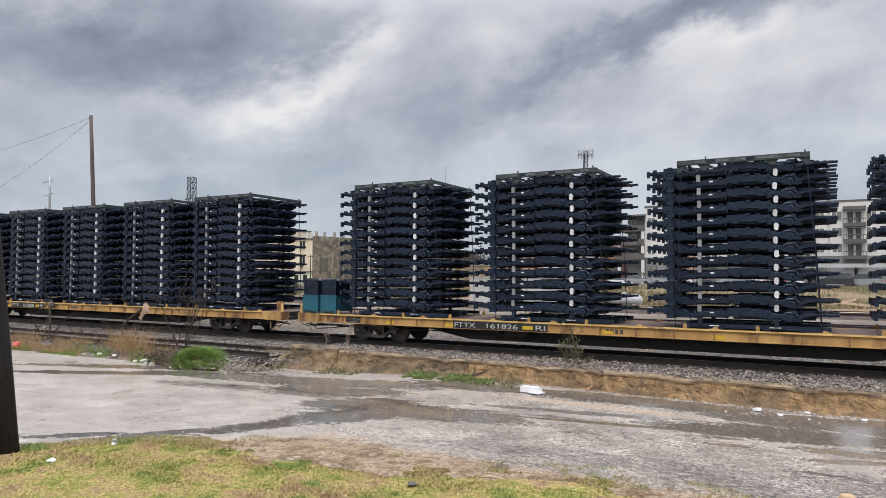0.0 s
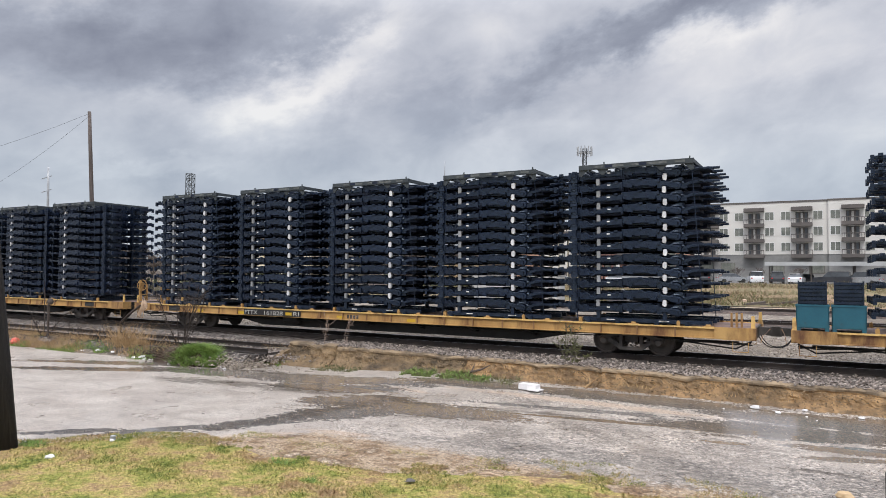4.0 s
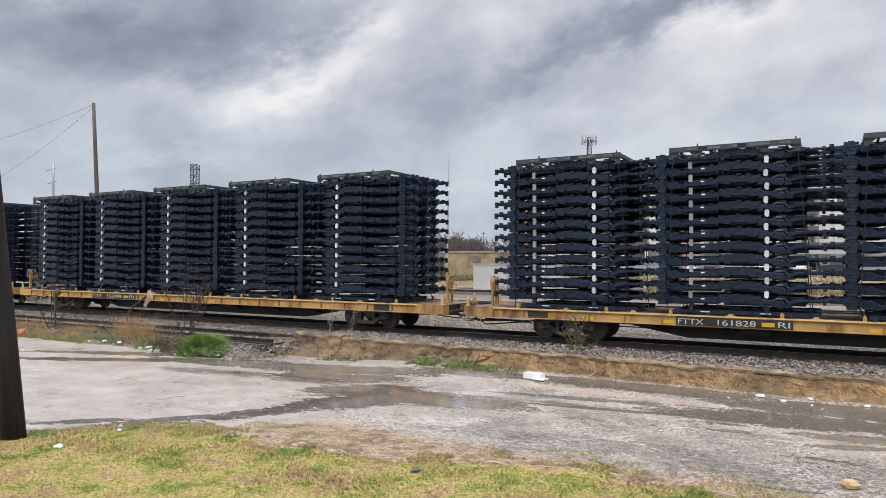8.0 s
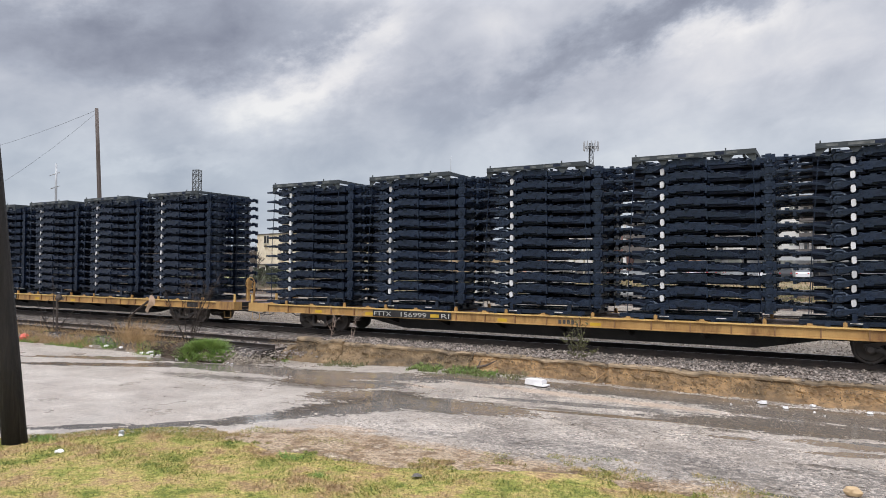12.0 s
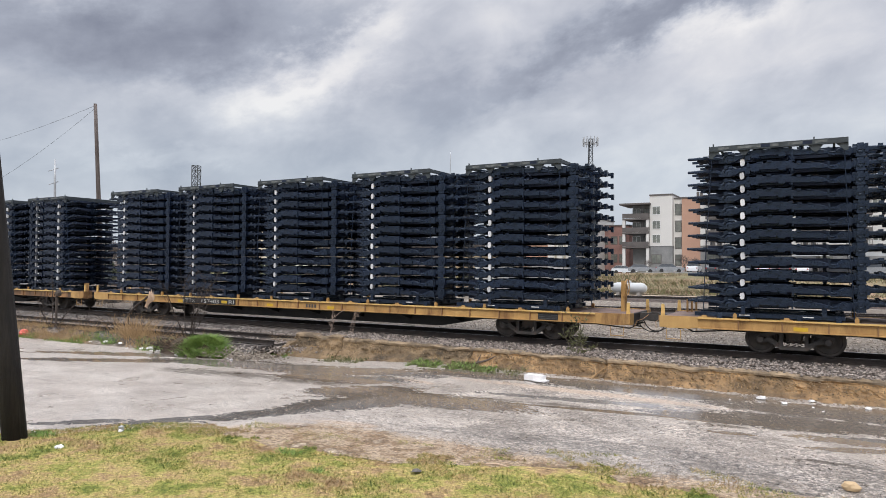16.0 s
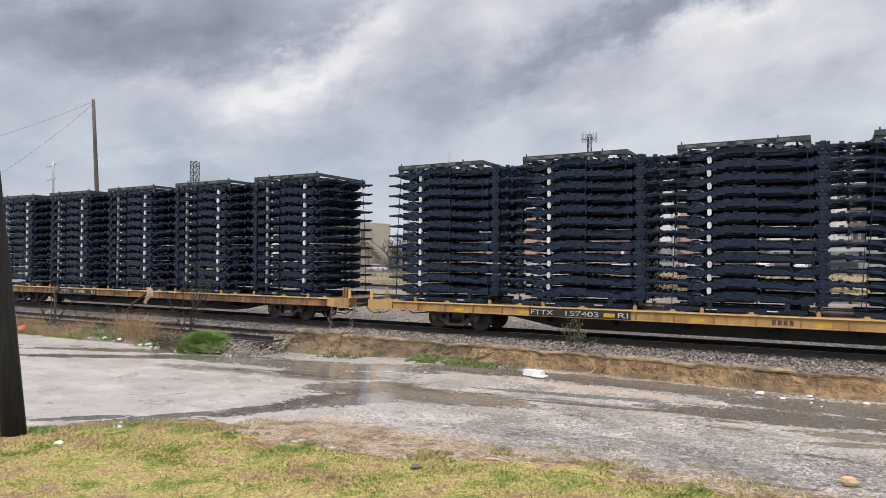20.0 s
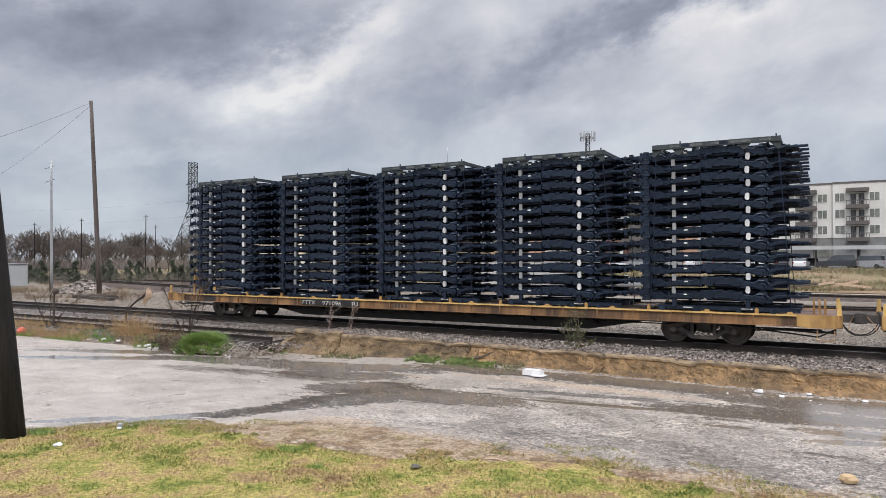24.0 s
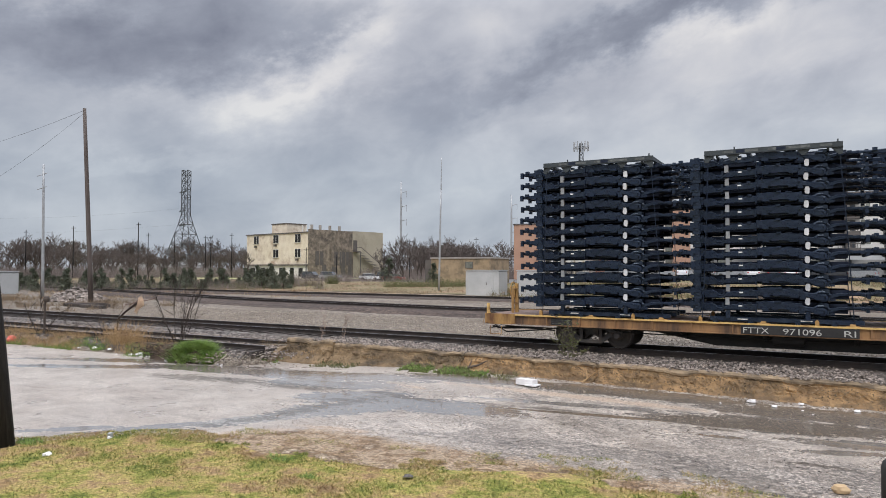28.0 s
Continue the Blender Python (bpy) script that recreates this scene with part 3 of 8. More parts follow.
def turf(name, stops, size=1.3):
    """Mottled earth or turf through the given tones."""
    m = bpy.data.materials.new(name)
    m.use_nodes = True
    N = Nodes(m.node_tree)
    co = N.tree.nodes.new("ShaderNodeTexCoord").outputs["Object"]
    col = N.ramp(N.noise(co, size, 8.0, 0.72), stops)
    col = N.mix(0.7, col, N.ramp(N.noise(co, 16.0, 7.0, 0.75), ((0.32, 0.0), (0.68, 1.0))), "OVERLAY")
    col = N.mix(0.7, col, N.ramp(N.noise(co, 90.0, 3.0, 0.7), ((0.3, 0.0), (0.7, 1.0))), "OVERLAY")
    sh = N.tree.nodes.new("ShaderNodeBsdfPrincipled")
    N.put(sh, "Base Color", col)
    N.put(sh, "Roughness", 0.9)
    N.put(sh, "Specular IOR Level", 0.2)
    bn = N.tree.nodes.new("ShaderNodeBump")
    N.put(bn, "Strength", 0.8)
    N.put(bn, "Distance", 0.03)
    N.put(bn, "Height", N.noise(co, 40.0, 5.0, 0.7))
    N.put(sh, "Normal", bn.outputs[0])
    out = N.tree.nodes.new("ShaderNodeOutputMaterial")
    N.link(sh.outputs[0], out.inputs[0])
    return m


lawn_soil = turf("turf", ((0.34, (0.12, 0.15, 0.03)), (0.44, (0.24, 0.24, 0.06)), (0.51, (0.38, 0.30, 0.11)), (0.58, (0.34, 0.23, 0.12)), (0.68, (0.17, 0.11, 0.06))))


def grass_material():
    """Short winter grass: green, yellowed and straw-coloured patches, each blade of its own tone."""
    m = bpy.data.materials.new("blade_green")
    m.use_nodes = True
    N = Nodes(m.node_tree)
    co = N.tree.nodes.new("ShaderNodeTexCoord").outputs["Object"]
    r = N.tree.nodes.new("ShaderNodeNewGeometry").outputs["Random Per Island"]
    patch = N.math("ADD", N.noise(co, 1.3, 6.0, 0.7), N.math("MULTIPLY", N.math("SUBTRACT", r, 0.5), 0.16))
    col = N.ramp(patch, ((0.34, (0.13, 0.18, 0.033)), (0.44, (0.255, 0.27, 0.06)), (0.51, (0.4, 0.345, 0.115)), (0.57, (0.475, 0.355, 0.17)), (0.66, (0.28, 0.175, 0.085))))
    col = N.mix(1.0, col, N.ramp(r, ((0.0, 0.45), (1.0, 1.15))), "MULTIPLY")
    sh = N.tree.nodes.new("ShaderNodeBsdfPrincipled")
    N.put(sh, "Base Color", col)
    N.put(sh, "Roughness", 0.7)
    N.put(sh, "Specular IOR Level", 0.3)
    out = N.tree.nodes.new("ShaderNodeOutputMaterial")
    N.link(sh.outputs[0], out.inputs[0])
    return m


blade_green = grass_material()


def lawn_edge(x):
    """How far the lawn reaches towards the street."""
    y = np.interp(x, (-40, -13.9, -13.57, -12.83, -12.07, -11.1, -9.91, -8.54, -7.75, -7.0, -5.7, -5.05, -4.0, -3.3, -2.3, -1.5, 6), (-3, 6.8, 7.45, 8.22, 8.95, 9.5, 9.55, 9.5, 9.6, 9.8, 9.9, 10.4, 10.7, 11.0, 10.7, 10.7, 9.4))
    return float(y) + 0.12 * noise.noise((x * 1.3, 0, 5)) + 0.12 * noise.noise((x * 4.5, 0, 8))


def lawn():
    g = Geo()
    xs = list(np.arange(-40, 12.1, 0.4))
    ks = (0, 0.5, 0.7, 0.8, 0.87, 0.92, 0.96, 0.99, 1.0)
    for x in xs:
        e = lawn_edge(x)
        for k in ks:
            y = -20 + (e + 20) * k
            g.v.append((x, y, -0.735 + 0.035 * smooth(e - 0.3, e - 2.5, y) + 0.025 * noise.noise((x * 0.8, y * 0.8, 2)) - (0.06 if k == 1.0 else 0.012 if k == 0.99 else 0)))
    n = len(ks)
    g._faces([(i * n + j, (i + 1) * n + j, (i + 1) * n + j + 1, i * n + j + 1) for i in range(len(xs) - 1) for j in range(n - 1)], 0)
    tagged(part("lawn", g, lawn_soil), "patchy yellow-green winter lawn", "lawn", "", "structure")
    rnd = np.random.RandomState(4)
    g = Geo()
    for _ in range(230000):
        x = rnd.uniform(-14.5, 3.5)
        e = lawn_edge(x)
        y = e + 0.25 - 5.5 * rnd.uniform(0, 1) ** 1.1
        bare = noise.noise((x * 1.1, y * 1.5, 9)) + 0.6 * noise.noise((x * 3.4, y * 4.2, 3)) + 0.35 * noise.noise((x * 9, y * 11, 6))
        if y < 4.2 or bare < -1.0 + 1.35 * smooth(e - 1.5, e + 0.2, y) * smooth(-11.3, -9.5, x):
            continue
        a, h = rnd.uniform(0, 6.28), 0.012 + 0.035 * rnd.uniform(0, 1) ** 2 + (0.04 if rnd.uniform() < 0.025 else 0.0)
        w, lx, ly = rnd.uniform(0.006, 0.014), rnd.uniform(-0.05, 0.05), rnd.uniform(-0.05, 0.05)
        n = len(g.v)
        z = -0.748 + 0.035 * smooth(e - 0.3, e - 2.5, y) + 0.025 * noise.noise((x * 0.8, y * 0.8, 2))
        g.v += [(x - w * math.cos(a), y - w * math.sin(a), z), (x + w * math.cos(a), y + w * math.sin(a), z), (x + lx, y + ly, z + h)]
        g.f.append((n, n + 1, n + 2))
        g.m.append(0)
    tagged(part("grass", g, blade_green), "short patchy green and straw-coloured grass", "grass", "", "stuff")


lawn()


# ---- tracks ----
def rail_geo(x0, x1, bend=lambda x: 0.0, step=4.0):
    """A rail's cross section along the track, its running surface in slot 1."""
    prof = [(-0.07, -0.17), (0.07, -0.17), (0.07, -0.155), (0.012, -0.13), (0.012, -0.045), (0.036, -0.035), (0.036, -0.004), (0.028, 0.0), (-0.028, 0.0), (-0.036, -0.004), (-0.036, -0.035), (-0.012, -0.045), (-0.012, -0.13), (-0.07, -0.155)]
    g = Geo()
    n = max(2, int((x1 - x0) / step) + 1)
    rings = []
    for i in range(n):
        x = x0 + (x1 - x0) * i / (n - 1)
        rings.append([(x, bend(x) + a, b) for a, b in reversed(prof)])
    g.sweep(rings)
    for i, f in enumerate(g.f):
        if all(abs(g.v[k][2] - rings[0][6][2]) < 1e-6 or g.v[k][2] > -0.001 for k in f):
            g.m[i] = 1
    return g


def track(name, label, x0, x1, y, z, bend=None, ties=True, sleepers_from=None):
    b = bend or (lambda x: 0.0)
    t = thing(name, label, "railway track", m=pose(0, y, z))
    for s in (-1, 1):
        part("rail", rail_geo(x0, x1, lambda x: b(x) + s * GAUGE), [rail_side, rail_top], t)
    if ties:
        g = Geo().box(-0.11, 0.11, -1.3, 1.3, -0.33, -0.172, taper=0.04)
        me = g.mesh("tie", tie_wood)
        x = sleepers_from if sleepers_from is not None else x0 + 0.3
        while x < min(x1 - 0.2, 14.0):
            part("tie", me, tie_wood, t, m=pose(x, b(x), 0, 0, 0, random.uniform(-1.2, 1.2)))
            x += 0.55 if abs(x) < 60 else 1.1
    tagged(t, kind="structure")
    return t


track("track_main", "railway track with shiny rails on dark wooden ties", -160, 60, RAIL_Y, 0.0, sleepers_from=-110.0)
track("track_siding", "old rusty siding track half sunk in ballast", -75, -17.25, 18.85, -0.2)


def bed(name, label, x0, x1, y, half, top, foot, drop, mat, bend=None):
    b = bend or (lambda x: 0.0)
    g = Geo()
    rings = []
    n = int((x1 - x0) / 1.0) + 1
    for i in range(n):
        x = x0 + (x1 - x0) * i / (n - 1)
        j = [0.05 * noise.noise((x * 0.9, k * 3.1, y)) for k in range(6)]
        yy = y + b(x)
        rings.append([(x, yy + half + foot + j[0], drop), (x, yy + half + j[1], top + j[2] * 0.5), (x, yy - half + j[3], top + j[4] * 0.5), (x, yy - half - foot + j[5], drop)])
    g.sweep(rings)
    tagged(part(name, g, mat), label, "ballast", "", "structure")


bed("ballast_main", "grey crushed-stone ballast under the track", -160, 60, RAIL_Y, 1.75, -0.21, 0.45, -0.42, ballast_grey)
bed("ballast_siding", "dirty ballast under the siding", -75, -17.7, 18.85, 1.2, -0.40, 0.4, -0.65, ballast_grey)
bend_a = lambda x: float(np.interp(x, (-400, -76, -43, -19.5, 0, 60), (60.0, 8.0, -1.0, -3.6, -1.0, 4.0)))
track("track_far_1", "distant railway track on dark ballast", -260, 80, 43.5, 0.0, bend_a, False)
bed("ballast_far_1", "dark grey ballast of a distant track", -260, 80, 43.5, 3.6, -0.16, 1.4, -0.4, ballast_dark, bend_a)
track("track_far_2", "distant railway track on dark ballast", -300, 80, 57.0, 0.0, None, False)
bed("ballast_far_2", "dark grey ballast of a distant track", -300, 80, 57.0, 2.6, -0.16, 1.2, -0.4, ballast_dark)


def scatter_stones(name, label, count, where, size, mat, seed):
    rnd = np.random.RandomState(seed)
    base = np.array([(1, 0, 0), (-1, 0, 0), (0, 1, 0), (0, -1, 0), (0, 0, 1), (0, 0, -1)], float)
    tri = [(0, 2, 4), (2, 1, 4), (1, 3, 4), (3, 0, 4), (2, 0, 5), (1, 2, 5), (3, 1, 5), (0, 3, 5)]
    g = Geo()
    for _ in range(count):
        p = where(rnd)
        if p is None:
            continue
        s = rnd.uniform(*size)
        q = base * (s * rnd.uniform(0.55, 1.2, (6, 1)))
        a = rnd.uniform(0, 6.28)
        c, d = math.cos(a), math.sin(a)
        n = len(g.v)
        g.v += [(p[0] + c * u - d * v, p[1] + d * u + c * v, p[2] + 0.7 * w) for u, v, w in q]
        g.f += [tuple(n + i for i in t) for t in tri]
    g.m = [0] * len(g.f)
    tagged(part(name, g, mat), label, "stones", "", "stuff")


def near_ballast(r):
    x = r.uniform(-17, 9)
    y = r.uniform(wall_y(x) + 0.25, RAIL_Y - 0.9)
    return x, y, -0.20 + 0.03 * r.uniform(-1, 1)


def mid_ballast(r):
    x = r.uniform(-40, 9)
    y = r.uniform(RAIL_Y - 0.6, RAIL_Y + 0.6) if r.uniform() < 0.4 else r.uniform(RAIL_Y + 0.85, RAIL_Y + 3.5)
    return x, y, (-0.2 if y < RAIL_Y + 1.7 else -0.29)


def siding_ballast(r):
    x = r.uniform(-36, -17.4)
    y = r.uniform(19.7, 21.9) if r.uniform() < 0.6 else r.uniform(18.2, 19.5)
    return x, y, -0.36 if y < 19.6 else -0.3


scatter_stones("ballast_stones", "loose grey crushed stones", 9000, near_ballast, (0.025, 0.07), stone_mix, 1)
scatter_stones("ballast_stones", "loose grey crushed stones", 6000, mid_ballast, (0.03, 0.07), stone_mix, 2)
scatter_stones("ballast_stones", "loose grey crushed stones", 4500, siding_ballast, (0.03, 0.07), stone_mix, 3)

# ---- the old retaining wall ----
wall_concrete = surface("wall_concrete", (0.14, 0.082, 0.038), (0.45, 0.28, 0.13), 3.2, 30, (0.7, 0.95), 0, 1.0, dirt=(0.105, 0.07, 0.037), dirt_at=0.53)
wall_mossy = surface("wall_mossy", (0.12, 0.082, 0.045), (0.32, 0.22, 0.12), 2.0, 30, (0.7, 0.95), 0, 1.0, dirt=(0.06, 0.045, 0.028), dirt_at=0.53)
cap_concrete = surface("cap_concrete", (0.19, 0.135, 0.08), (0.36, 0.265, 0.165), 2.6, 22, (0.7, 0.95), 0, 0.8, dirt=(0.11, 0.08, 0.05), dirt_at=0.5)


def wall_piece(x0, x1, lift, seed):
    """A cast length of wall with a broken, dirt-caked face and a worn top edge."""
    g = Geo()
    n = max(4, int((x1 - x0) / 0.07))
    levels = ((0.45, -9.0, 0.0), (0.42, 0.0, 0.02), (0.2, 0.015, 0.02), (0.03, 0.01, 0.025), (-0.02, -0.03, 0.03), (-0.02, -0.08, 0.04), (0.0, -0.12, 0.05), (-0.03, -0.17, 0.07), (-0.09, -0.22, 0.09),
              (-0.13, -0.28, 0.1), (-0.18, -0.33, 0.11), (-0.24, -0.37, 0.12), (-0.32, -0.41, 0.12), (-0.44, -0.46, 0.11), (-0.62, -0.53, 0.1), (-0.8, -9.0, 0.05))
    rings = []
    for i in range(n + 1):
        x = x0 + (x1 - x0) * i / n
        y, ring = wall_y(x), []
        nick = 0.14 * max(0.0, noise.noise((x * 1.1, 7, seed)) - 0.12) + 0.035 * noise.noise((x * 0.4, 2, seed)) + 0.012 * noise.noise((x * 5.0, 4, seed))
        low = 0.2 * smooth(-9.0, -16.5, x)
        chip = 0.05 if i in (0, n) else 0.0
        for dy, dz, amp in levels:
            q = noise.noise((x * 3.3, dz * 7.0, seed)) + 0.6 * noise.noise((x * 9.0, dz * 17.0, seed + 3)) + 0.2 * noise.noise((x * 22.0, dz * 33.0, seed + 5))
            z = lift + dz - (nick if dz > -0.3 else 0) - low * min(1.0, max(0.0, -dz / 0.5)) + 0.25 * amp * noise.noise((x * 6.0, dz * 9, seed + 9)) if dz > -8 else -1.0
            ring.append((x, y + dy + amp * 1.1 * q + chip * (dy < 0.1), z - chip))
        rings.append(ring)
    g.sweep(rings)
    k = len(levels)
    for i, f in enumerate(g.f[:n * k]):
        if i % k in (1, 2, 3, 4):
            g.m[i] = 1
    return g


def retaining_wall():
    w = thing("retaining_wall", "crumbling stained brown concrete retaining wall along the tracks", "wall", kind="structure")
    for i, (a, b, lift) in enumerate(((-17.25, -15.03, -0.01), (-15.0, -9.72, -0.05), (-9.7, -5.42, -0.05), (-5.4, 12.0, -0.05))):
        part("wall_block", wall_piece(a, b, lift, i * 7.3), [wall_mossy if i < 2 else wall_concrete, cap_concrete], w, "mossy dark brown wall block" if i < 2 else "")
    g = Geo()
    rings = []
    for i in range(19):
        x = -19.6 + 2.45 * i / 18
        h = -0.8 + 0.47 * smooth(-19.6, -17.3, x)
        y = 18.95
        k = 0.05 * noise.noise((x * 5, 1, 4))
        j = 0.07 * noise.noise((x * 4, 2, 9))
        rings.append([(x, y + 0.9, -1.0), (x, y + 0.8, h - 0.02), (x, y + 0.35 + j, h + k), (x, y - 0.05 - j, h - 0.03 - k), (x, y - 0.3 + j, h - 0.14 + k), (x, y - 0.55 - k, max(h - 0.34, -0.82)), (x, y - 0.95 + k, -0.84), (x, y - 1.0, -1.0)])
    part("wall_end", g.sweep(rings), wall_mossy, w, "broken sloping end of the wall")


retaining_wall()


def clods(r):
    x = r.uniform(-18.5, 9)
    d = r.uniform(0, 1) ** 1.4
    y = wall_y(x) - 0.08 - 0.6 * d
    return x, y, max(road_z(x, y), -0.17 - 0.42 * min(1.0, d * 1.2) + 0.03 * r.normal())


def spill(r):
    x = r.uniform(-17, 9)
    return x, wall_y(x) + 0.5 - 0.48 * r.uniform(0, 1) ** 1.6, -0.045 + 0.015 * r.normal()


clod_brown = surface("clod_brown", (0.13, 0.085, 0.045), (0.34, 0.24, 0.14), 3, 20, (0.8, 0.95), 0, 0.4, island=0.5)
scatter_stones("soil_clods", "brown crumbled concrete and soil on the wall face", 6000, clods, (0.008, 0.032), clod_brown, 71)
scatter_stones("ballast_stones", "grey stones spilled over the wall top", 2600, spill, (0.02, 0.055), stone_mix, 72)
scatter_stones("ballast_stones", "pale stones heaped at the end of the siding", 1300, lambda r: (-18.6 + 1.1 * r.normal(), 18.3 + 0.5 * r.normal(), -0.48 + 0.05 * r.normal()), (0.02, 0.07), stone_mix, 74)
scatter_stones("yard_stones", "loose pale stones between the tracks", 14000, lambda r: (r.uniform(-45, 8), 25.5 + 9 * r.uniform(0, 1) ** 1.3, -0.27), (0.02, 0.055), pale_stones, 73)

# ---- the train ----
CAR = 27.4
PITCH = 28.3
TRUCKS = (3.65, CAR - 3.65)
DECK = 1.01
FIRST = -19.8           # left end of the first car when the train has rolled 0 m
# seconds and metres that the train has rolled
ROLLED = [
(0, 0.93), (0.5, 3.21), (1, 5.48), (1.5, 7.76), (2, 10.04), (2.5, 12.30), (3, 14.55), (3.5, 16.79), (5.5, 25.63), (6, 27.89), (6.5, 30.14), (7,
32.37), (7.5, 34.58), (8, 36.80), (8.5, 39.01), (9, 41.20), (9.5, 43.40), (10, 45.59), (10.5, 47.80), (11, 50.02), (11.5, 52.22), (12, 54.42), (12.5,
56.63), (14.5, 65.43), (15, 67.55), (15.5, 69.68), (16, 71.83), (16.5, 73.99), (17, 76.14), (17.5, 78.33), (18, 80.51), (18.5, 82.67), (19, 84.85),
(19.5, 87.02), (20, 89.18), (20.5, 91.32), (21, 93.47), (21.5, 95.62), (23.5, 103.85), (24, 105.96), (24.5, 108.07), (25, 110.17), (25.5, 112.26),
(26, 114.35), (26.5, 116.45), (27, 118.57), (27.5, 120.68), (28, 122.80)]


def rolled(t):
    return float(np.interp(t, [r[0] for r in ROLLED], [r[1] for r in ROLLED]))


# the frame's side member from its front horn to its rear: x, half width, middle height, depth
MEMBER = ((-0.92, 0.36, 0.035, 0.10), (-0.5, 0.37, 0.03, 0.13), (-0.42, 0.37, 0.0, 0.2), (-0.12, 0.4, 0.0, 0.19), (0.0, 0.46, -0.02, 0.15), (0.14, 0.52, 0.0, 0.2), (0.26, 0.58, -0.03, 0.15), (0.32, 0.64, -0.06, 0.08), (0.38, 0.69, -0.06, 0.05), (0.52, 0.70, -0.05, 0.1),
          (0.72, 0.70, -0.02, 0.17), (1.30, 0.70, 0.0, 0.18), (1.36, 0.705, 0.02, 0.17), (1.44, 0.705, 0.045, 0.225), (1.62, 0.71, 0.06, 0.24), (1.85, 0.71, 0.07, 0.225), (2.05, 0.71, 0.05, 0.205), (2.3, 0.71, 0.045, 0.22), (2.5, 0.70, 0.03, 0.2), (2.58, 0.69, 0.0, 0.13), (2.75, 0.68, -0.03, 0.14),
          (2.84, 0.66, -0.06, 0.19), (3.0, 0.62, -0.085, 0.22), (3.14, 0.56, -0.08, 0.18), (3.24, 0.5, -0.05, 0.12), (3.4, 0.46, 0.0, 0.1), (3.85, 0.44, 0.03, 0.085), (4.22, 0.44, 0.03, 0.07))


def member(side):
    g = Geo()
    rings = []
    for x, w, z, h in MEMBER:
        y0, y1 = side * w, side * (w - 0.085)
        a, b, e = z - h / 2, z + h / 2, 0.02
        ring = [(x, y0, a + e), (x, y0, b - e), (x, y0 - side * e, b), (x, y1, b), (x, y1, a), (x, y0 - side * e, a)]
        rings.append(ring if side > 0 else ring[::-1])
    g.sweep(rings)
    return g


def add_geo(a, b):
    n = len(a.v)
    a.v += b.v
    a.f += [tuple(n + i for i in f) for f in b.f]
    a.m += b.m
    return a


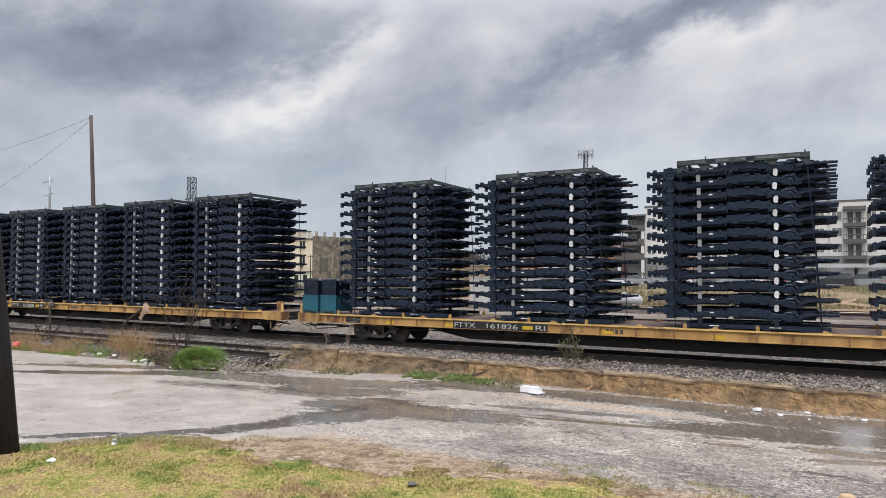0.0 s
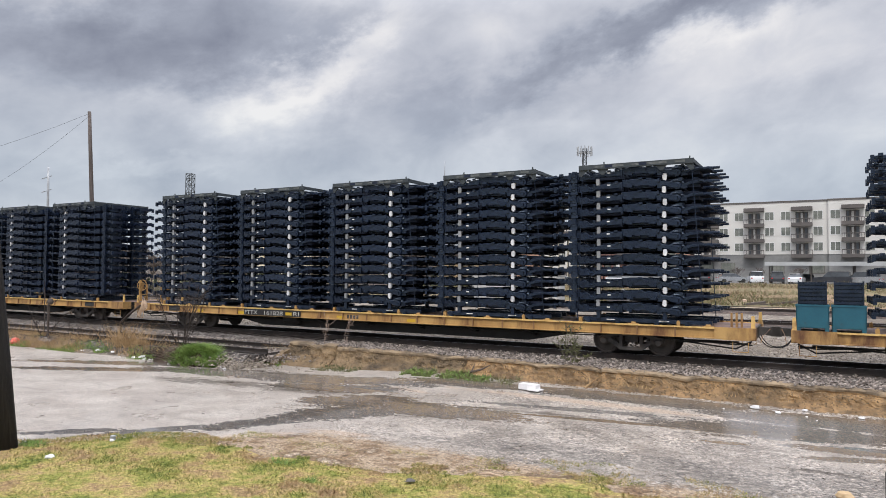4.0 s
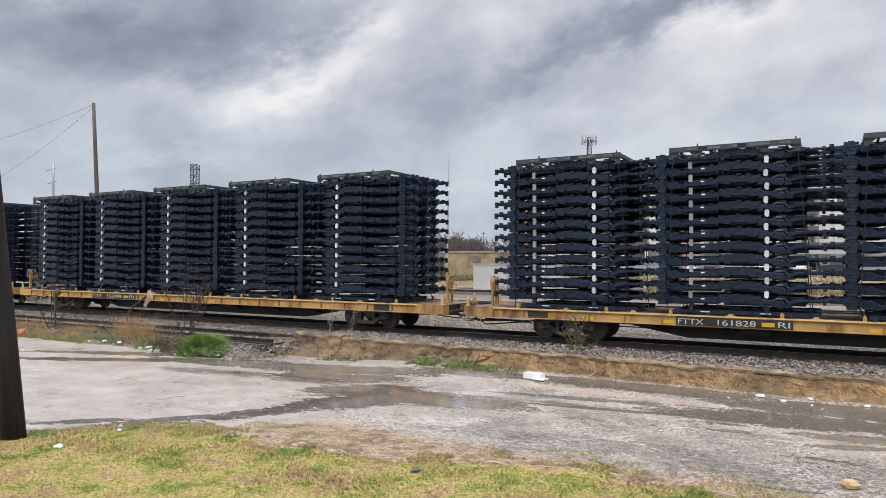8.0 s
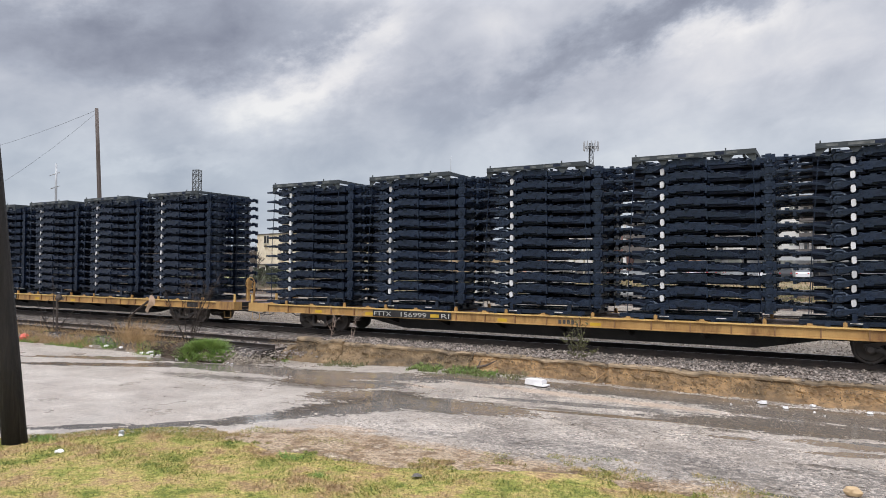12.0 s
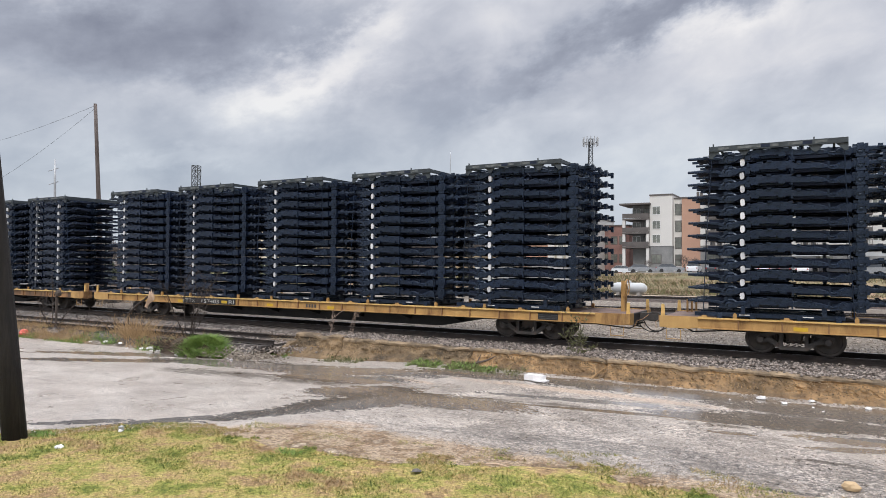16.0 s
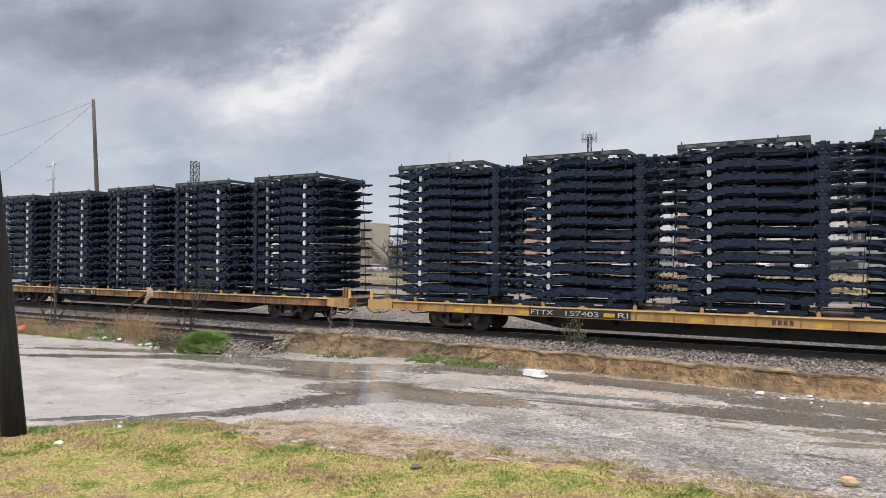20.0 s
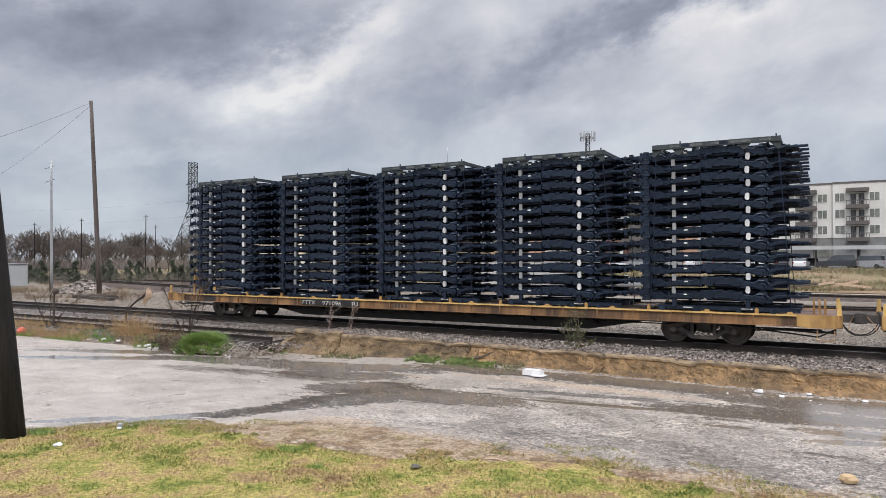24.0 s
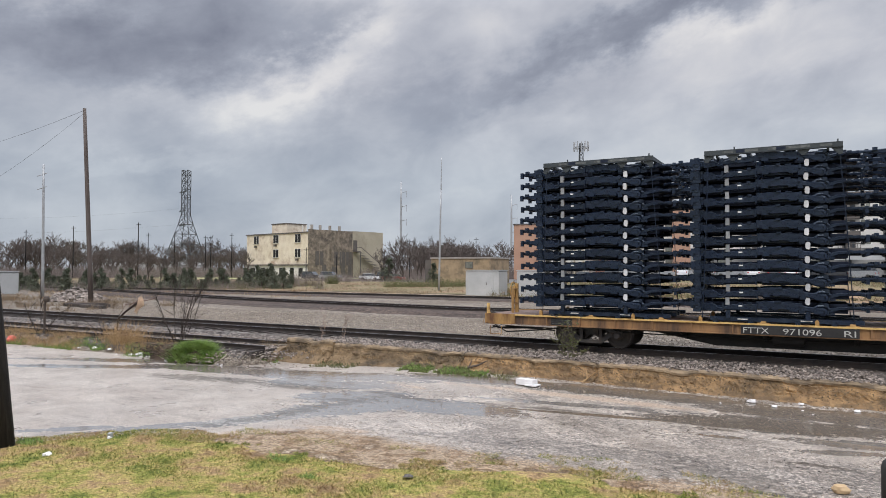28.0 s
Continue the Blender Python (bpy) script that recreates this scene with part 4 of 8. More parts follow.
def chassis_geo():
    """Both side members with their body mounts, spring hangers and bumper horns."""
    g = add_geo(member(1), member(-1))
    for s in (-1, 1):
        for x, w, z, d, h in ((-0.3, 0.43, 0.06, 0.16, 0.12), (0.3, 0.56, -0.06, 0.2, 0.12), (0.48, 0.66, 0.03, 0.05, 0.12), (0.84, 0.70, -0.02, 0.12, 0.09), (1.2, 0.70, 0.11, 0.1, 0.06), (1.37, 0.71, -0.02, 0.05, 0.22), (1.62, 0.715, -0.05, 0.18, 0.07), (1.95, 0.715, 0.18, 0.12, 0.05), (2.32, 0.715, -0.05, 0.2, 0.08), (2.5, 0.70, 0.1, 0.06, 0.12), (2.95, 0.61, -0.08, 0.2, 0.12), (3.12, 0.58, 0.1, 0.1, 0.1), (3.7, 0.45, 0.05, 0.12, 0.06), (3.98, 0.45, 0.0, 0.1, 0.05)):
            y = s * w
            g.box(x - d / 2, x + d / 2, min(y, y + s * 0.05), max(y, y + s * 0.05), z - h / 2, z + h / 2)
        # punched holes and bracket feet: flat boxes, the shade of the recess painted dark
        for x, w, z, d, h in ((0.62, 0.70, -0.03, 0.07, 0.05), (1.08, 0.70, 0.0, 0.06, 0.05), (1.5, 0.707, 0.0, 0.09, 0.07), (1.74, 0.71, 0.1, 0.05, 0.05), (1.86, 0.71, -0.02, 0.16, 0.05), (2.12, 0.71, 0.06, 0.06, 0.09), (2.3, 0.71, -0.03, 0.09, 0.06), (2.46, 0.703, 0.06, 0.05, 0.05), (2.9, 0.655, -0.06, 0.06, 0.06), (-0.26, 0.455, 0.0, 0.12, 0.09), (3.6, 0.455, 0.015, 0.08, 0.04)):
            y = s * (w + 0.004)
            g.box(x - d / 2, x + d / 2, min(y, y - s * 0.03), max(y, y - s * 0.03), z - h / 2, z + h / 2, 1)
        for x, w, z, d, h in ((1.42, 0.71, 0.15, 0.09, 0.05), (2.2, 0.715, 0.165, 0.16, 0.04), (0.95, 0.705, 0.1, 0.1, 0.04), (2.52, 0.7, -0.09, 0.14, 0.1), (0.4, 0.66, -0.1, 0.12, 0.08)):
            y = s * w
            g.box(x - d / 2, x + d / 2, min(y, y - s * 0.12), max(y, y - s * 0.12), z - h / 2, z + h / 2)
        # drop of the spring hanger, and the hook of the bumper horn
        g.box(3.2, 3.32, s * 0.53 - 0.04, s * 0.53 + 0.04, -0.17, -0.1)
        g.box(-0.98, -0.89, s * 0.38 - 0.05, s * 0.38 + 0.05, -0.09, 0.1)
        g.box(-0.8, -0.68, s * 0.38 - 0.05, s * 0.38 + 0.05, 0.05, 0.14)
        g.box(-0.46, -0.38, s * 0.42 - 0.05, s * 0.42 + 0.05, -0.08, 0.16)
        # mount towers that nest into the layer above
        g.box(-0.4, -0.16, s * 0.38 - 0.07, s * 0.38 + 0.06, -0.19, 0.19, taper=0.35)
        g.turned([(s * 0.4, 0.0), (s * 0.4, 0.1), (s * 0.46, 0.09), (s * 0.465, 0.045), (s * 0.45, 0.0)][::s], 8, 'y', (-0.27, 0, -0.01))
        g.box(2.88, 3.2, s * 0.5 - 0.06, s * 0.5 + 0.06, -0.175, 0.165, taper=0.5)
        # round spring hanger and its eye
        g.turned([(s * 0.56, 0.0), (s * 0.56, 0.125), (s * 0.645, 0.115), (s * 0.655, 0.06), (s * 0.63, 0.05), (s * 0.63, 0.0)][::s], 9, 'y', (3.03, 0, -0.085))
        # wedge arms behind the horn, and the suspension hook at the rear
        g.sweep([[(x, s * w, z - h), (x, s * w, z + h), (x, s * (w - 0.06), z + h), (x, s * (w - 0.06), z - h)][::s] for x, w, z, h in ((-0.06, 0.5, -0.02, 0.12), (0.25, 0.6, -0.07, 0.06), (0.5, 0.71, -0.09, 0.025))])
        # spring arches
        g.tube([(2.78, s * 0.6, -0.02), (2.92, s * 0.6, 0.07), (3.08, s * 0.57, 0.07), (3.2, s * 0.55, -0.02)], 0.045, 6)
    # filler blocks added inside the frame, coloured dark as shade between the layers
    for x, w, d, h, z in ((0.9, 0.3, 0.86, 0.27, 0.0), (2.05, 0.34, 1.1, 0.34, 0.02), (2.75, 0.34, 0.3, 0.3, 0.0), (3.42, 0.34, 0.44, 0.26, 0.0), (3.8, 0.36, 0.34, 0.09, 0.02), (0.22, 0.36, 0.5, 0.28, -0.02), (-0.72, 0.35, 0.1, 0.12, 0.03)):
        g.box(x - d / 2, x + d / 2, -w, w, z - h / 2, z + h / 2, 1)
    return g


CROSS = ((-0.24, 0.36, 0.3, 0.33, 0.0), (0.3, 0.5, 0.24, 0.14, -0.05), (1.95, 0.46, 0.9, 0.16, -0.03), (3.05, 0.46, 0.28, 0.3, -0.01), (3.9, 0.43, 0.08, 0.07, 0.04))


def cross_geo(x, w, d, h, z):
    g = Geo()
    rings = []
    for y, k in ((-w, 0.8), (-w * 0.6, 1.0), (0, 1.15), (w * 0.6, 1.0), (w, 0.8)):
        rings.append([(x - d / 2 * k, y, z - h / 2 * k), (x - d / 2, y, z + h / 2), (x + d / 2, y, z + h / 2), (x + d / 2 * k, y, z - h / 2 * k)])
    return g.sweep(rings)


LAYERS = 12
STEP = 0.388
BASE = 0.37
RACK = 3.55


def frame_stack():
    """Twelve layers of two truck frames side by side under a steel lashing rack; its origin is on the deck at the rack's front end."""
    st = thing("frame_stack", "tall stack of black steel truck chassis frames with pale spacers", "frame stack", "stacks of truck frames on the flatcars")
    whole, rails = chassis_geo(), chassis_geo()
    crosses = [cross_geo(*c) for c in CROSS]
    for c in crosses:
        add_geo(whole, c)
    me_r, me_w = rails.mesh("chassis_frame", [frame_black, recess_shade_black]), whole.mesh("chassis_frame", [frame_black, recess_shade_black])
    me_c = [c.mesh("crossmember", frame_black) for c in crosses]
    sp_a = Geo().box(-0.056, 0.056, -0.045, 0.045, 0.0, 0.21, taper=0.06).mesh("spacer", spacer_grey)
    sp_b = Geo().sweep([[(-0.04, y, 0.02), (0.03, y, 0.0), (0.06, y, 0.04), (0.065, y, 0.16), (0.045, y, 0.21), (-0.03, y, 0.21), (-0.055, y, 0.17), (-0.06, y, 0.06)] for y in (-0.05, 0.05)]).mesh("spacer", spacer_white)
    tag = Geo().box(-0.05, 0.05, -0.003, 0.003, -0.02, 0.02).mesh("tag", white_paint)
    rnd = random.Random(3)
    for k in range(LAYERS):
        z = BASE + 0.1 + k * STEP
        for side in (-1, 1):
            dx, tilt = rnd.uniform(-0.02, 0.02), rnd.uniform(-0.25, 0.25)
            m = pose(dx, side * 0.78, z, 0, tilt, rnd.uniform(-0.2, 0.2))
            if side < 0:
                fr = part("chassis_frame", me_r, frame_black, st, m=m)
                for me in me_c:
                    part("crossmember", me, frame_black, fr)
            else:
                fr = part("chassis_frame", me_w, frame_black, st, m=m)
            for yy in (-0.705, 0.705):
                if yy * side < 0 and side < 0:
                    continue
                if yy * side > 0 and side < 0:
                    part("tag", tag, white_paint, fr, m=pose(0.95, yy + math.copysign(0.006, yy), 0.03))
        if k < LAYERS - 1:
            for y in (-1.395, 1.395):
                if y < 0:
                    part("spacer", sp_a, spacer_grey, st, m=pose(0.60 + rnd.uniform(-0.015, 0.015), y, z + 0.05, rz=rnd.uniform(-4, 4)))
                part("spacer", sp_b, spacer_white, st, "glossy white spacer block", m=pose(2.66 + rnd.uniform(-0.015, 0.015), y, z + 0.09, rz=rnd.uniform(-4, 4)))
    # base skids
    for y in (-1.3, -0.25, 0.25, 1.3):
        part("skid", Geo().box(0.1, 4.0, y - 0.06, y + 0.06, 0.05, 0.17), frame_black, st)
    for x in (0.25, 1.2, 2.4, 3.3):
        part("skid_beam", Geo().box(x - 0.07, x + 0.07, -1.4, 1.4, 0.0, 0.13), frame_black, st)
    for x in (0.6, 2.66):
        for y in (-1.38, 1.38):
            part("foot", Geo().box(x - 0.06, x + 0.06, y - 0.06, y + 0.06, 0.13, BASE + 0.08), frame_black, st)
    bar = Geo().box(0, 0.42, -0.0015, 0.0015, 0.095, 0.125).mesh("stencil_bar", white_paint)
    for x0 in (0.85, 2.35):
        for y in (-1.3625, 1.3625):
            part("stencil_bar", bar, white_paint, st, m=pose(x0, y, 0))
    # lashing rack on top
    top = 5.05
    for y in (-1.55, 1.55):
        g = Geo().box(0, RACK, y - 0.035, y + 0.035, top - 0.13, top)
        g.box(0, RACK, y - 0.06, y + 0.06, top - 0.15, top - 0.135)
        part("rack_beam", g, rack_green, st)
        for x, l in ((0.5, 0.3), (0.95, 0.5), (1.7, 0.28), (2.15, 0.62), (3.0, 0.3)):
            part("stencil_bar", Geo().box(x, x + l, y + math.copysign(0.037, y) - 0.002, y + math.copysign(0.037, y) + 0.002, top - 0.105, top - 0.035), rack_pale, st, "faded pale stencil bar on the rack")
    for x in (0.06, 1.15, 2.35, RACK - 0.06):
        part("rack_crossbeam", Geo().box(x - 0.05, x + 0.05, -1.52, 1.52, top - 0.12, top - 0.01), rack_green, st)
    for y in (-1.55, 1.55):
        o = math.copysign(1.0, y)
        # thin patches on the beam; the shade inside the pockets is only colour
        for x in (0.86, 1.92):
            part("fork_pocket", Geo().box(x, x + 0.24, y + o * 0.0345, y + o * 0.0395, top - 0.115, top - 0.025), recess_shade_black, st, "fork pocket on the rack beam, its inner shade painted as a dark patch")
        for x, w, h in ((0.78, 0.2, 0.2), (2.6, 0.18, 0.17)):
            part("gusset", Geo().sweep([[(x - w, yy, top - 0.14), (x - 0.04, yy, top - 0.14 - h), (x + 0.04, yy, top - 0.14 - h), (x + w, yy, top - 0.14)] for yy in (y - 0.012, y + 0.012)]), rack_green, st)
        for x in (0.82, RACK - 0.12):
            part("lifting_pin", Geo().box(x - 0.018, x + 0.018, y - 0.018, y + 0.018, top, top + 0.075), rack_green, st)
        for x, d in ((0.0, -1), (RACK, 1)):
            part("end_bracket", Geo().sweep([[(x, yy, top - 0.13), (x + d * 0.0, yy, top - 0.34), (x - d * 0.1, yy, top - 0.36), (x - d * 0.14, yy, top - 0.3), (x - d * 0.32, yy, top - 0.13)][::-d] for yy in (y - 0.015, y + 0.015)]), rack_green, st)
    for x in (0.34, 3.2):
        part("rack_slat", Geo().box(x - 0.03, x + 0.03, -1.5, 1.5, top - 0.2, top - 0.14), rack_green, st)
    part("rack_brace", Geo().tube([(1.2, -1.5, top - 0.06), (2.3, 1.5, top - 0.06)], 0.03, 5), rack_green, st)
    # lashing chains from the rack to the deck
    for y in (-1.5, 1.5):
        for xa, xb in ((0.1, -0.12), (RACK - 0.08, RACK + 0.22)):
            part("chain", Geo().tube([(xa, y, top - 0.2), ((xa + xb) / 2 + 0.02, y * 0.98, 2.4), (xb, y * 0.9, 0.02)], 0.014, 5), frame_black, st)
    return st


def wheelset_geo():
    g = Geo()
    r = 0.42
    for s in (-1, 1):
        y = s * 0.75
        g.turned([(y - s * 0.075, 0.0), (y - s * 0.075, r + 0.025), (y - s * 0.045, r + 0.025), (y - s * 0.04, r), (y + s * 0.06, r - 0.004), (y + s * 0.06, r - 0.06), (y + s * 0.03, r - 0.085),
                  (y + s * 0.02, 0.2), (y + s * 0.05, 0.13), (y + s * 0.09, 0.11), (y + s * 0.09, 0.0)][::s], 28)
    g.turned([(-1.0, 0.0), (-1.0, 0.07), (1.0, 0.07), (1.0, 0.0)], 10)
    return g


def truck(parent, x):
    tk = part("truck", Geo().box(-0.2, 0.2, -0.95, 0.95, 0.38, 0.6).box(-0.35, 0.35, -0.25, 0.25, 0.5, 0.66), truck_steel, parent, "cast steel railway truck", m=pose(x, 0, 0))
    for s in (-1, 1):
        y = s * 1.0
        g = Geo()
        # arch bar over the journals and the sagging spring seat
        upper = [(-1.02, 0.5), (-0.72, 0.56), (-0.42, 0.66), (0.42, 0.66), (0.72, 0.56), (1.02, 0.5)]
        g.sweep([[(u, y - 0.07, v - 0.06), (u, y + 0.07, v - 0.06), (u, y + 0.07, v + 0.05), (u, y - 0.07, v + 0.05)] for u, v in upper])
        lower = [(-0.95, 0.42), (-0.62, 0.4), (-0.34, 0.2), (0.34, 0.2), (0.62, 0.4), (0.95, 0.42)]
        g.sweep([[(u, y - 0.07, v - 0.05), (u, y + 0.07, v - 0.05), (u, y + 0.07, v + 0.05), (u, y - 0.07, v + 0.05)] for u, v in lower])
        for u in (-0.32, 0.32):
            g.box(u - 0.05, u + 0.05, y - 0.06, y + 0.06, 0.2, 0.64)
        g.sweep([[(u, y - 0.05, v - 0.035), (u, y + 0.05, v - 0.035), (u, y + 0.05, v + 0.035), (u, y - 0.05, v + 0.035)] for u, v in ((-0.72, 0.52), (-0.36, 0.3))])
        g.sweep([[(u, y - 0.05, v - 0.035), (u, y + 0.05, v - 0.035), (u, y + 0.05, v + 0.035), (u, y - 0.05, v + 0.035)] for u, v in ((0.36, 0.3), (0.72, 0.52))])
        sf = part("side_frame", g, truck_steel, tk)
        for u in (-0.865, 0.865):
            part("journal_bearing", Geo().turned([(y - 0.1, 0.0), (y - 0.1, 0.12), (y + s * 0.12, 0.115), (y + s * 0.15, 0.08), (y + s * 0.15, 0.0)][::s], 14, centre=(u, 0, 0.42)), truck_steel, tk)
        for u in (-0.16, 0.0, 0.16):
            part("spring", Geo().tube([(u + 0.055 * math.cos(a), y + 0.055 * math.sin(a), 0.25 + 0.012 * i) for i, a in enumerate(np.arange(0, 12.6, 0.7))], 0.014, 4), truck_steel, tk)
    me = wheelset_geo().mesh("wheelset", wheel_steel)
    for u in (-0.865, 0.865):
        part("wheelset", me, wheel_steel, tk, "worn steel wheelset", m=pose(u, 0, 0.42))
    return tk


def brake_stand(parent, x):
    """A hand brake post with its wheel, fixed to the end of the car."""
    g = Geo().box(x - 0.09, x + 0.03, -0.04, 0.06, DECK - 0.012, DECK + 1.02, taper=0.1).box(x - 0.05, x + 0.03, -0.42, -0.36, DECK - 0.012, DECK + 0.85)
    g.box(x - 0.04, x + 0.02, -0.4, 0.0, DECK + 0.3, DECK + 0.35).box(x - 0.04, x + 0.02, -0.4, 0.0, DECK + 0.8, DECK + 0.85)
    st = part("brake_stand", g, car_yellow, parent, "yellow hand brake stand")
    cy, cz, r = 0.02, DECK + 0.8, 0.27
    w = Geo().tube([(x - 0.17, cy + r * math.cos(a), cz + r * math.sin(a)) for a in np.linspace(0, 2 * math.pi, 19)], 0.02, 6)
    for k in range(5):
        a = k * 1.2566
        w.tube([(x - 0.17, cy, cz), (x - 0.17, cy + r * math.cos(a), cz + r * math.sin(a))], 0.014, 5)
    part("brake_wheel", w, car_yellow, st)
    part("chain_housing", Geo().box(x - 0.15, x - 0.05, cy - 0.1, cy + 0.1, cz - 0.28, cz + 0.14), car_yellow, st)


def coupler(parent, x, d):
    g = Geo().box(min(x, x + d * 0.35), max(x, x + d * 0.35), -0.11, 0.11, 0.74, 0.98)
    c = part("coupler", g, truck_steel, parent, "rusty knuckle coupler")
    part("knuckle", Geo().box(min(x + d * 0.3, x + d * 0.56), max(x + d * 0.3, x + d * 0.56), -0.16, 0.13, 0.72, 1.0).box(min(x + d * 0.42, x + d * 0.6), max(x + d * 0.42, x + d * 0.6), 0.02, 0.2, 0.76, 0.96), truck_steel, c)
    for s in (-1, 1):
        part("air_hose", Geo().tube([(x, s * 0.35, 0.72), (x + d * 0.06, s * 0.34, 0.6), (x + d * 0.16, s * 0.28, 0.48), (x + d * 0.3, s * 0.2, 0.4), (x + d * 0.45, s * 0.12, 0.385)], 0.016, 6), car_black, parent)


def flatcar():
    """A long steel flatcar; its hand brake is at the end x = 0."""
    fc = thing("flatcar", "long yellow railway flatcar with dark fishbelly underframe", "flatcar", "flatcars of the train")
    hw = 1.4
    part("deck", Geo().box(0.1, CAR - 0.1, -hw + 0.05, hw - 0.05, DECK - 0.1, DECK - 0.012), deck_wood, fc, "weathered reddish brown deck")
    for s in (-1, 1):
        y = s * hw
        g = Geo()
        ring = [(y - s * 0.07, 0.67), (y - s * 0.0, 0.67), (y, 0.695), (y - s * 0.045, 0.70), (y - s * 0.045, 0.95), (y + s * 0.02, 0.965), (y + s * 0.02, DECK), (y - s * 0.07, DECK)]
        g.sweep([[(x, a, b) for a, b in (ring if s < 0 else ring[::-1])] for x in (0.0, CAR)])
        # faces of the upper lip get the paler yellow slot
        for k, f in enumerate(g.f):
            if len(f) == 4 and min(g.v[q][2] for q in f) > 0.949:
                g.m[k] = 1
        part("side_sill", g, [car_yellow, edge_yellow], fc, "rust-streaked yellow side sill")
        # ribs take the darker rust tone, which puts their shadows into the colour
        me = Geo().box(-0.02, 0.02, -0.03, 0.03, 0.69, 0.955).mesh("rib", rust_shade_yellow)
        x = 1.1
        while x < CAR - 0.9:
            part("rib", me, rust_shade_yellow, fc, m=pose(x, y - s * 0.02, 0))
            x += 1.146
        # lashing anchors and stake pockets along the edge
        lug = Geo().box(-0.09, 0.09, -0.03, 0.03, DECK, DECK + 0.07, taper=0.35).box(-0.16, 0.16, -0.035, 0.035, DECK - 0.002, DECK + 0.02).mesh("lashing_lug", car_yellow)
        pin = Geo().box(-0.05, 0.05, -0.04, 0.04, DECK, DECK + 0.13).box(-0.02, 0.02, -0.05, 0.05, DECK + 0.05, DECK + 0.16).mesh("stake_pocket", car_yellow)
        for k in range(5):
            for dx, me in ((-0.15, pin), (1.55, lug), (2.9, pin), (3.75, lug)):
                part("lashing_lug" if me == lug else "stake_pocket", me, car_yellow, fc, m=pose(2.2 + 5.04 * k + dx, y - s * 0.03, 0))
        panel = Geo().box(-0.36, 0.36, -0.002, 0.002, 0.705, 0.93, 0)
        for i in range(3):
            panel.box(-0.33, 0.33, -0.004, 0.004, 0.745 + 0.06 * i, 0.753 + 0.06 * i, 1)
        me = panel.mesh("data_panel", [car_black, rack_pale])
        for x in (2.75,):
            part("data_panel", me, car_black, fc, "black stencil panel with pale lines", m=pose(x, y - s * 0.042, 0))
        g = Geo()
        for i in range(4):
            g.box(-0.25 + i * 0.15, -0.15 + i * 0.15, -0.002, 0.002, 0.74, 0.88)
        part("worn_logo", g, truck_steel, fc, "worn dark lettering bars", m=pose(13.0, y - s * 0.042, 0))
        # corner steps and uncoupling lever
        for xe, d in ((0.0, 1), (CAR, -1)):
            part("corner_step", Geo().tube([(xe + d * 0.2, y, 0.6), (xe + d * 0.2, y, 0.32), (xe + d * 0.62, y, 0.32), (xe + d * 0.62, y, 0.6)], 0.015, 5), car_yellow, fc)
            part("uncoupling_lever", Geo().tube([(xe - d * 0.12, y * 0.95, 0.62), (xe - d * 0.16, y * 0.85, 0.8), (xe - d * 0.2, y * 0.4, 0.82), (xe - d * 0.3, 0.1 * s, 0.95)], 0.010, 5), rust_shade_yellow, fc)
    # fishbelly centre sill
    prof = [(0.3, 0.62), (5.6, 0.55), (7.4, 0.22), (CAR - 7.4, 0.22), (CAR - 5.6, 0.55), (CAR - 0.3, 0.62)]
    part("centre_sill", Geo().sweep([[(x, -0.42, z), (x, 0.42, z), (x, 0.42, 0.9), (x, -0.42, 0.9)] for x, z in prof]), car_black, fc, "black fishbelly centre sill")
    for x in np.arange(6.5, CAR - 6, 2.3):
        part("cross_bearer", Geo().sweep([[(x - 0.05, y, z), (x + 0.05, y, z), (x + 0.05, y, 0.9), (x - 0.05, y, 0.9)] for y, z in ((-1.34, 0.66), (-0.4, 0.4), (0.4, 0.4), (1.34, 0.66))]), car_black, fc)
    for x, d in ((0.0, -1), (CAR, 1)):
        part("end_sill", Geo().box(x - d * 0.1 - 0.06, x - d * 0.1 + 0.06, -1.33, 1.33, 0.66, DECK - 0.02), car_black, fc, "grimy black end sill")
        for s in (-1, 1):
            part("corner_panel", Geo().sweep([[(x - d * u, yy, z) for u, z in ((0.0, 0.72), (0.0, DECK + 0.012), (1.12, DECK + 0.012), (1.12, 0.69), (0.85, 0.655), (0.2, 0.655))][::d] for yy in (s * 1.415 - 0.012, s * 1.415 + 0.012)]).box(x - d * 0.012 - 0.012, x - d * 0.012 + 0.012, min(s * 1.403, s * 0.95), max(s * 1.403, s * 0.95), 0.66, DECK + 0.01), car_yellow, fc, "yellow corner panel")
            part("corner_bracket", Geo().box(x - d * 0.08 - 0.06, x - d * 0.08 + 0.06, s * 1.3 - 0.03, s * 1.3 + 0.03, DECK - 0.01, DECK + 0.36, taper=0.3), edge_yellow, fc)
        coupler(fc, x, d)
    part("brake_cylinder", Geo().turned([(9.0, 0.0), (9.0, 0.17), (9.8, 0.17), (9.86, 0.1), (9.86, 0.0)], 14, "x", (0, -0.75, 0.52)), car_black, fc)
    part("air_pipe", Geo().tube([(0.5, -0.8, 0.56), (7, -0.85, 0.5), (CAR - 0.5, -0.8, 0.56)], 0.02, 5), car_black, fc)
    for x in TRUCKS:
        truck(fc, x)
    brake_stand(fc, 0.62)
    for x, d in ((0.0, 1), (CAR, -1)):
        for k, (y, za, zb) in enumerate(((-1.1, 0.56, 0.5), (-0.7, 0.46, 0.52), (-0.9, 0.6, 0.36))):
            part("brake_pipe", Geo().tube([(x + d * 0.15, y, za), (x + d * 0.6, y, zb), (x + d * (1.3 + 0.3 * k), y + 0.1, (za + zb) / 2), (x + d * (2.0 + 0.3 * k), y, za)], 0.024, 5), car_black, fc)
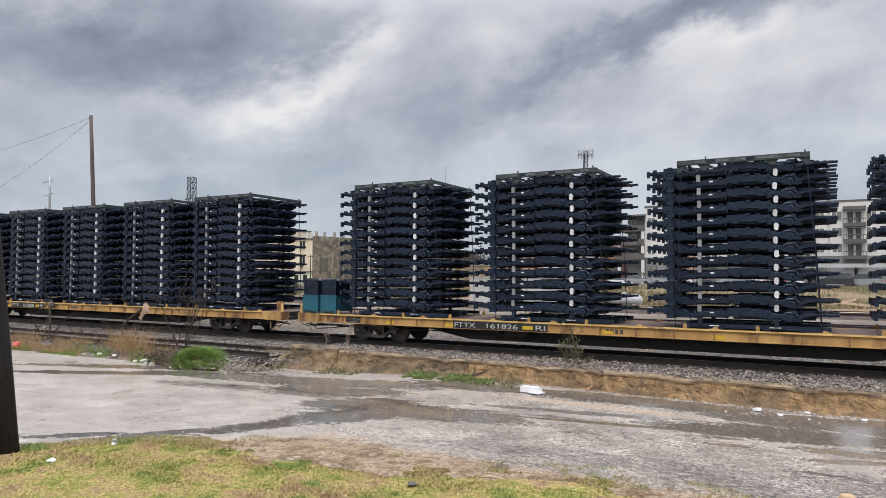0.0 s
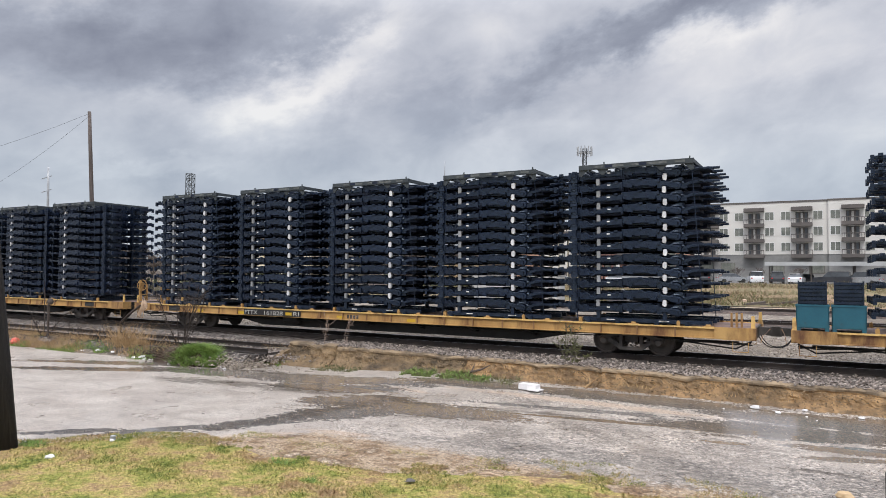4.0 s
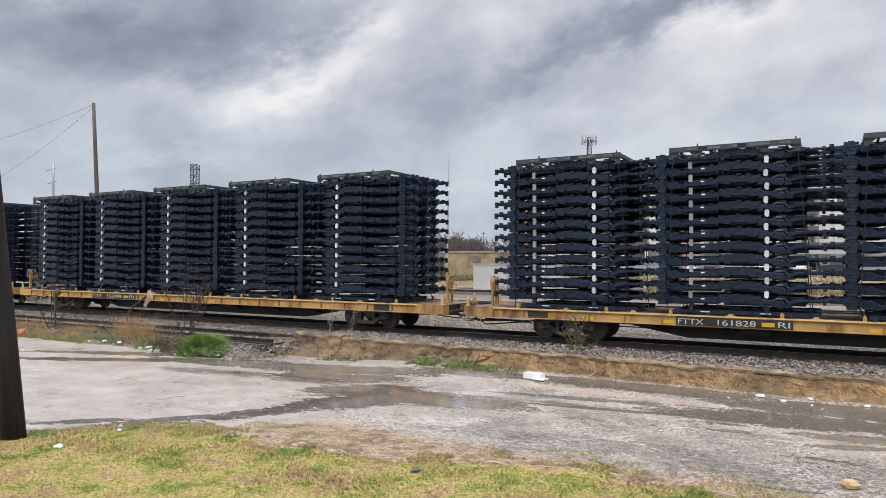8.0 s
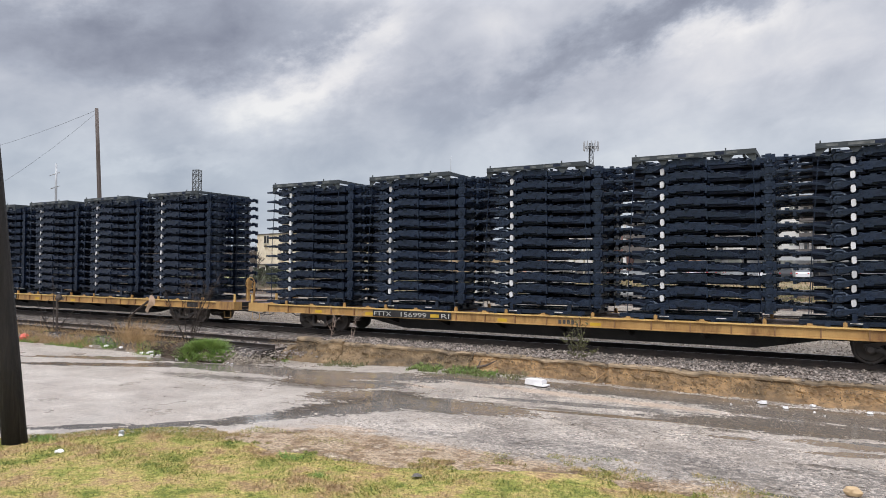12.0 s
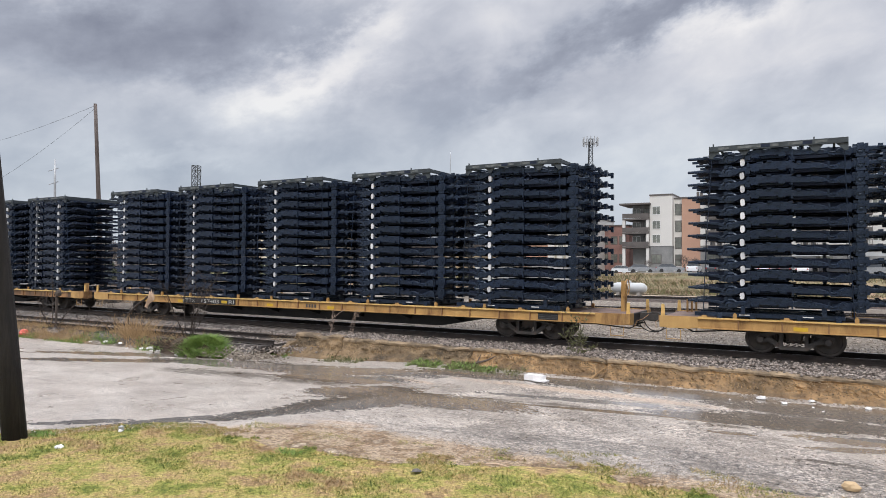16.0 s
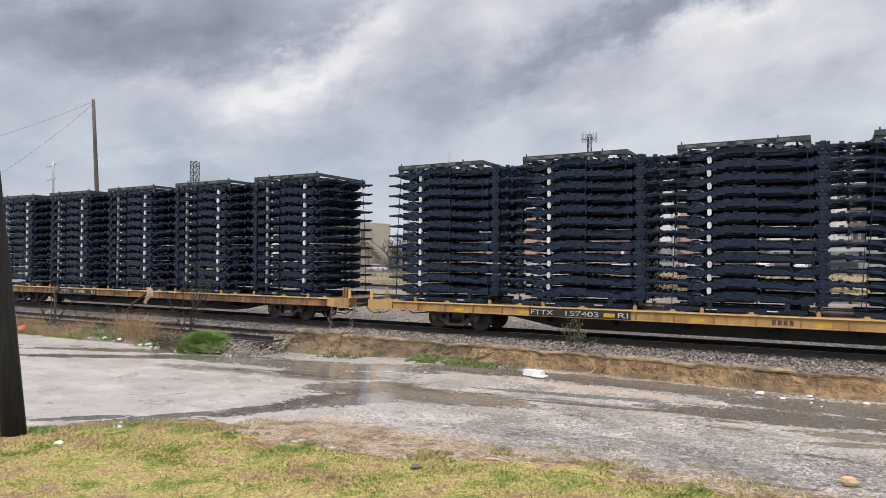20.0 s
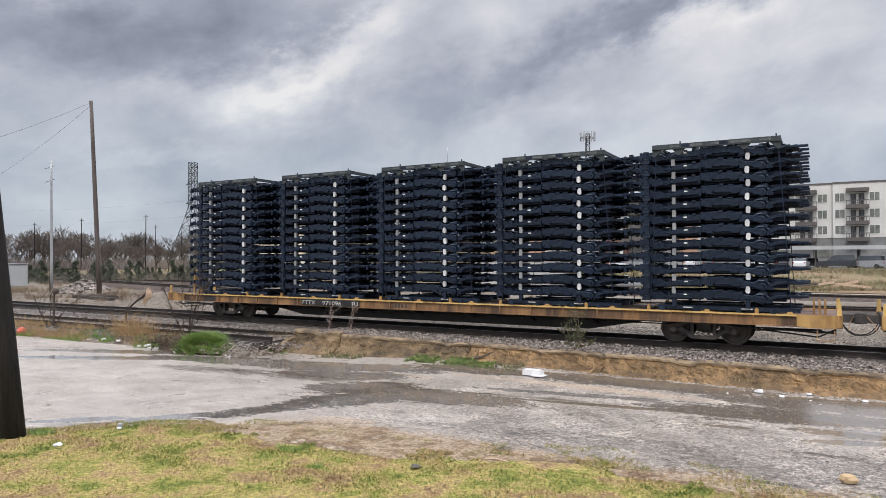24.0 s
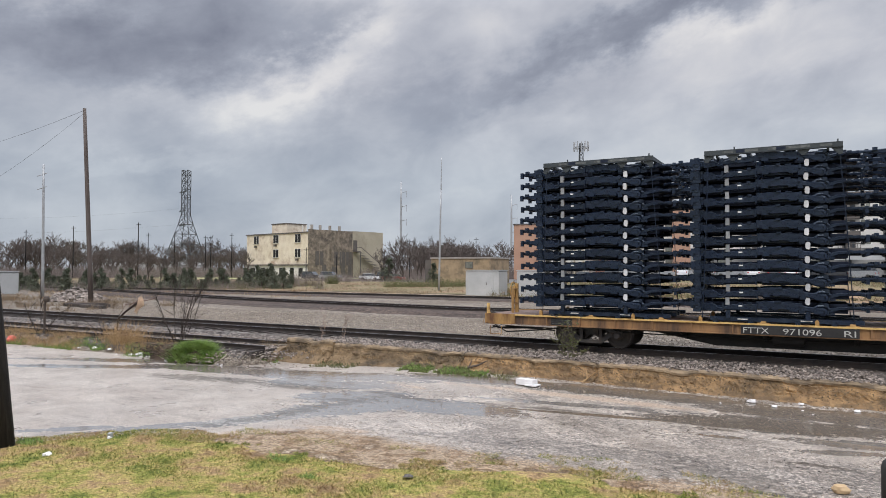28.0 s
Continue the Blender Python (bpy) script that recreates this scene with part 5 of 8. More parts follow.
    for u, y in ((0.42, -0.9), (0.56, -0.9), (0.7, -0.9)):
        part("end_post", Geo().box(CAR - u - 0.03, CAR - u + 0.03, y - 0.03, y + 0.03, DECK - 0.012, DECK + 0.42, taper=0.1), car_yellow, fc, "short yellow end post")
    return fc


MARKS = (("FTTX", "161826", 7.3, 10.73), ("FTTX", "161828", 7.31, 10.34), ("FTTX", "156999", 6.66, 9.98), ("FTTX", "157403", 6.76, 10.03), ("FTTX", "971096", 8.26, 11.06))
TRAIN = []              # things of the train with their place on it: thing, x, y, z, turn


def put_marks(fc, i, turned):
    """White reporting marks on a black ground along the side that faces the street."""
    word, number, a, b = MARKS[i]
    wide = b - a
    ry = -1.4145
    base = pose(CAR, 0, 0, 0, 0, 180) if turned else pose(0, 0, 0)
    part("mark_ground", Geo().box(a - 0.06, b + 0.08, ry - 0.003, ry + 0.002, 0.70, 0.955), car_black, fc, "black painted ground of the marks", m=base)
    for x in (a - 3.0, a - 0.46, b + 1.9, b + 5.2) if i < 4 else ():
        part("reflector_patch", Geo().box(x, x + 0.36, -1.361, -1.3565, 0.72, 0.83), bright_yellow, fc, "bright yellow reflective patch", m=base)
    if word:
        lettering(word, 0.235, mark_white, fc, base @ pose(a, ry - 0.006, 0.735, 90), width=wide * 0.24)
        lettering(number, 0.235, mark_white, fc, base @ pose(a + wide * 0.37, ry - 0.006, 0.735, 90), width=wide * 0.34)
        lettering("RI", 0.235, mark_white, fc, base @ pose(a + wide * 0.90, ry - 0.006, 0.735, 90), width=wide * 0.10)
    else:
        g = Geo()
        for k in range(11):
            g.box(a + 0.1 + k * 0.26, a + 0.1 + k * 0.26 + 0.15, ry - 0.006, ry - 0.004, 0.73, 0.9)
        part("worn_marks", g, rack_pale, fc, "worn illegible pale marks", m=base)
    if i < 4:
        part("reflector_patch", Geo().box(a + wide * 0.76, a + wide * 0.87, ry - 0.006, ry - 0.004, 0.75, 0.87), bright_yellow, fc, m=base)


def teal_bin(x0):
    b = thing("steel_bin", "teal painted steel bin packed with black slatted racks", "bin", "bins on the first flatcar")
    w, d, h = 0.82, 1.1, 0.72
    for n, q in (("front_panel", (0, w, -d / 2, -d / 2 + 0.03, 0.1, h)), ("back_panel", (0, w, d / 2 - 0.03, d / 2, 0.1, h)), ("side_panel", (0, 0.03, -d / 2, d / 2, 0.1, h)), ("side_panel", (w - 0.03, w, -d / 2, d / 2, 0.1, h)), ("floor_panel", (0.03, w - 0.03, -d / 2 + 0.03, d / 2 - 0.03, 0.08, 0.12))):
        part(n, Geo().box(*q), teal_paint, b)
    for x in (0.06, w - 0.06):
        for y in (-d / 2 + 0.05, d / 2 - 0.05):
            part("foot", Geo().box(x - 0.05, x + 0.05, y - 0.04, y + 0.04, 0.0, 0.1), teal_paint, b)
    part("rim", Geo().box(-0.015, w + 0.015, -d / 2 - 0.015, -d / 2 + 0.035, h - 0.03, h + 0.02), teal_paint, b)
    part("packed_load", Geo().box(0.07, w - 0.07, -d / 2 + 0.1, d / 2 - 0.08, 0.13, 1.33), frame_black, b)
    for k in range(9):
        z = 0.45 + 0.105 * k
        g = Geo().box(0.06, w - 0.06, -d / 2 + 0.06, d / 2 - 0.06, z, z + 0.03)
        g.box(0.06, w - 0.06, -d / 2 + 0.05, -d / 2 + 0.09, z, z + 0.075)
        part("black_rack", g, frame_black, b)
    for x in (0.05, w - 0.09):
        part("upright", Geo().box(x, x + 0.04, -d / 2 + 0.03, -d / 2 + 0.07, 0.3, 1.4), frame_black, b)
    return b


def place(ob, x, y, z, turn):
    ob.matrix_basis = pose(x, y, z, 0, 0, turn)
    TRAIN.append((ob, x, y, z, turn))


def build_train():
    car, stack = flatcar(), frame_stack()
    used = [False, False]

    def get(i, ob):
        if used[i]:
            return copy_thing(ob, Matrix())
        used[i] = True
        return None
    jobs = []
    for i in range(5):
        left = FIRST - PITCH * i
        turned = i in (2, 3)
        fc = copy_thing(car, Matrix()) if i else car
        jobs.append((fc, i, turned))
        place(fc, left + (CAR if turned else 0), RAIL_Y, 0, 180 if turned else 0)
        spots = (2.93, 8.98, 15.01, 21.0) if i == 0 else [2.05 + 5.04 * k for k in range(5)] if i == 1 else [2.22 + 5.04 * k for k in range(5)]
        for s in spots:
            st = copy_thing(stack, Matrix()) if used[1] else stack
            used[1] = True
            place(st, left + (CAR - s if turned else s), RAIL_Y, DECK, 180 if turned else 0)
    for ob in jobs[4][0].children:
        if ob.name.split(".")[0] == "side_sill":
            ob.material_slots[0].link = "OBJECT"
            ob.material_slots[0].material = rust_shade_yellow
    for fc, i, turned in jobs:
        put_marks(fc, i, turned)
    a = teal_bin(0)
    place(a, FIRST + 0.12, RAIL_Y - 0.75, DECK, 0)
    place(copy_thing(a, Matrix()), FIRST + 1.0, RAIL_Y - 0.7, DECK, 0)


build_train()

# ---- beyond the tracks ----
cream_stucco = surface("cream_stucco", (0.60, 0.51, 0.39), (0.76, 0.68, 0.55), 0.5, 6, (0.8, 0.95), 0, 0.2, dirt=(0.38, 0.27, 0.19), dirt_at=0.57)
grey_brick = surface("grey_brick", (0.10, 0.085, 0.068), (0.36, 0.295, 0.23), 1.1, 4, (0.8, 0.95), 0, 0.3, dirt=(0.10, 0.085, 0.07), dirt_at=0.54)
pale_stucco = surface("pale_stucco", (0.40, 0.36, 0.27), (0.48, 0.43, 0.33), 0.3, 6, (0.8, 0.95), 0, 0.2, dirt=(0.26, 0.22, 0.17), dirt_at=0.58)
white_stucco = surface("white_stucco", (0.62, 0.60, 0.565), (0.69, 0.67, 0.63), 0.2, 6, (0.8, 0.95), 0, 0.1)
orange_panel = surface("orange_panel", (0.42, 0.25, 0.175), (0.48, 0.29, 0.205), 0.3, 6, (0.7, 0.9), 0, 0.1)
grey_block = surface("grey_block", (0.19, 0.19, 0.19), (0.27, 0.27, 0.26), 0.6, 6, (0.8, 0.95), 0, 0.2)
red_brick = surface("red_brick", (0.23, 0.125, 0.105), (0.33, 0.19, 0.16), 0.6, 6, (0.8, 0.95), 0, 0.2)
brown_brick = surface("brown_brick", (0.17, 0.135, 0.12), (0.23, 0.185, 0.165), 0.6, 6, (0.8, 0.95), 0, 0.2)
tan_brick = surface("tan_brick", (0.24, 0.18, 0.115), (0.40, 0.30, 0.19), 0.9, 7, (0.8, 0.95), 0, 0.2, dirt=(0.14, 0.12, 0.085), dirt_at=0.55)
dark_trim = surface("dark_trim", (0.09, 0.08, 0.075), (0.13, 0.115, 0.105), 1, 10, (0.6, 0.8), 0, 0.05)
blind_grey = surface("blind_grey", (0.10, 0.11, 0.10), (0.24, 0.245, 0.21), 0.8, 6, (0.12, 0.2), 0, 0.0, spec=0.6)
pane_black = surface("pane_black", (0.012, 0.012, 0.013), (0.03, 0.03, 0.03), 1, 10, (0.4, 0.6), 0, 0.0, spec=0.2)
glass_dark = surface("glass_dark", (0.03, 0.035, 0.04), (0.07, 0.08, 0.09), 1, 10, (0.05, 0.12), 0, 0.0, spec=0.8)
concrete_pale = surface("concrete_pale", (0.28, 0.26, 0.23), (0.38, 0.355, 0.32), 0.8, 14, (0.7, 0.95), 0, 0.3, dirt=(0.24, 0.2, 0.16), dirt_at=0.58)
metal_white = surface("metal_white", (0.38, 0.39, 0.39), (0.47, 0.48, 0.48), 0.7, 12, (0.4, 0.6), 0, 0.05, dirt=(0.40, 0.40, 0.38), dirt_at=0.62)
tyre_black = surface("tyre_black", (0.02, 0.02, 0.02), (0.035, 0.035, 0.035), 5, 40, (0.7, 0.9), 0, 0.1)
lamp_red = surface("lamp_red", (0.3, 0.02, 0.02), (0.4, 0.03, 0.03), 5, 40, (0.2, 0.3), 0, 0.0)
dark_twig = surface("dark_twig", (0.03, 0.022, 0.018), (0.06, 0.045, 0.037), 2, 20, (0.8, 0.95), 0, 0.2)
bark = surface("bark", (0.055, 0.042, 0.035), (0.10, 0.08, 0.066), 2, 20, (0.8, 0.95), 0, 0.3)
twig = surface("twig", (0.10, 0.08, 0.072), (0.18, 0.148, 0.13), 1, 6, (0.8, 0.95), 0, 0.0, island=0.4)
cedar = surface("cedar", (0.085, 0.1, 0.065), (0.17, 0.185, 0.12), 0.6, 5, (0.7, 0.9), 0, 0.0, island=0.5)
weed_brown = surface("weed_brown", (0.15, 0.105, 0.07), (0.30, 0.215, 0.13), 0.5, 5, (0.8, 0.95), 0, 0.0, island=0.5)
field_grass = surface("field_grass", (0.115, 0.108, 0.045), (0.2, 0.155, 0.075), 0.25, 4, (0.8, 0.95), 0, 0.6, dirt=(0.25, 0.165, 0.095), dirt_at=0.5)
weed_straw = surface("weed_straw", (0.38, 0.235, 0.11), (0.60, 0.42, 0.22), 1.0, 8, (0.8, 0.95), 0, 0.0, island=0.5)
weed_green = surface("weed_green", (0.14, 0.27, 0.045), (0.32, 0.43, 0.10), 3.5, 14, (0.6, 0.8), 0, 0.0, island=0.65)
weed_olive = surface("weed_olive", (0.10, 0.12, 0.04), (0.19, 0.18, 0.075), 1.2, 8, (0.7, 0.9), 0, 0.0, island=0.5)
dark_dirt = surface("dark_dirt", (0.03, 0.02, 0.013), (0.085, 0.057, 0.037), 1.5, 14, (0.8, 0.95), 0, 0.8)
asphalt_dry = surface("asphalt_dry", (0.10, 0.10, 0.10), (0.15, 0.148, 0.145), 0.3, 6, (0.6, 0.9), 0, 0.2)
raw_wood = surface("raw_wood", (0.5, 0.36, 0.25), (0.62, 0.47, 0.35), 3, 20, (0.7, 0.9), 0, 0.2)
UP = 1.3                # the level of the land beyond the yard


def strip(name, label, category, y0, y1, x0, x1, lift, mat, kind="structure", wave=0.5):
    ys = list(np.arange(y0, y1 + 0.1, max((y1 - y0) / 12, 0.5)))
    xs = list(np.arange(x0, x1 + 0.1, 5.0))
    g = Geo()
    for j, y in enumerate(ys):
        for x in xs:
            yy = y + (wave * noise.noise((x * 0.12, y, 3)) if j in (0, len(ys) - 1) else 0)
            g.v.append((x, yy, ground_far(yy, x) + lift))
    n = len(xs)
    g._faces([(j * n + i, j * n + i + 1, (j + 1) * n + i + 1, (j + 1) * n + i) for j in range(len(ys) - 1) for i in range(n - 1)], 0)
    tagged(part(name, g, mat), label, category, "", kind)


def ground_far(y, x=0.0):
    return -0.25 + far_rise(x, y)


def land(x):
    """The level of the land around the far buildings."""
    return ground_far(120, x) - 0.05


strip("field", "rough olive and straw grass field", "field", 66, 105, -260, 120, 0.03, field_grass)
far_turf = surface("far_turf", (0.26, 0.27, 0.11), (0.42, 0.41, 0.19), 0.2, 3, (0.8, 0.95), 0, 0.5, dirt=(0.3, 0.23, 0.13), dirt_at=0.56)
strip("far_lawn", "pale green mown grass beyond the evergreen shrubs", "lawn", 108, 168, -340, -92, 0.06, far_turf)
strip("dirt_road", "pale dirt service road beside the tracks", "road", 60.2, 64.2, -260, 120, 0.02, surface("tan_dirt", (0.36, 0.275, 0.195), (0.5, 0.4, 0.29), 0.6, 8, (0.8, 0.95), 0, 0.4, dirt=(0.22, 0.165, 0.115), dirt_at=0.58))
strip("parking_lot", "grey asphalt parking lot", "parking lot", 107, 146, -70, 90, 0.03, asphalt_dry)


def blades(name, label, count, where, height, mat, seed, width=0.012, lean=0.3):
    """Upright blades and stalks, each a thin three-sided spike."""
    rnd = np.random.RandomState(seed)
    g = Geo()
    for _ in range(count):
        p = where(rnd)
        if p is None:
            continue
        h = rnd.uniform(*height)
        a, b = rnd.uniform(-lean, lean) * h, rnd.uniform(-lean, lean) * h
        n = len(g.v)
        w = width
        g.v += [(p[0] - w, p[1] - w * 0.6, p[2]), (p[0] + w, p[1] - w * 0.6, p[2]), (p[0], p[1] + w, p[2]), (p[0] + a, p[1] + b, p[2] + h)]
        g.f += [(n, n + 1, n + 3), (n + 1, n + 2, n + 3), (n + 2, n, n + 3)]
    g.m = [0] * len(g.f)
    tagged(part(name, g, mat), label, "grass", "", "stuff")


def far_weeds(r):
    x, y = r.uniform(-170, 30), r.uniform(66, 104)
    return x, y, ground_far(y, x)


blades("field_weeds", "tall dry weeds in the field", 3000, far_weeds, (0.12, 0.4), weed_brown, 11, 0.02, 0.7)
blades("field_weeds", "olive weeds in the field", 5000, far_weeds, (0.12, 0.4), weed_olive, 12, 0.02, 0.7)


def window(parent, x, y, z, w, h, frame=None, bars=1):
    """A window set in a wall that faces the street."""
    f = Geo().box(x - w / 2 - 0.08, x + w / 2 + 0.08, y - 0.06, y, z - 0.08, z + h + 0.08)
    wf = part("window", f, frame or white_paint, parent)
    n = bars + 1
    for i in range(n):
        a, b = x - w / 2 + w * i / n, x - w / 2 + w * (i + 1) / n
        part("pane", Geo().box(a + 0.04, b - 0.04, y - 0.075, y - 0.061, z + 0.02, z + h - 0.02), blind_grey, wf)


def balcony(parent, x, y, z, w=3.7, roof=False):
    b = part("balcony", Geo().box(x - w / 2, x + w / 2, y - 1.7, y, z - 0.5, z + 0.2), dark_trim, parent, "dark balcony with a railing")
    if roof:
        return
    for k in range(9):
        xx = x - w / 2 + 0.05 + (w - 0.1) * k / 8
        part("baluster", Geo().box(xx - 0.04, xx + 0.04, y - 1.68, y - 1.62, z, z + 0.95), dark_trim, b)
    part("handrail", Geo().box(x - w / 2, x + w / 2, y - 1.7, y - 1.6, z + 0.9, z + 1.05), dark_trim, b)
    for k, (xa, xb) in enumerate(((-0.95, -0.55), (-0.2, 0.2), (0.55, 0.95))):
        part("door_pane", Geo().box(x + xa, x + xb, y - 0.05, y - 0.01, z + 0.05, z + 2.2), glass_dark if k != 1 else white_stucco, b)
    part("door_frame", Geo().box(x - 1.1, x + 1.1, y - 0.012, y - 0.002, z, z + 2.35), dark_trim, b)


def apartments():
    ap = thing("apartment_building", "four-storey white apartment building with dark balconies", "building")
    Y, top = 150.0, 17.0

    def block(x0, x1, y, z0, z1, mat, name="wall"):
        part(name, Geo().box(x0, x1, y, y + 16, z0, z1), mat, ap)
        part("parapet", Geo().box(x0 - 0.1, x1 + 0.1, y - 0.12, y + 16, z1, z1 + 0.3), dark_trim, ap)
    block(-34.0, -29.25, Y, 6.7, top + 0.6, white_stucco)
    part("base_wall", Geo().box(-33.9, -29.25, Y + 0.1, Y + 15, UP - 1.6, 6.7), grey_block, ap)
    block(-29.25, -27.4, Y + 1.5, UP - 1.6, top - 0.2, white_stucco)
    block(-27.4, -23.6, Y + 0.5, UP - 1.6, top - 0.2, orange_panel)
    block(-23.6, 1.0, Y, 6.7, top, white_stucco)
    part("base_wall", Geo().box(-23.6, 1.0, Y + 0.1, Y + 15, UP - 1.6, 6.7), grey_block, ap)
    block(1.0, 34.0, Y - 0.9, 6.7, top, white_stucco)
    part("base_wall", Geo().box(1.0, 34.0, Y - 0.8, Y + 15, UP - 1.6, 6.7), grey_block, ap)
    for x in (-12.0, -3.5, 5.0, 13.5, 22.0, 30.0, -20.5):
        y = Y if x < 1 else Y - 0.9
        for z in (6.5, 9.6, 12.65):
            balcony(ap, x, y, z)
        balcony(ap, x, y, 15.75, roof=True)
        for dx in (-2.85, 2.75):
            if -23.3 < x + dx < 33:
                for z in (7.4, 10.45, 13.55):
                    window(ap, x + dx, y, z, 1.6, 1.6)
    for x in (-28.3,):
        for z in (2.5, 6.2, 9.8, 13.4):
            window(ap, x, Y + 1.5, z, 1.2, 2.3, dark_trim, 0)
    for z in (7.4, 10.45, 13.55):
        window(ap, -32.6, Y, z, 1.6, 1.7)
    window(ap, -32.6, Y + 0.1, 3.0, 2.0, 1.8, dark_trim)
    for x in (-21, -17, -8, -1):
        window(ap, x, Y + 0.1, 3.0, 2.6, 2.0, dark_trim, 1)
    # corner of open balconies under broad eaves
    for z in (6.6, 9.7, 12.75):
        part("corner_balcony", Geo().box(-39.7, -34.0, Y - 1.0, Y + 7, z - 0.35, z), dark_trim, ap)
        part("corner_railing", Geo().box(-39.7, -34.0, Y - 1.0, Y - 0.9, z + 0.05, z + 1.05), dark_trim, ap)
        window(ap, -37.2, Y + 1.5, z + 0.2, 1.6, 2.0)
        window(ap, -35.0, Y + 1.5, z + 0.2, 1.2, 2.0, dark_trim)
    part("eaves", Geo().box(-40.3, -33.7, Y - 1.4, Y + 8, 15.7, 16.05), dark_trim, ap)
    part("corner_wall", Geo().box(-38.0, -34.0, Y + 1.5, Y + 9, UP - 1.6, 15.7), grey_block, ap)
    for x in (-39.4, -34.3):
        part("column", Geo().box(x - 0.3, x + 0.3, Y - 0.9, Y - 0.3, UP - 1.6, 12.4), white_stucco, ap, "white column")
    for x in (-24.4, -23.7):
        part("roof_vent", Geo().box(x - 0.25, x + 0.25, Y + 2, Y + 2.5, top, top + 1.2), dark_trim, ap)


apartments()


def cream_house():
    h = thing("old_building", "weathered cream stucco building with a grey brick flank", "building", m=pose(-106.6, 125.9, UP - 0.2, 0, 0, 167))
    # its own x runs along the cream front away from the corner, y out of the front
    part("wall", Geo().box(0, 26.5, -22, 0, 2.4, 10.0), cream_stucco, h, "cream stucco front")
    part("base_wall", Geo().box(0, 26.7, -22, 0.25, -1.3, 2.1), white_stucco, h, "whitewashed base")
    part("ledge", Geo().box(-0.2, 26.9, -22, 0.7, 2.1, 2.4), dark_trim, h)
    for x in (2.5, 6.0, 10.5, 15.0, 18.5, 23.0):
        part("base_opening", Geo().box(x - 0.8, x + 0.8, 0.25, 0.29, -0.6, 1.5), pane_black, h)
    part("roof_edge", Geo().box(-0.2, 26.8, -22, 0.25, 10.0, 10.25), dark_trim, h)
    part("roof_house", Geo().box(13, 19.5, -9, -3, 10.25, 12.8), cream_stucco, h)
    part("roof_house_edge", Geo().box(12.8, 19.7, -9.2, -2.8, 12.8, 13.0), dark_trim, h)
    part("brick_flank", Geo().box(-0.35, 0, -13.5, 0.05, -1.3, 10.8), grey_brick, h, "stained grey brick flank")
    part("pale_flank", Geo().box(-0.30, 0, -24, -13.5, -1.3, 10.9), pale_stucco, h)
    part("rear_wall", Geo().box(0, 26.5, -24, -22, -1.3, 10.9), pale_stucco, h)
    for x in (4.0, 13.2, 22.0):
        for z in (4.1, 7.7):
            if x > 19 and z < 5:
                continue
            wf = part("window", Geo().box(x - 1.15, x + 1.15, 0, 0.06, z, z + 2.1), white_stucco, h)
            for a in (-1.08, 0.09):
                part("pane", Geo().box(x + a, x + a + 0.99, 0.06, 0.08, z + 0.08, z + 2.02), pane_black, wf)
            part("window_sill", Geo().box(x - 1.3, x + 1.3, 0.06, 0.2, z - 0.15, z), pale_stucco, wf)
    for y in (-13, -11.8, -10.6, -9.4, -8.2, -3.8, -2.4):
        part("bricked_window", Geo().box(-0.42, -0.35, y - 0.5, y + 0.5, 2.2, 5.6), dark_trim, h)
    for y, z in ((-12.6, 2.2), (-10.4, 2.6), (-7.6, 1.8), (-4.6, 2.3)):
        part("flank_opening", Geo().box(-0.46, -0.35, y - 0.6, y + 0.6, -0.2, z), dark_trim, h, "dark boarded ground-floor opening")
    for y in (-13.4, -9.0, -6.6, -0.2):
        part("pilaster", Geo().box(-0.55, -0.35, y - 0.2, y + 0.2, -1.3, 6.2), grey_brick, h)
    for k in range(6):
        part("white_pipe", Geo().turned([(10.2, 0.0), (10.2, 0.16), (11.7 + 0.12 * (k % 3), 0.16), (11.75 + 0.12 * (k % 3), 0.0)], 8, "z", (0.8 + 0.75 * k, -1.2 - 0.5 * (k % 2), 0)), white_stucco, h, "white roof pipe")
    for x, z in ((13.2, 6.9), (4.0, 3.3), (22.0, 6.7)):
        part("air_conditioner", Geo().box(x - 0.35, x + 0.35, 0.05, 0.55, z, z + 0.5), dark_trim, h, "rusty window air conditioner")
    for y in (-4, -7, -1.5, -10):
        part("roof_vent", Geo().turned([(10.8, 0.0), (10.8, 0.35), (12.0, 0.35), (12.0, 0.0)], 8, "z", (0.6, y, 0)), concrete_pale, h)
    st = part("stair", Geo().box(-2.0, -0.35, -14.9, -13.6, 5.6, 5.8), dark_trim, h, "dark outside stair")
    for k in range(17):
        part("step", Geo().box(-2.0, -0.4, -15.2 - 0.6 * k, -14.7 - 0.6 * k, 5.5 - 0.38 * k, 5.62 - 0.38 * k), dark_trim, st)
    part("stair_rail", Geo().tube([(-2.0, -13.6, 6.8), (-2.0, -15.0, 6.8), (-2.0, -25.1, 0.3)], 0.08, 5), dark_trim, st)
    part("stair_door", Geo().box(-0.45, -0.35, -15.0, -13.8, 5.8, 8.6), dark_trim, h)
    part("stair_post", Geo().box(-2.0, -1.85, -14.9, -14.7, -1.3, 5.6), dark_trim, st)


cream_house()


def plain_building(name, label, x0, x1, y0, y1, z1, mat, wins=(), trim=dark_trim, win=(1.4, 1.8)):
    b = thing(name, label, "building")
    part("wall", Geo().box(x0, x1, y0, y1, land(x0) - 0.4, z1), mat, b)
    part("parapet", Geo().box(x0 - 0.15, x1 + 0.15, y0 - 0.15, y1 + 0.15, z1, z1 + 0.25), trim, b)
    for x, z in wins:
        window(b, x, y0, z, *win, white_paint if mat is white_stucco else dark_trim, 1)
    return b


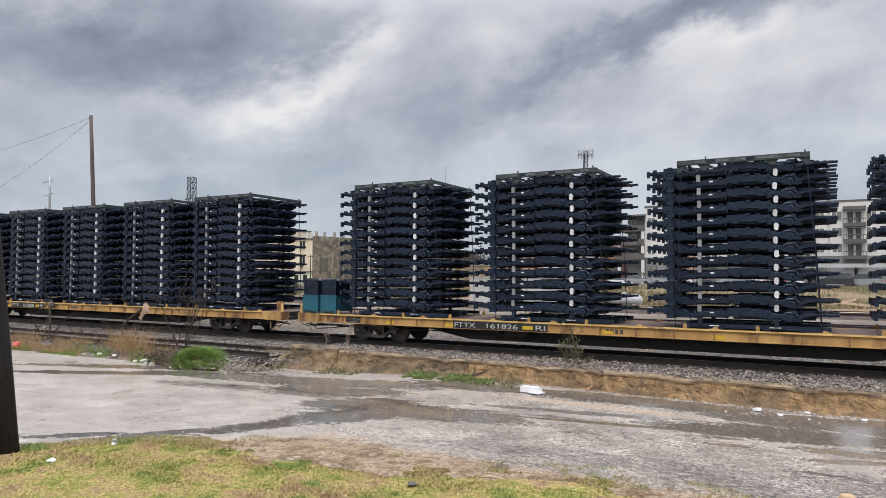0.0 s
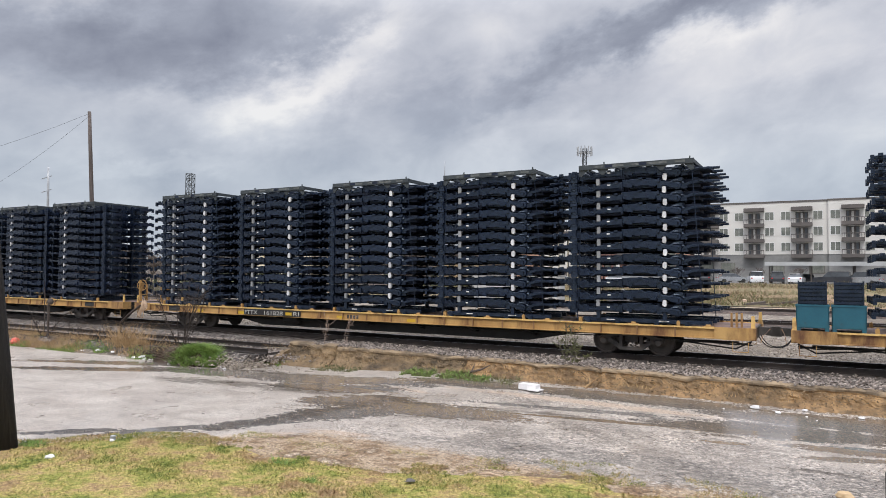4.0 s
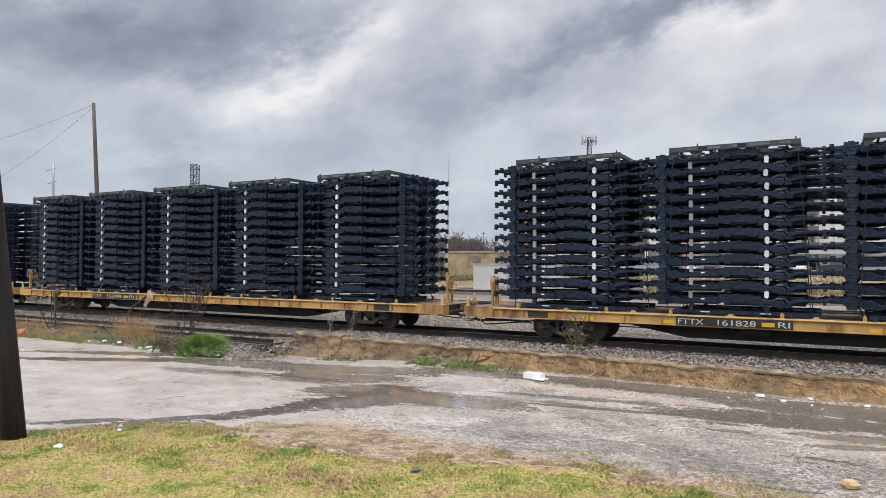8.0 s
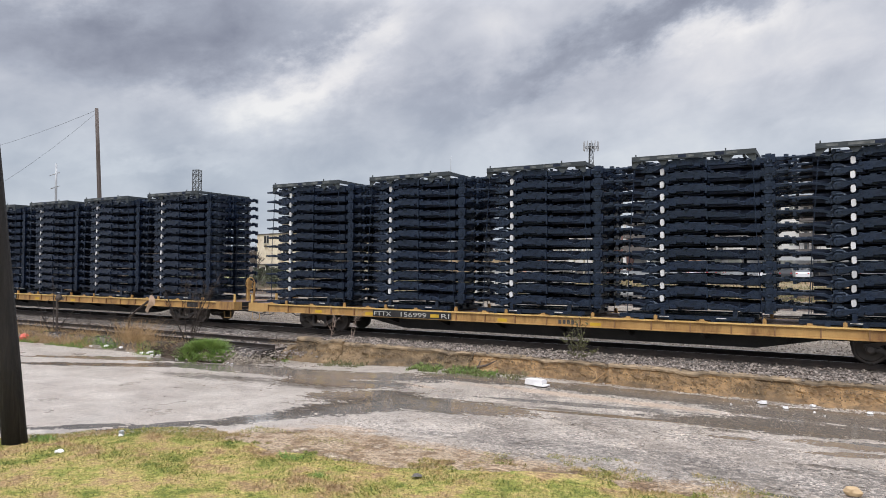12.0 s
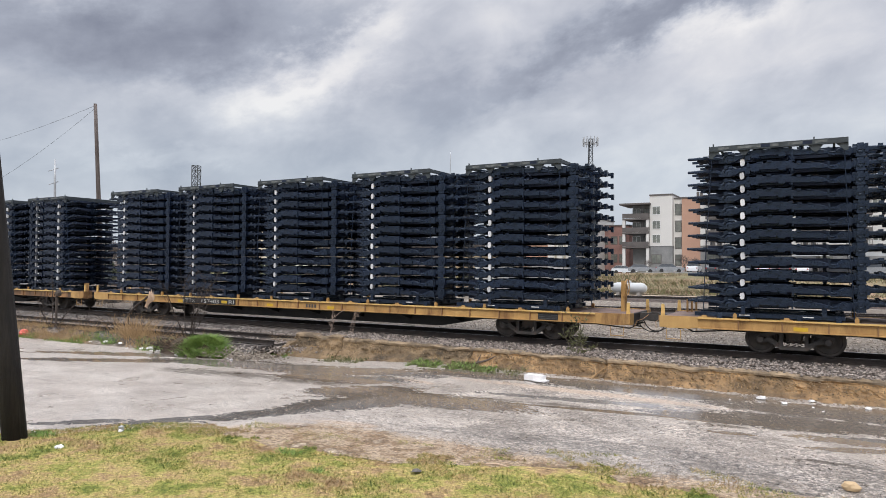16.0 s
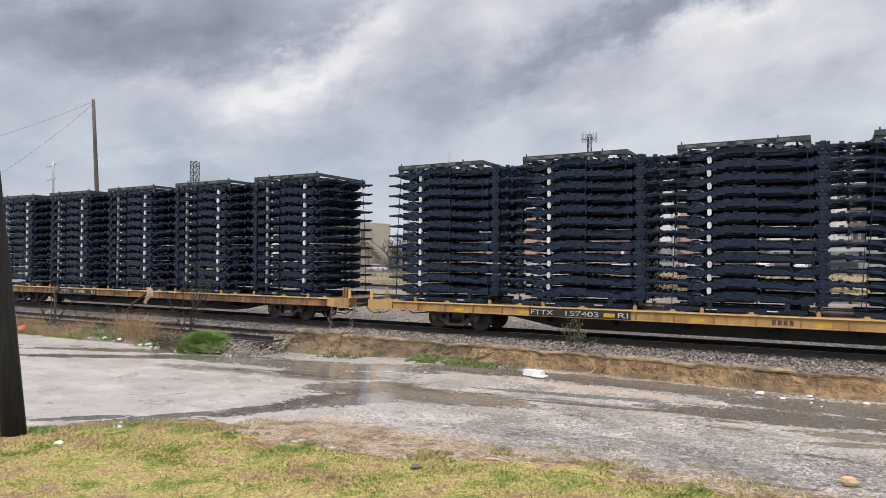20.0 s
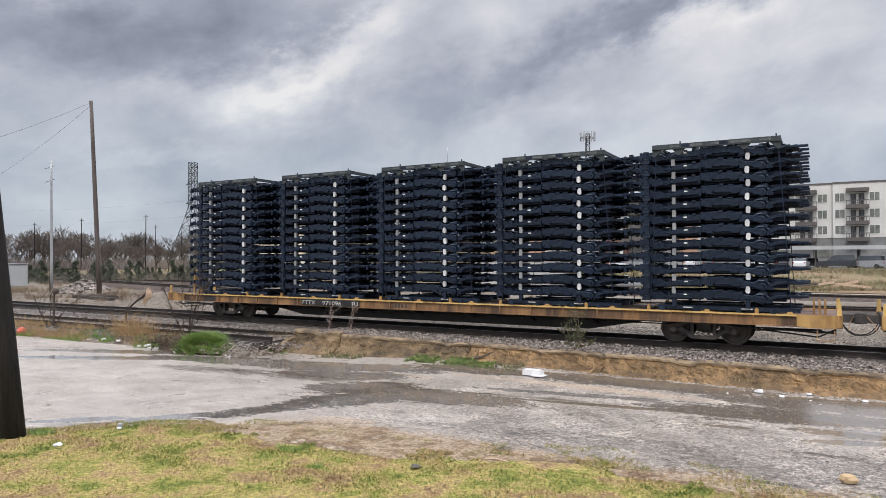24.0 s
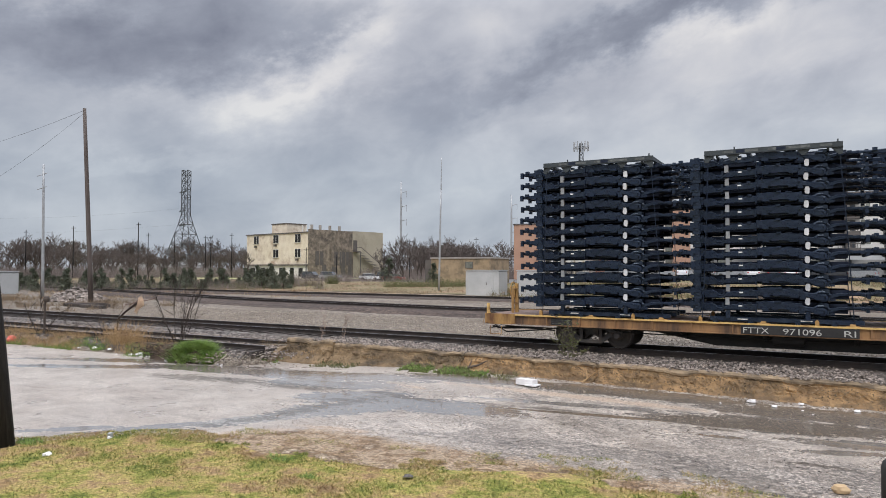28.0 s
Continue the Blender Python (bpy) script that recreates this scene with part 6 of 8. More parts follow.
plain_building("orange_building", "tall orange rendered building", -64.6, -57.6, 152, 166, 13.2, orange_panel)
wb = plain_building("white_building", "white building with tall narrow windows", -57.4, -46.2, 150, 166, 13.1, white_stucco, [(x, 6.4) for x in (-54.4, -52.1, -49.8, -47.6)], win=(0.9, 2.6))
for x in (-55.4, -53.2, -51.0, -48.7, -46.6):
    part("pilaster", Geo().box(x - 0.13, x + 0.13, 149.4, 150, UP - 1.6, 11.8), pale_stucco, wb)
part("cornice", Geo().box(-55.8, -46.2, 149.3, 150, 11.8, 12.3), dark_trim, wb)
for x in (-54.4, -52.1, -49.8, -47.6):
    window(wb, x, 150, 10.0, 0.9, 0.9, dark_trim, 1)
part("arcade", Geo().box(-55.6, -46.4, 149.85, 149.98, UP - 1.6, 3.6), dark_trim, wb)
plain_building("brick_building", "faded red brick building", -47.7, -40.4, 158, 170, 11.7, red_brick, [(x, z) for x in (-46.2, -44.0, -42.0) for z in (3.2, 7.4)])
plain_building("brown_brick_building", "distant brown brick building behind bare trees", -125, -108, 205, 220, 9.6, brown_brick, [(x, z) for x in (-122, -118, -114, -110) for z in (5, 8.8)], dark_trim)
tb = plain_building("low_brick_building", "low tan brick building with a flat roof", -60, -48.5, 104, 112, 4.3, tan_brick, [(-52.5, 2.7)], concrete_pale, (1.3, 1.0))
part("dark_door", Geo().box(-61.6, -60.0, 104.5, 110, UP - 1.6, 4.1), dark_trim, tb)
plain_building("white_shed", "long low white shed far off", -300, -240, 200, 214, 6.0, metal_white)
plain_building("white_shed", "small white shed behind bare trees", -104, -99, 150, 156, 4.6, metal_white)


def car(name, label, paint, x, y, turn, van=0.0):
    c = thing(name, label, "car", "parked cars", m=pose(x, y, land(x) + 0.03, 0, 0, turn))
    L, W, H = 4.6 + van * 0.3, 1.8, 1.45 + 0.35 * van
    low = [(-L / 2, 0.3), (L / 2, 0.3), (L / 2, 0.75), (L / 2 - 0.15, 0.85 + 0.1 * van), (L / 2 - 1.1, 0.95 + 0.12 * van), (-L / 2 + 0.1, 0.98 + 0.15 * van), (-L / 2, 0.75)]
    part("body", Geo().sweep([[(a, y0, b) for a, b in low] for y0 in (-W / 2, W / 2)]), paint, c)
    cab = [(-L / 2 + 0.25, 0.95), (L / 2 - 1.2, 0.95), (L / 2 - 1.95, H - 0.03), (L / 2 - 2.4, H), (-L / 2 + 0.9 - 0.5 * van, H - 0.02)]
    part("cabin", Geo().sweep([[(a, y0 * (1 if b < 1 else 0.82), b) for a, b in cab] for y0 in (-W / 2 + 0.04, W / 2 - 0.04)]), glass_dark, c, "dark car windows")
    roof = [(-L / 2 + 0.7 - 0.5 * van, H - 0.04), (L / 2 - 1.95, H - 0.04), (L / 2 - 2.3, H + 0.02), (-L / 2 + 1.0 - 0.5 * van, H + 0.02)]
    part("roof", Geo().sweep([[(a, y0, b) for a, b in roof] for y0 in (-W * 0.42, W * 0.42)]), paint, c)
    for u in (-L / 2 + 0.85, L / 2 - 0.9):
        for s in (-1, 1):
            part("wheel", Geo().turned([(s * (W / 2 - 0.2), 0.0), (s * (W / 2 - 0.2), 0.32), (s * (W / 2 + 0.01), 0.32), (s * (W / 2 + 0.01), 0.0)][::s], 14, "y", (u, 0, 0.32)), tyre_black, c)
    for s in (-1, 1):
        part("tail_light", Geo().box(-L / 2 - 0.02, -L / 2 + 0.05, s * 0.72 - 0.1, s * 0.72 + 0.1, 0.7, 0.88), lamp_red, c)
        part("headlight", Geo().box(L / 2 - 0.06, L / 2 + 0.015, s * 0.68 - 0.15, s * 0.68 + 0.15, 0.62, 0.76), white_paint, c)


paint_white = surface("paint_white", (0.68, 0.69, 0.7), (0.75, 0.76, 0.77), 1, 20, (0.15, 0.25), 0, 0, coat=0.5)
paint_dark = surface("paint_dark", (0.03, 0.033, 0.04), (0.05, 0.053, 0.06), 1, 20, (0.15, 0.25), 0, 0, coat=0.5)
paint_silver = surface("paint_silver", (0.35, 0.36, 0.37), (0.42, 0.43, 0.44), 1, 20, (0.2, 0.3), 0.4, 0, coat=0.5)
paint_red = surface("paint_red", (0.28, 0.06, 0.04), (0.34, 0.08, 0.055), 1, 20, (0.2, 0.3), 0, 0, coat=0.5)
for n, lab, p, x, y, t, v in (("suv", "white SUV in the parking lot", paint_white, -8.7, 110, 100, 1), ("suv", "dark SUV in the parking lot", paint_dark, -5.9, 111, 95, 1), ("sedan", "white sedan in the parking lot", paint_white, -3.3, 110.5, 85, 0),
                              ("pickup", "dark pickup in the parking lot", paint_dark, 1.2, 110, 170, 1), ("sedan", "dark sedan under the carport", paint_dark, -2.0, 118, 90, 0), ("suv", "grey SUV in the parking lot", paint_silver, 4.6, 110, 160, 1),
                              ("sedan", "silver sedan in the parking lot", paint_silver, -12.5, 116, 20, 0), ("sedan", "white sedan in the parking lot", paint_white, -14.5, 124, 90, 0), ("sedan", "dark sedan in the parking lot", paint_dark, -17.5, 124, 90, 0),
                              ("suv", "white SUV in the parking lot", paint_white, -20.5, 124, 90, 1), ("sedan", "silver sedan in the parking lot", paint_silver, -24, 121, 15, 0), ("sedan", "silver sedan in the parking lot", paint_silver, -28.5, 120, 10, 0),
                              ("sedan", "white sedan in the parking lot", paint_white, -33, 125, 20, 0), ("sedan", "silver sedan in the parking lot", paint_silver, -37, 121, 5, 0), ("suv", "white SUV in the parking lot", paint_white, -43, 126, 15, 1), ("sedan", "dark sedan in the parking lot", paint_dark, -47, 128, 20, 0),
                              ("pickup", "silver pickup by the old building", paint_silver, -93.5, 118, 10, 1), ("sedan", "white sedan by the old building", paint_white, -82.5, 117.5, 15, 0), ("suv", "dark SUV by the old building", paint_dark, -99.5, 119, 0, 1), ("sedan", "dull red sedan by the old building", paint_red, -74.5, 114, 5, 0), ("suv", "dark SUV behind a white sedan", paint_dark, -80.5, 121, 10, 1)):
    car(n, lab, p, x, y, t, v)


def carport():
    c = thing("carport", "long white flat carport roof on posts", "carport")
    part("roof", Geo().box(-7.5, 14, 112, 120, 4.25, 4.5), metal_white, c)
    part("fascia", Geo().box(-7.6, 14.1, 111.9, 112, 4.0, 4.55), metal_white, c)
    for x in (-7, -1.5, 4, 9.5, 13.5):
        for y in (113, 119):
            part("post", Geo().box(x - 0.1, x + 0.1, y - 0.1, y + 0.1, UP - 0.1, 4.25), dark_trim, c)


carport()


def equipment_box(x0, x1, y, h, label):
    b = thing("equipment_shelter", label, "shelter", "white shelters by the tracks")
    w = x1 - x0
    g = Geo().sweep([[(x0, yy, -0.25), (x1, yy, -0.25), (x1, yy, h - 0.15), (x1 - 0.15, yy, h), (x0 + 0.15, yy, h), (x0, yy, h - 0.15)] for yy in (y, y + 2.2)])
    part("body", g, metal_white, b)
    part("roof", Geo().box(x0 - 0.06, x1 + 0.06, y - 0.08, y + 2.28, h, h + 0.07), metal_white, b)
    part("door", Geo().box(x0 + w * 0.6, x0 + w * 0.6 + 0.9, y - 0.03, y, -0.1, h - 0.35), metal_white, b)
    part("door_handle", Geo().box(x0 + w * 0.6 + 0.1, x0 + w * 0.6 + 0.16, y - 0.07, y - 0.03, 0.9, 1.15), dark_trim, b)
    part("plinth", Geo().box(x0 - 0.1, x1 + 0.1, y - 0.1, y + 2.3, -0.35, -0.2), concrete_pale, b)


equipment_box(-32.5, -28.7, 63.6, 2.38, "pale grey metal equipment shelter beside the far track")
equipment_box(-26.8, -22.8, 63.8, 2.38, "pale grey metal equipment shelter with rounded roof edges")
equipment_box(-79.6, -73.6, 38.6, 2.1, "white metal equipment shelter in dry grass")


def propane_tank():
    t = thing("gas_tank", "white horizontal gas tank with a domed cap", "tank", m=pose(-15.55, 60.6, -0.25))
    prof = [(-1.6, 0.0), (-1.55, 0.2), (-1.35, 0.42), (-1.05, 0.5), (1.05, 0.5), (1.35, 0.42), (1.55, 0.2), (1.6, 0.0)]
    part("vessel", Geo().turned(prof, 16, "x", (0, 0, 0.75)), metal_white, t, smooth=True)
    part("dome", Geo().turned([(1.2, 0.0), (1.2, 0.22), (1.4, 0.2), (1.45, 0.0)], 10, "z"), metal_white, t)
    for x in (-0.9, 0.9):
        part("saddle", Geo().box(x - 0.15, x + 0.15, -0.4, 0.4, 0, 0.4), concrete_pale, t)


propane_tank()


def lattice_tower(name, label, x, y, h, w0, w1, bays, mat, waist=None, thick=0.12):
    t = thing(name, label, "tower", m=pose(x, y, land(x) - 0.1, 0, 0, 20))
    lev = [h * (1 - (1 - i / bays) ** 1.25) for i in range(bays + 1)]
    wid = [w1 + (w0 - w1) * max(0.0, 1 - z / (waist or h)) for z in lev]
    for sx in (-1, 1):
        for sy in (-1, 1):
            part("leg", Geo().tube([(sx * w / 2, sy * w / 2, z) for z, w in zip(lev, wid)], thick, 4), mat, t)
    for i in range(bays):
        a, b, z0, z1 = wid[i] / 2, wid[i + 1] / 2, lev[i], lev[i + 1]
        side = [Geo().tube(q, thick * 0.6, 3).mesh("brace", mat) for q in ([(-a, -a, z0), (b, -b, z1)], [(a, -a, z0), (-b, -b, z1)], [(-b, -b, z1), (b, -b, z1)])]
        for k in range(4):
            for me in side:
                part("brace", me, mat, t, m=pose(0, 0, 0, 0, 0, 90 * k))
    return t


steel_dark = surface("steel_dark", (0.06, 0.064, 0.068), (0.10, 0.105, 0.11), 1, 10, (0.5, 0.7), 0.3, 0.0)
py = lattice_tower("pylon", "dark steel lattice power pylon", -175.7, 148.5, 33.6, 11.5, 2.0, 12, steel_dark, 19.0, 0.13)
for z in (16.5, 21.0, 27.0):
    part("crossarm", Geo().tube([(-2.3, 0, z - 0.5), (0, 0, z)], 0.16, 4).tube([(-2.3, 0, z - 0.5), (-0.8, 0, z + 0.9)], 0.1, 3), steel_dark, py)
mast = lattice_tower("cell_mast", "slender lattice cell mast with antennas", -54.0, 171.7, 35.4, 2.5, 0.9, 18, steel_dark, 35.4, 0.075)
part("feed_line", Geo().tube([(-1.1, -0.9, 2.0), (-0.35, -0.3, 34.5)], [0.24, 0.2], 6), steel_dark, mast, "bundle of dark cables up one leg")
for z, n, r in ((34.3, 12, 1.9), (23.2, 9, 1.7)):
    part("platform", Geo().tube([(r * math.cos(a), r * math.sin(a), z) for a in np.linspace(0, 6.283, 13)], 0.08, 4), steel_dark, mast)
    for k in range(n):
        a = 6.283 * k / n
        part("antenna", Geo().box(r * math.cos(a) - 0.12, r * math.cos(a) + 0.12, r * math.sin(a) - 0.12, r * math.sin(a) + 0.12, z - 0.8, z + 1.5).tube([(0, 0, z), (r * math.cos(a), r * math.sin(a), z)], 0.05, 3), galv, mast)


def pole(name, label, base, top, r0, r1, mat, category="pole", group=""):
    p = thing(name, label, category, group, m=pose(*base))
    b, t = Vector(base), Vector(top)
    part("shaft", Geo().tube([tuple((t - b) * (k / 5) + Vector((0, 0, -0.1 if k == 0 else 0))) for k in range(6)], [r0 + (r1 - r0) * k / 5 for k in range(6)], 12), mat, p, smooth=True)
    return p


leaning = pole("utility_pole", "leaning weathered brown wooden pole without crossarm", (-51.1, 34.0, -0.35), (-51.5, 33.4, 15.35), 0.2, 0.13, pole_brown)
part("insulator", Geo().box(-0.5, -0.3, -0.62, -0.5, 15.2, 15.5), galv, leaning)
lamp = pole("street_pole", "slim grey metal pole with small cross bars", (-64.5, 38.0, -0.35), (-64.6, 37.9, 12.4), 0.14, 0.09, galv)
part("cross_bar", Geo().tube([(-1.3, 0, 11.7), (0.3, 0, 11.9)], 0.04, 5), galv, lamp)
part("cross_bar", Geo().tube([(-1.2, 0, 10.4), (0.3, 0, 10.6)], 0.04, 5), galv, lamp)
pole("antenna_pole", "tall thin grey antenna pole in the grass", (-40.9, 72.8, -0.35), (-40.7, 72.9, 12.3), 0.13, 0.09, galv)
pole("antenna_whip", "thin upper antenna rod", (-40.7, 72.9, 12.2), (-40.65, 72.9, 16.4), 0.06, 0.03, galv)
for az, top, dist, n in ((-32.55, 34.6, 250, 3), (-23.23, 30.9, 260, 3)):
    x, y = dist * math.sin(radians(az)), dist * math.cos(radians(az))
    p = pole("transmission_pole", "tall grey steel transmission pole with three arms", (x, y, land(x) - 0.2), (x, y, top), 0.5, 0.28, galv)
    for k in range(n):
        z = top - land(x) - 3.5 - 5.2 * k
        part("arm", Geo().tube([(0, 0, z - 0.4), (2.2, 0.3, z + 0.1)], 0.12, 4).tube([(2.2, 0.3, z + 0.1), (2.2, 0.3, z - 2.2)], 0.08, 4), galv, p)
for az, el, dist in ((-60.6, 0.047, 190), (-57.6, 0.054, 180), (-53.2, 0.061, 165), (-52.5, 0.047, 185), (-50.6, 0.045, 200), (-48.3, 0.045, 200), (-47.9, 0.045, 205), (-46.3, 0.049, 180), (-31.8, 0.043, 150), (-26.2, 0.046, 190), (-37.9, 0.02, 140), (-40.4, 0.030, 150)):
    x, y = dist * math.sin(radians(az)), dist * math.cos(radians(az))
    p = pole("utility_pole", "dark wooden utility pole among bare trees", (x, y, land(x) - 0.1), (x, y, 2.556 + el * dist), 0.12, 0.08, pole_wood, group="distant utility poles")
    part("crossarm", Geo().box(-0.75, 0.75, -0.05, 0.05, 2.556 + el * dist - land(x) - 0.45, 2.556 + el * dist - land(x) - 0.34), pole_wood, p)


def cable(a, b, sag, label="thin dark overhead power wire"):
    pts = []
    for k in range(13):
        u = k / 12
        q = Vector(a).lerp(Vector(b), u)
        q.z -= sag * 4 * u * (1 - u)
        pts.append(q)
    solid("overhead_wire", Geo().tube(pts, 0.012, 4), steel_dark, label, "wire", "overhead wires")


cable((-51.5, 33.4, 15.2), (-110, 38, 15.6), 1.6)
cable((-51.5, 33.4, 15.0), (-76, 36, 9.3), 0.5, "thin guy wire running down from the pole")
cable((-177.5, 148.5, 16.5), (-330, 140, 18.0), 2.0)
cable((-177.5, 148.5, 21.5), (-330, 140, 24.0), 2.0)


# ---- trees ----
def bare_tree_meshes(seed, h):
    rnd = random.Random(seed)
    trunk, crown = Geo(), Geo()

    def grow(p, d, length, r, depth):
        q = p + d * length
        mid = p + d * (length * 0.5) + Vector((rnd.uniform(-1, 1), rnd.uniform(-1, 1), 0)) * length * 0.06
        if depth < 3:
            (trunk if depth < 2 else crown).tube([p, mid, q], [r, r * 0.85, r * 0.68], 5 if depth < 2 else 3, caps=False)
        else:
            crown.tube([p, q], [r, r * 0.6], 3, caps=False)
        if depth >= 6:
            return
        for _ in range(rnd.choice((2, 3, 3)) if 0 < depth < 4 else 2 if depth else 5):
            e = (d + Vector((rnd.gauss(0, 0.5), rnd.gauss(0, 0.5), rnd.uniform(-0.05, 0.45)))).normalized()
            grow(p.lerp(q, rnd.uniform(0.5, 1.0)), e, length * rnd.uniform(0.6, 0.84), max(r * 0.55, 0.024), depth + 1)
    grow(Vector((0, 0, -0.2)), Vector((rnd.uniform(-0.05, 0.05), rnd.uniform(-0.05, 0.05), 1)).normalized(), h * 0.22, h * 0.0145, 0)
    return trunk.mesh("trunk", bark), crown.mesh("crown", twig)


BARE = [bare_tree_meshes(20 + k, 9.0 + k) for k in range(5)]


def bare_tree(x, y, z, size, k, turn, label="bare winter tree with fine grey-brown twigs"):
    t = thing("bare_tree", label, "tree", "bare trees", m=Matrix.LocRotScale((x, y, z), Euler((0, 0, radians(turn))), (size, size, size)))
    part("trunk", BARE[k % 5][0], bark, t)
    part("crown", BARE[k % 5][1], twig, t)


def cedar_meshes(seed):
    rnd = np.random.RandomState(seed)
    crown, trunk = Geo(), Geo().tube([(0, 0, -0.2), (0.05, 0, 1.0), (0, 0.05, 2.2)], [0.1, 0.08, 0.03], 6)
    lobes = []
    for z in (0.2, 0.45, 0.7, 1.0, 1.3, 1.65, 2.0, 2.4, 2.75):
        k = 1.0 - z / 3.1
        lobes.append((rnd.uniform(-0.75, 0.75) * k, rnd.uniform(-0.75, 0.75) * k, z, 0.16 + 0.55 * k * rnd.uniform(0.7, 1.2)))
    for _ in range(2000):
        a = lobes[rnd.randint(9)]
        d = rnd.normal(size=3)
        d /= np.linalg.norm(d)
        p = np.array(a[:3]) + d * a[3] * np.array((0.8, 0.8, 1.25)) * rnd.uniform(0.4, 1.1)
        s = rnd.uniform(0.03, 0.085)
        n = len(crown.v)
        q = rnd.normal(size=(3, 3)) * s
        crown.v += [tuple(p + q[0]), tuple(p + q[1]), tuple(p + q[2])]
        crown.f.append((n, n + 1, n + 2))
        crown.m.append(0)
    return trunk.mesh("trunk", bark), crown.mesh("crown", cedar)


CEDAR = [cedar_meshes(40 + k) for k in range(3)]


def shrub(x, y, z, size, k, turn):
    t = thing("evergreen_shrub", "dark green evergreen shrub with ragged outline", "shrub", "evergreen shrubs", m=Matrix.LocRotScale((x, y, z), Euler((0, 0, radians(turn))), (size * 1.5, size * 1.5, size)))
    part("trunk", CEDAR[k % 3][0], bark, t)
    part("crown", CEDAR[k % 3][1], cedar, t)


def woods():
    rnd = random.Random(8)
    for k in range(120):
        az = rnd.uniform(-66, -40.5)
        d = rnd.uniform(190, 260)
        bare_tree(d * math.sin(radians(az)), d * math.cos(radians(az)), land(d * math.sin(radians(az))) - 0.2, rnd.choice((0.85, 1.0, 1.15, 1.3, 1.6)) * rnd.uniform(0.92, 1.1) * d / 195, k, rnd.uniform(0, 360))
    for k in range(44):
        az = rnd.uniform(-36, -21.5)
        d = rnd.uniform(170, 240)
        bare_tree(d * math.sin(radians(az)), d * math.cos(radians(az)), land(d * math.sin(radians(az))) - 0.2, rnd.choice((0.9, 1.1, 1.25, 1.55)) * rnd.uniform(0.95, 1.1) * d / 190, k, rnd.uniform(0, 360))
    for az, d, s in ((-30.9, 150, 1.6), (-31.2, 155, 1.5), (-42.5, 185, 1.2), (-33.4, 165, 1.0), (-32.4, 142, 1.5), (-29.6, 148, 1.4), (-28.9, 155, 1.55), (-28.0, 145, 1.4), (-27.3, 150, 1.5), (-26.4, 142, 1.35), (-25.6, 150, 1.5), (-34.2, 150, 1.35), (-52.5, 150, 1.15), (-53.4, 152, 1.0), (-51.6, 155, 1.1), (-56.2, 165, 1.2), (-49.3, 160, 1.05), (-41.6, 205, 1.75), (-41.0, 208, 1.7), (-33.0, 145, 1.2), (-30.4, 140, 1.4), (-27.0, 140, 1.2), (-59.0, 170, 1.15), (-47.2, 165, 1.2), (-45.0, 168, 1.1), (-10.1, 132, 0.55), (-9.4, 133, 0.45), (-5.8, 131, 0.5), (-4.1, 130, 0.55), (-12.9, 134, 0.4), (-1.5, 131, 0.5)):
        bare_tree(d * math.sin(radians(az)), d * math.cos(radians(az)), land(d * math.sin(radians(az))) - 0.2, s, int(d), d * 7)
    for k in range(110):
        az = rnd.uniform(-66, -41)
        d = rnd.uniform(92, 118)
        shrub(d * math.sin(radians(az)), d * math.cos(radians(az)), ground_far(d * math.cos(radians(az)), d * math.sin(radians(az))) - 0.1, rnd.choice((0.4, 0.5, 0.6, 0.75, 0.95)), k, rnd.uniform(0, 360))
    for az, d, s in ((-33.5, 135, 1.6), (-44.3, 118, 1.05), (-43.2, 116, 1.15), (-42.2, 114, 0.9), (-41.6, 112, 0.8), (-45.2, 116, 0.9), (-29.0, 140, 1.2), (-29.8, 112, 1.2)):
        shrub(d * math.sin(radians(az)), d * math.cos(radians(az)), land(d * math.sin(radians(az))) - 0.1, s, int(d), d)


woods()


def far_brush(az0, az1, d0, d1):
    def at(r):
        az, d = radians(r.uniform(az0, az1)), r.uniform(d0, d1)
        x = d * math.sin(az)
        return x, d * math.cos(az), land(x) - 0.2
    return at


def near_brush(az0, az1, d0, d1):
    def at(r):
        az, d = radians(r.uniform(az0, az1)), r.uniform(d0, d1)
        x, y = d * math.sin(az), d * math.cos(az)
        return (x, y, ground_far(y, x) - 0.1) if noise.noise((x * 0.15, y * 0.15, 17)) > -0.1 else None
    return at


for k, (mat, n) in enumerate(((weed_olive, 9000), (weed_brown, 7000), (weed_straw, 500))):
    blades("field_weeds", "rank olive and brown weeds beside the parking lot", n, near_brush(-25, 5, 67, 100), (0.25, 0.95), mat, 101 + k, 0.028, 0.9)
haze_twig = surface("haze_twig", (0.16, 0.13, 0.12), (0.27, 0.225, 0.205), 0.1, 3, (0.8, 0.95), 0, 0.0, island=0.35)
blades("far_woods", "hazy grey-brown thicket below the distant bare trees", 20000, far_brush(-67, -40, 178, 235), (0.8, 4.0), haze_twig, 91, 0.045, 0.9)
blades("far_woods", "hazy grey-brown thicket below the distant bare trees", 7000, far_brush(-36, -21, 165, 200), (1.0, 4.5), haze_twig, 92, 0.045, 0.9)
blades("brush", "low brown winter brush beyond the tracks", 9000, near_brush(-66, -39, 92, 122), (0.4, 1.5), haze_twig, 93, 0.025, 0.9)
blades("brush", "low green and straw brush beyond the tracks", 6000, near_brush(-66, -39, 92, 118), (0.3, 1.1), weed_olive, 94, 0.025, 0.9)
blades("brush", "low olive brush by the low building", 3500, near_brush(-36, -24, 97, 103), (0.4, 1.6), weed_olive, 96, 0.02, 0.9)
blades("brush", "brown thicket around the old building", 4000, near_brush(-45, -29, 124, 140), (0.6, 2.2), haze_twig, 95, 0.025, 0.9)
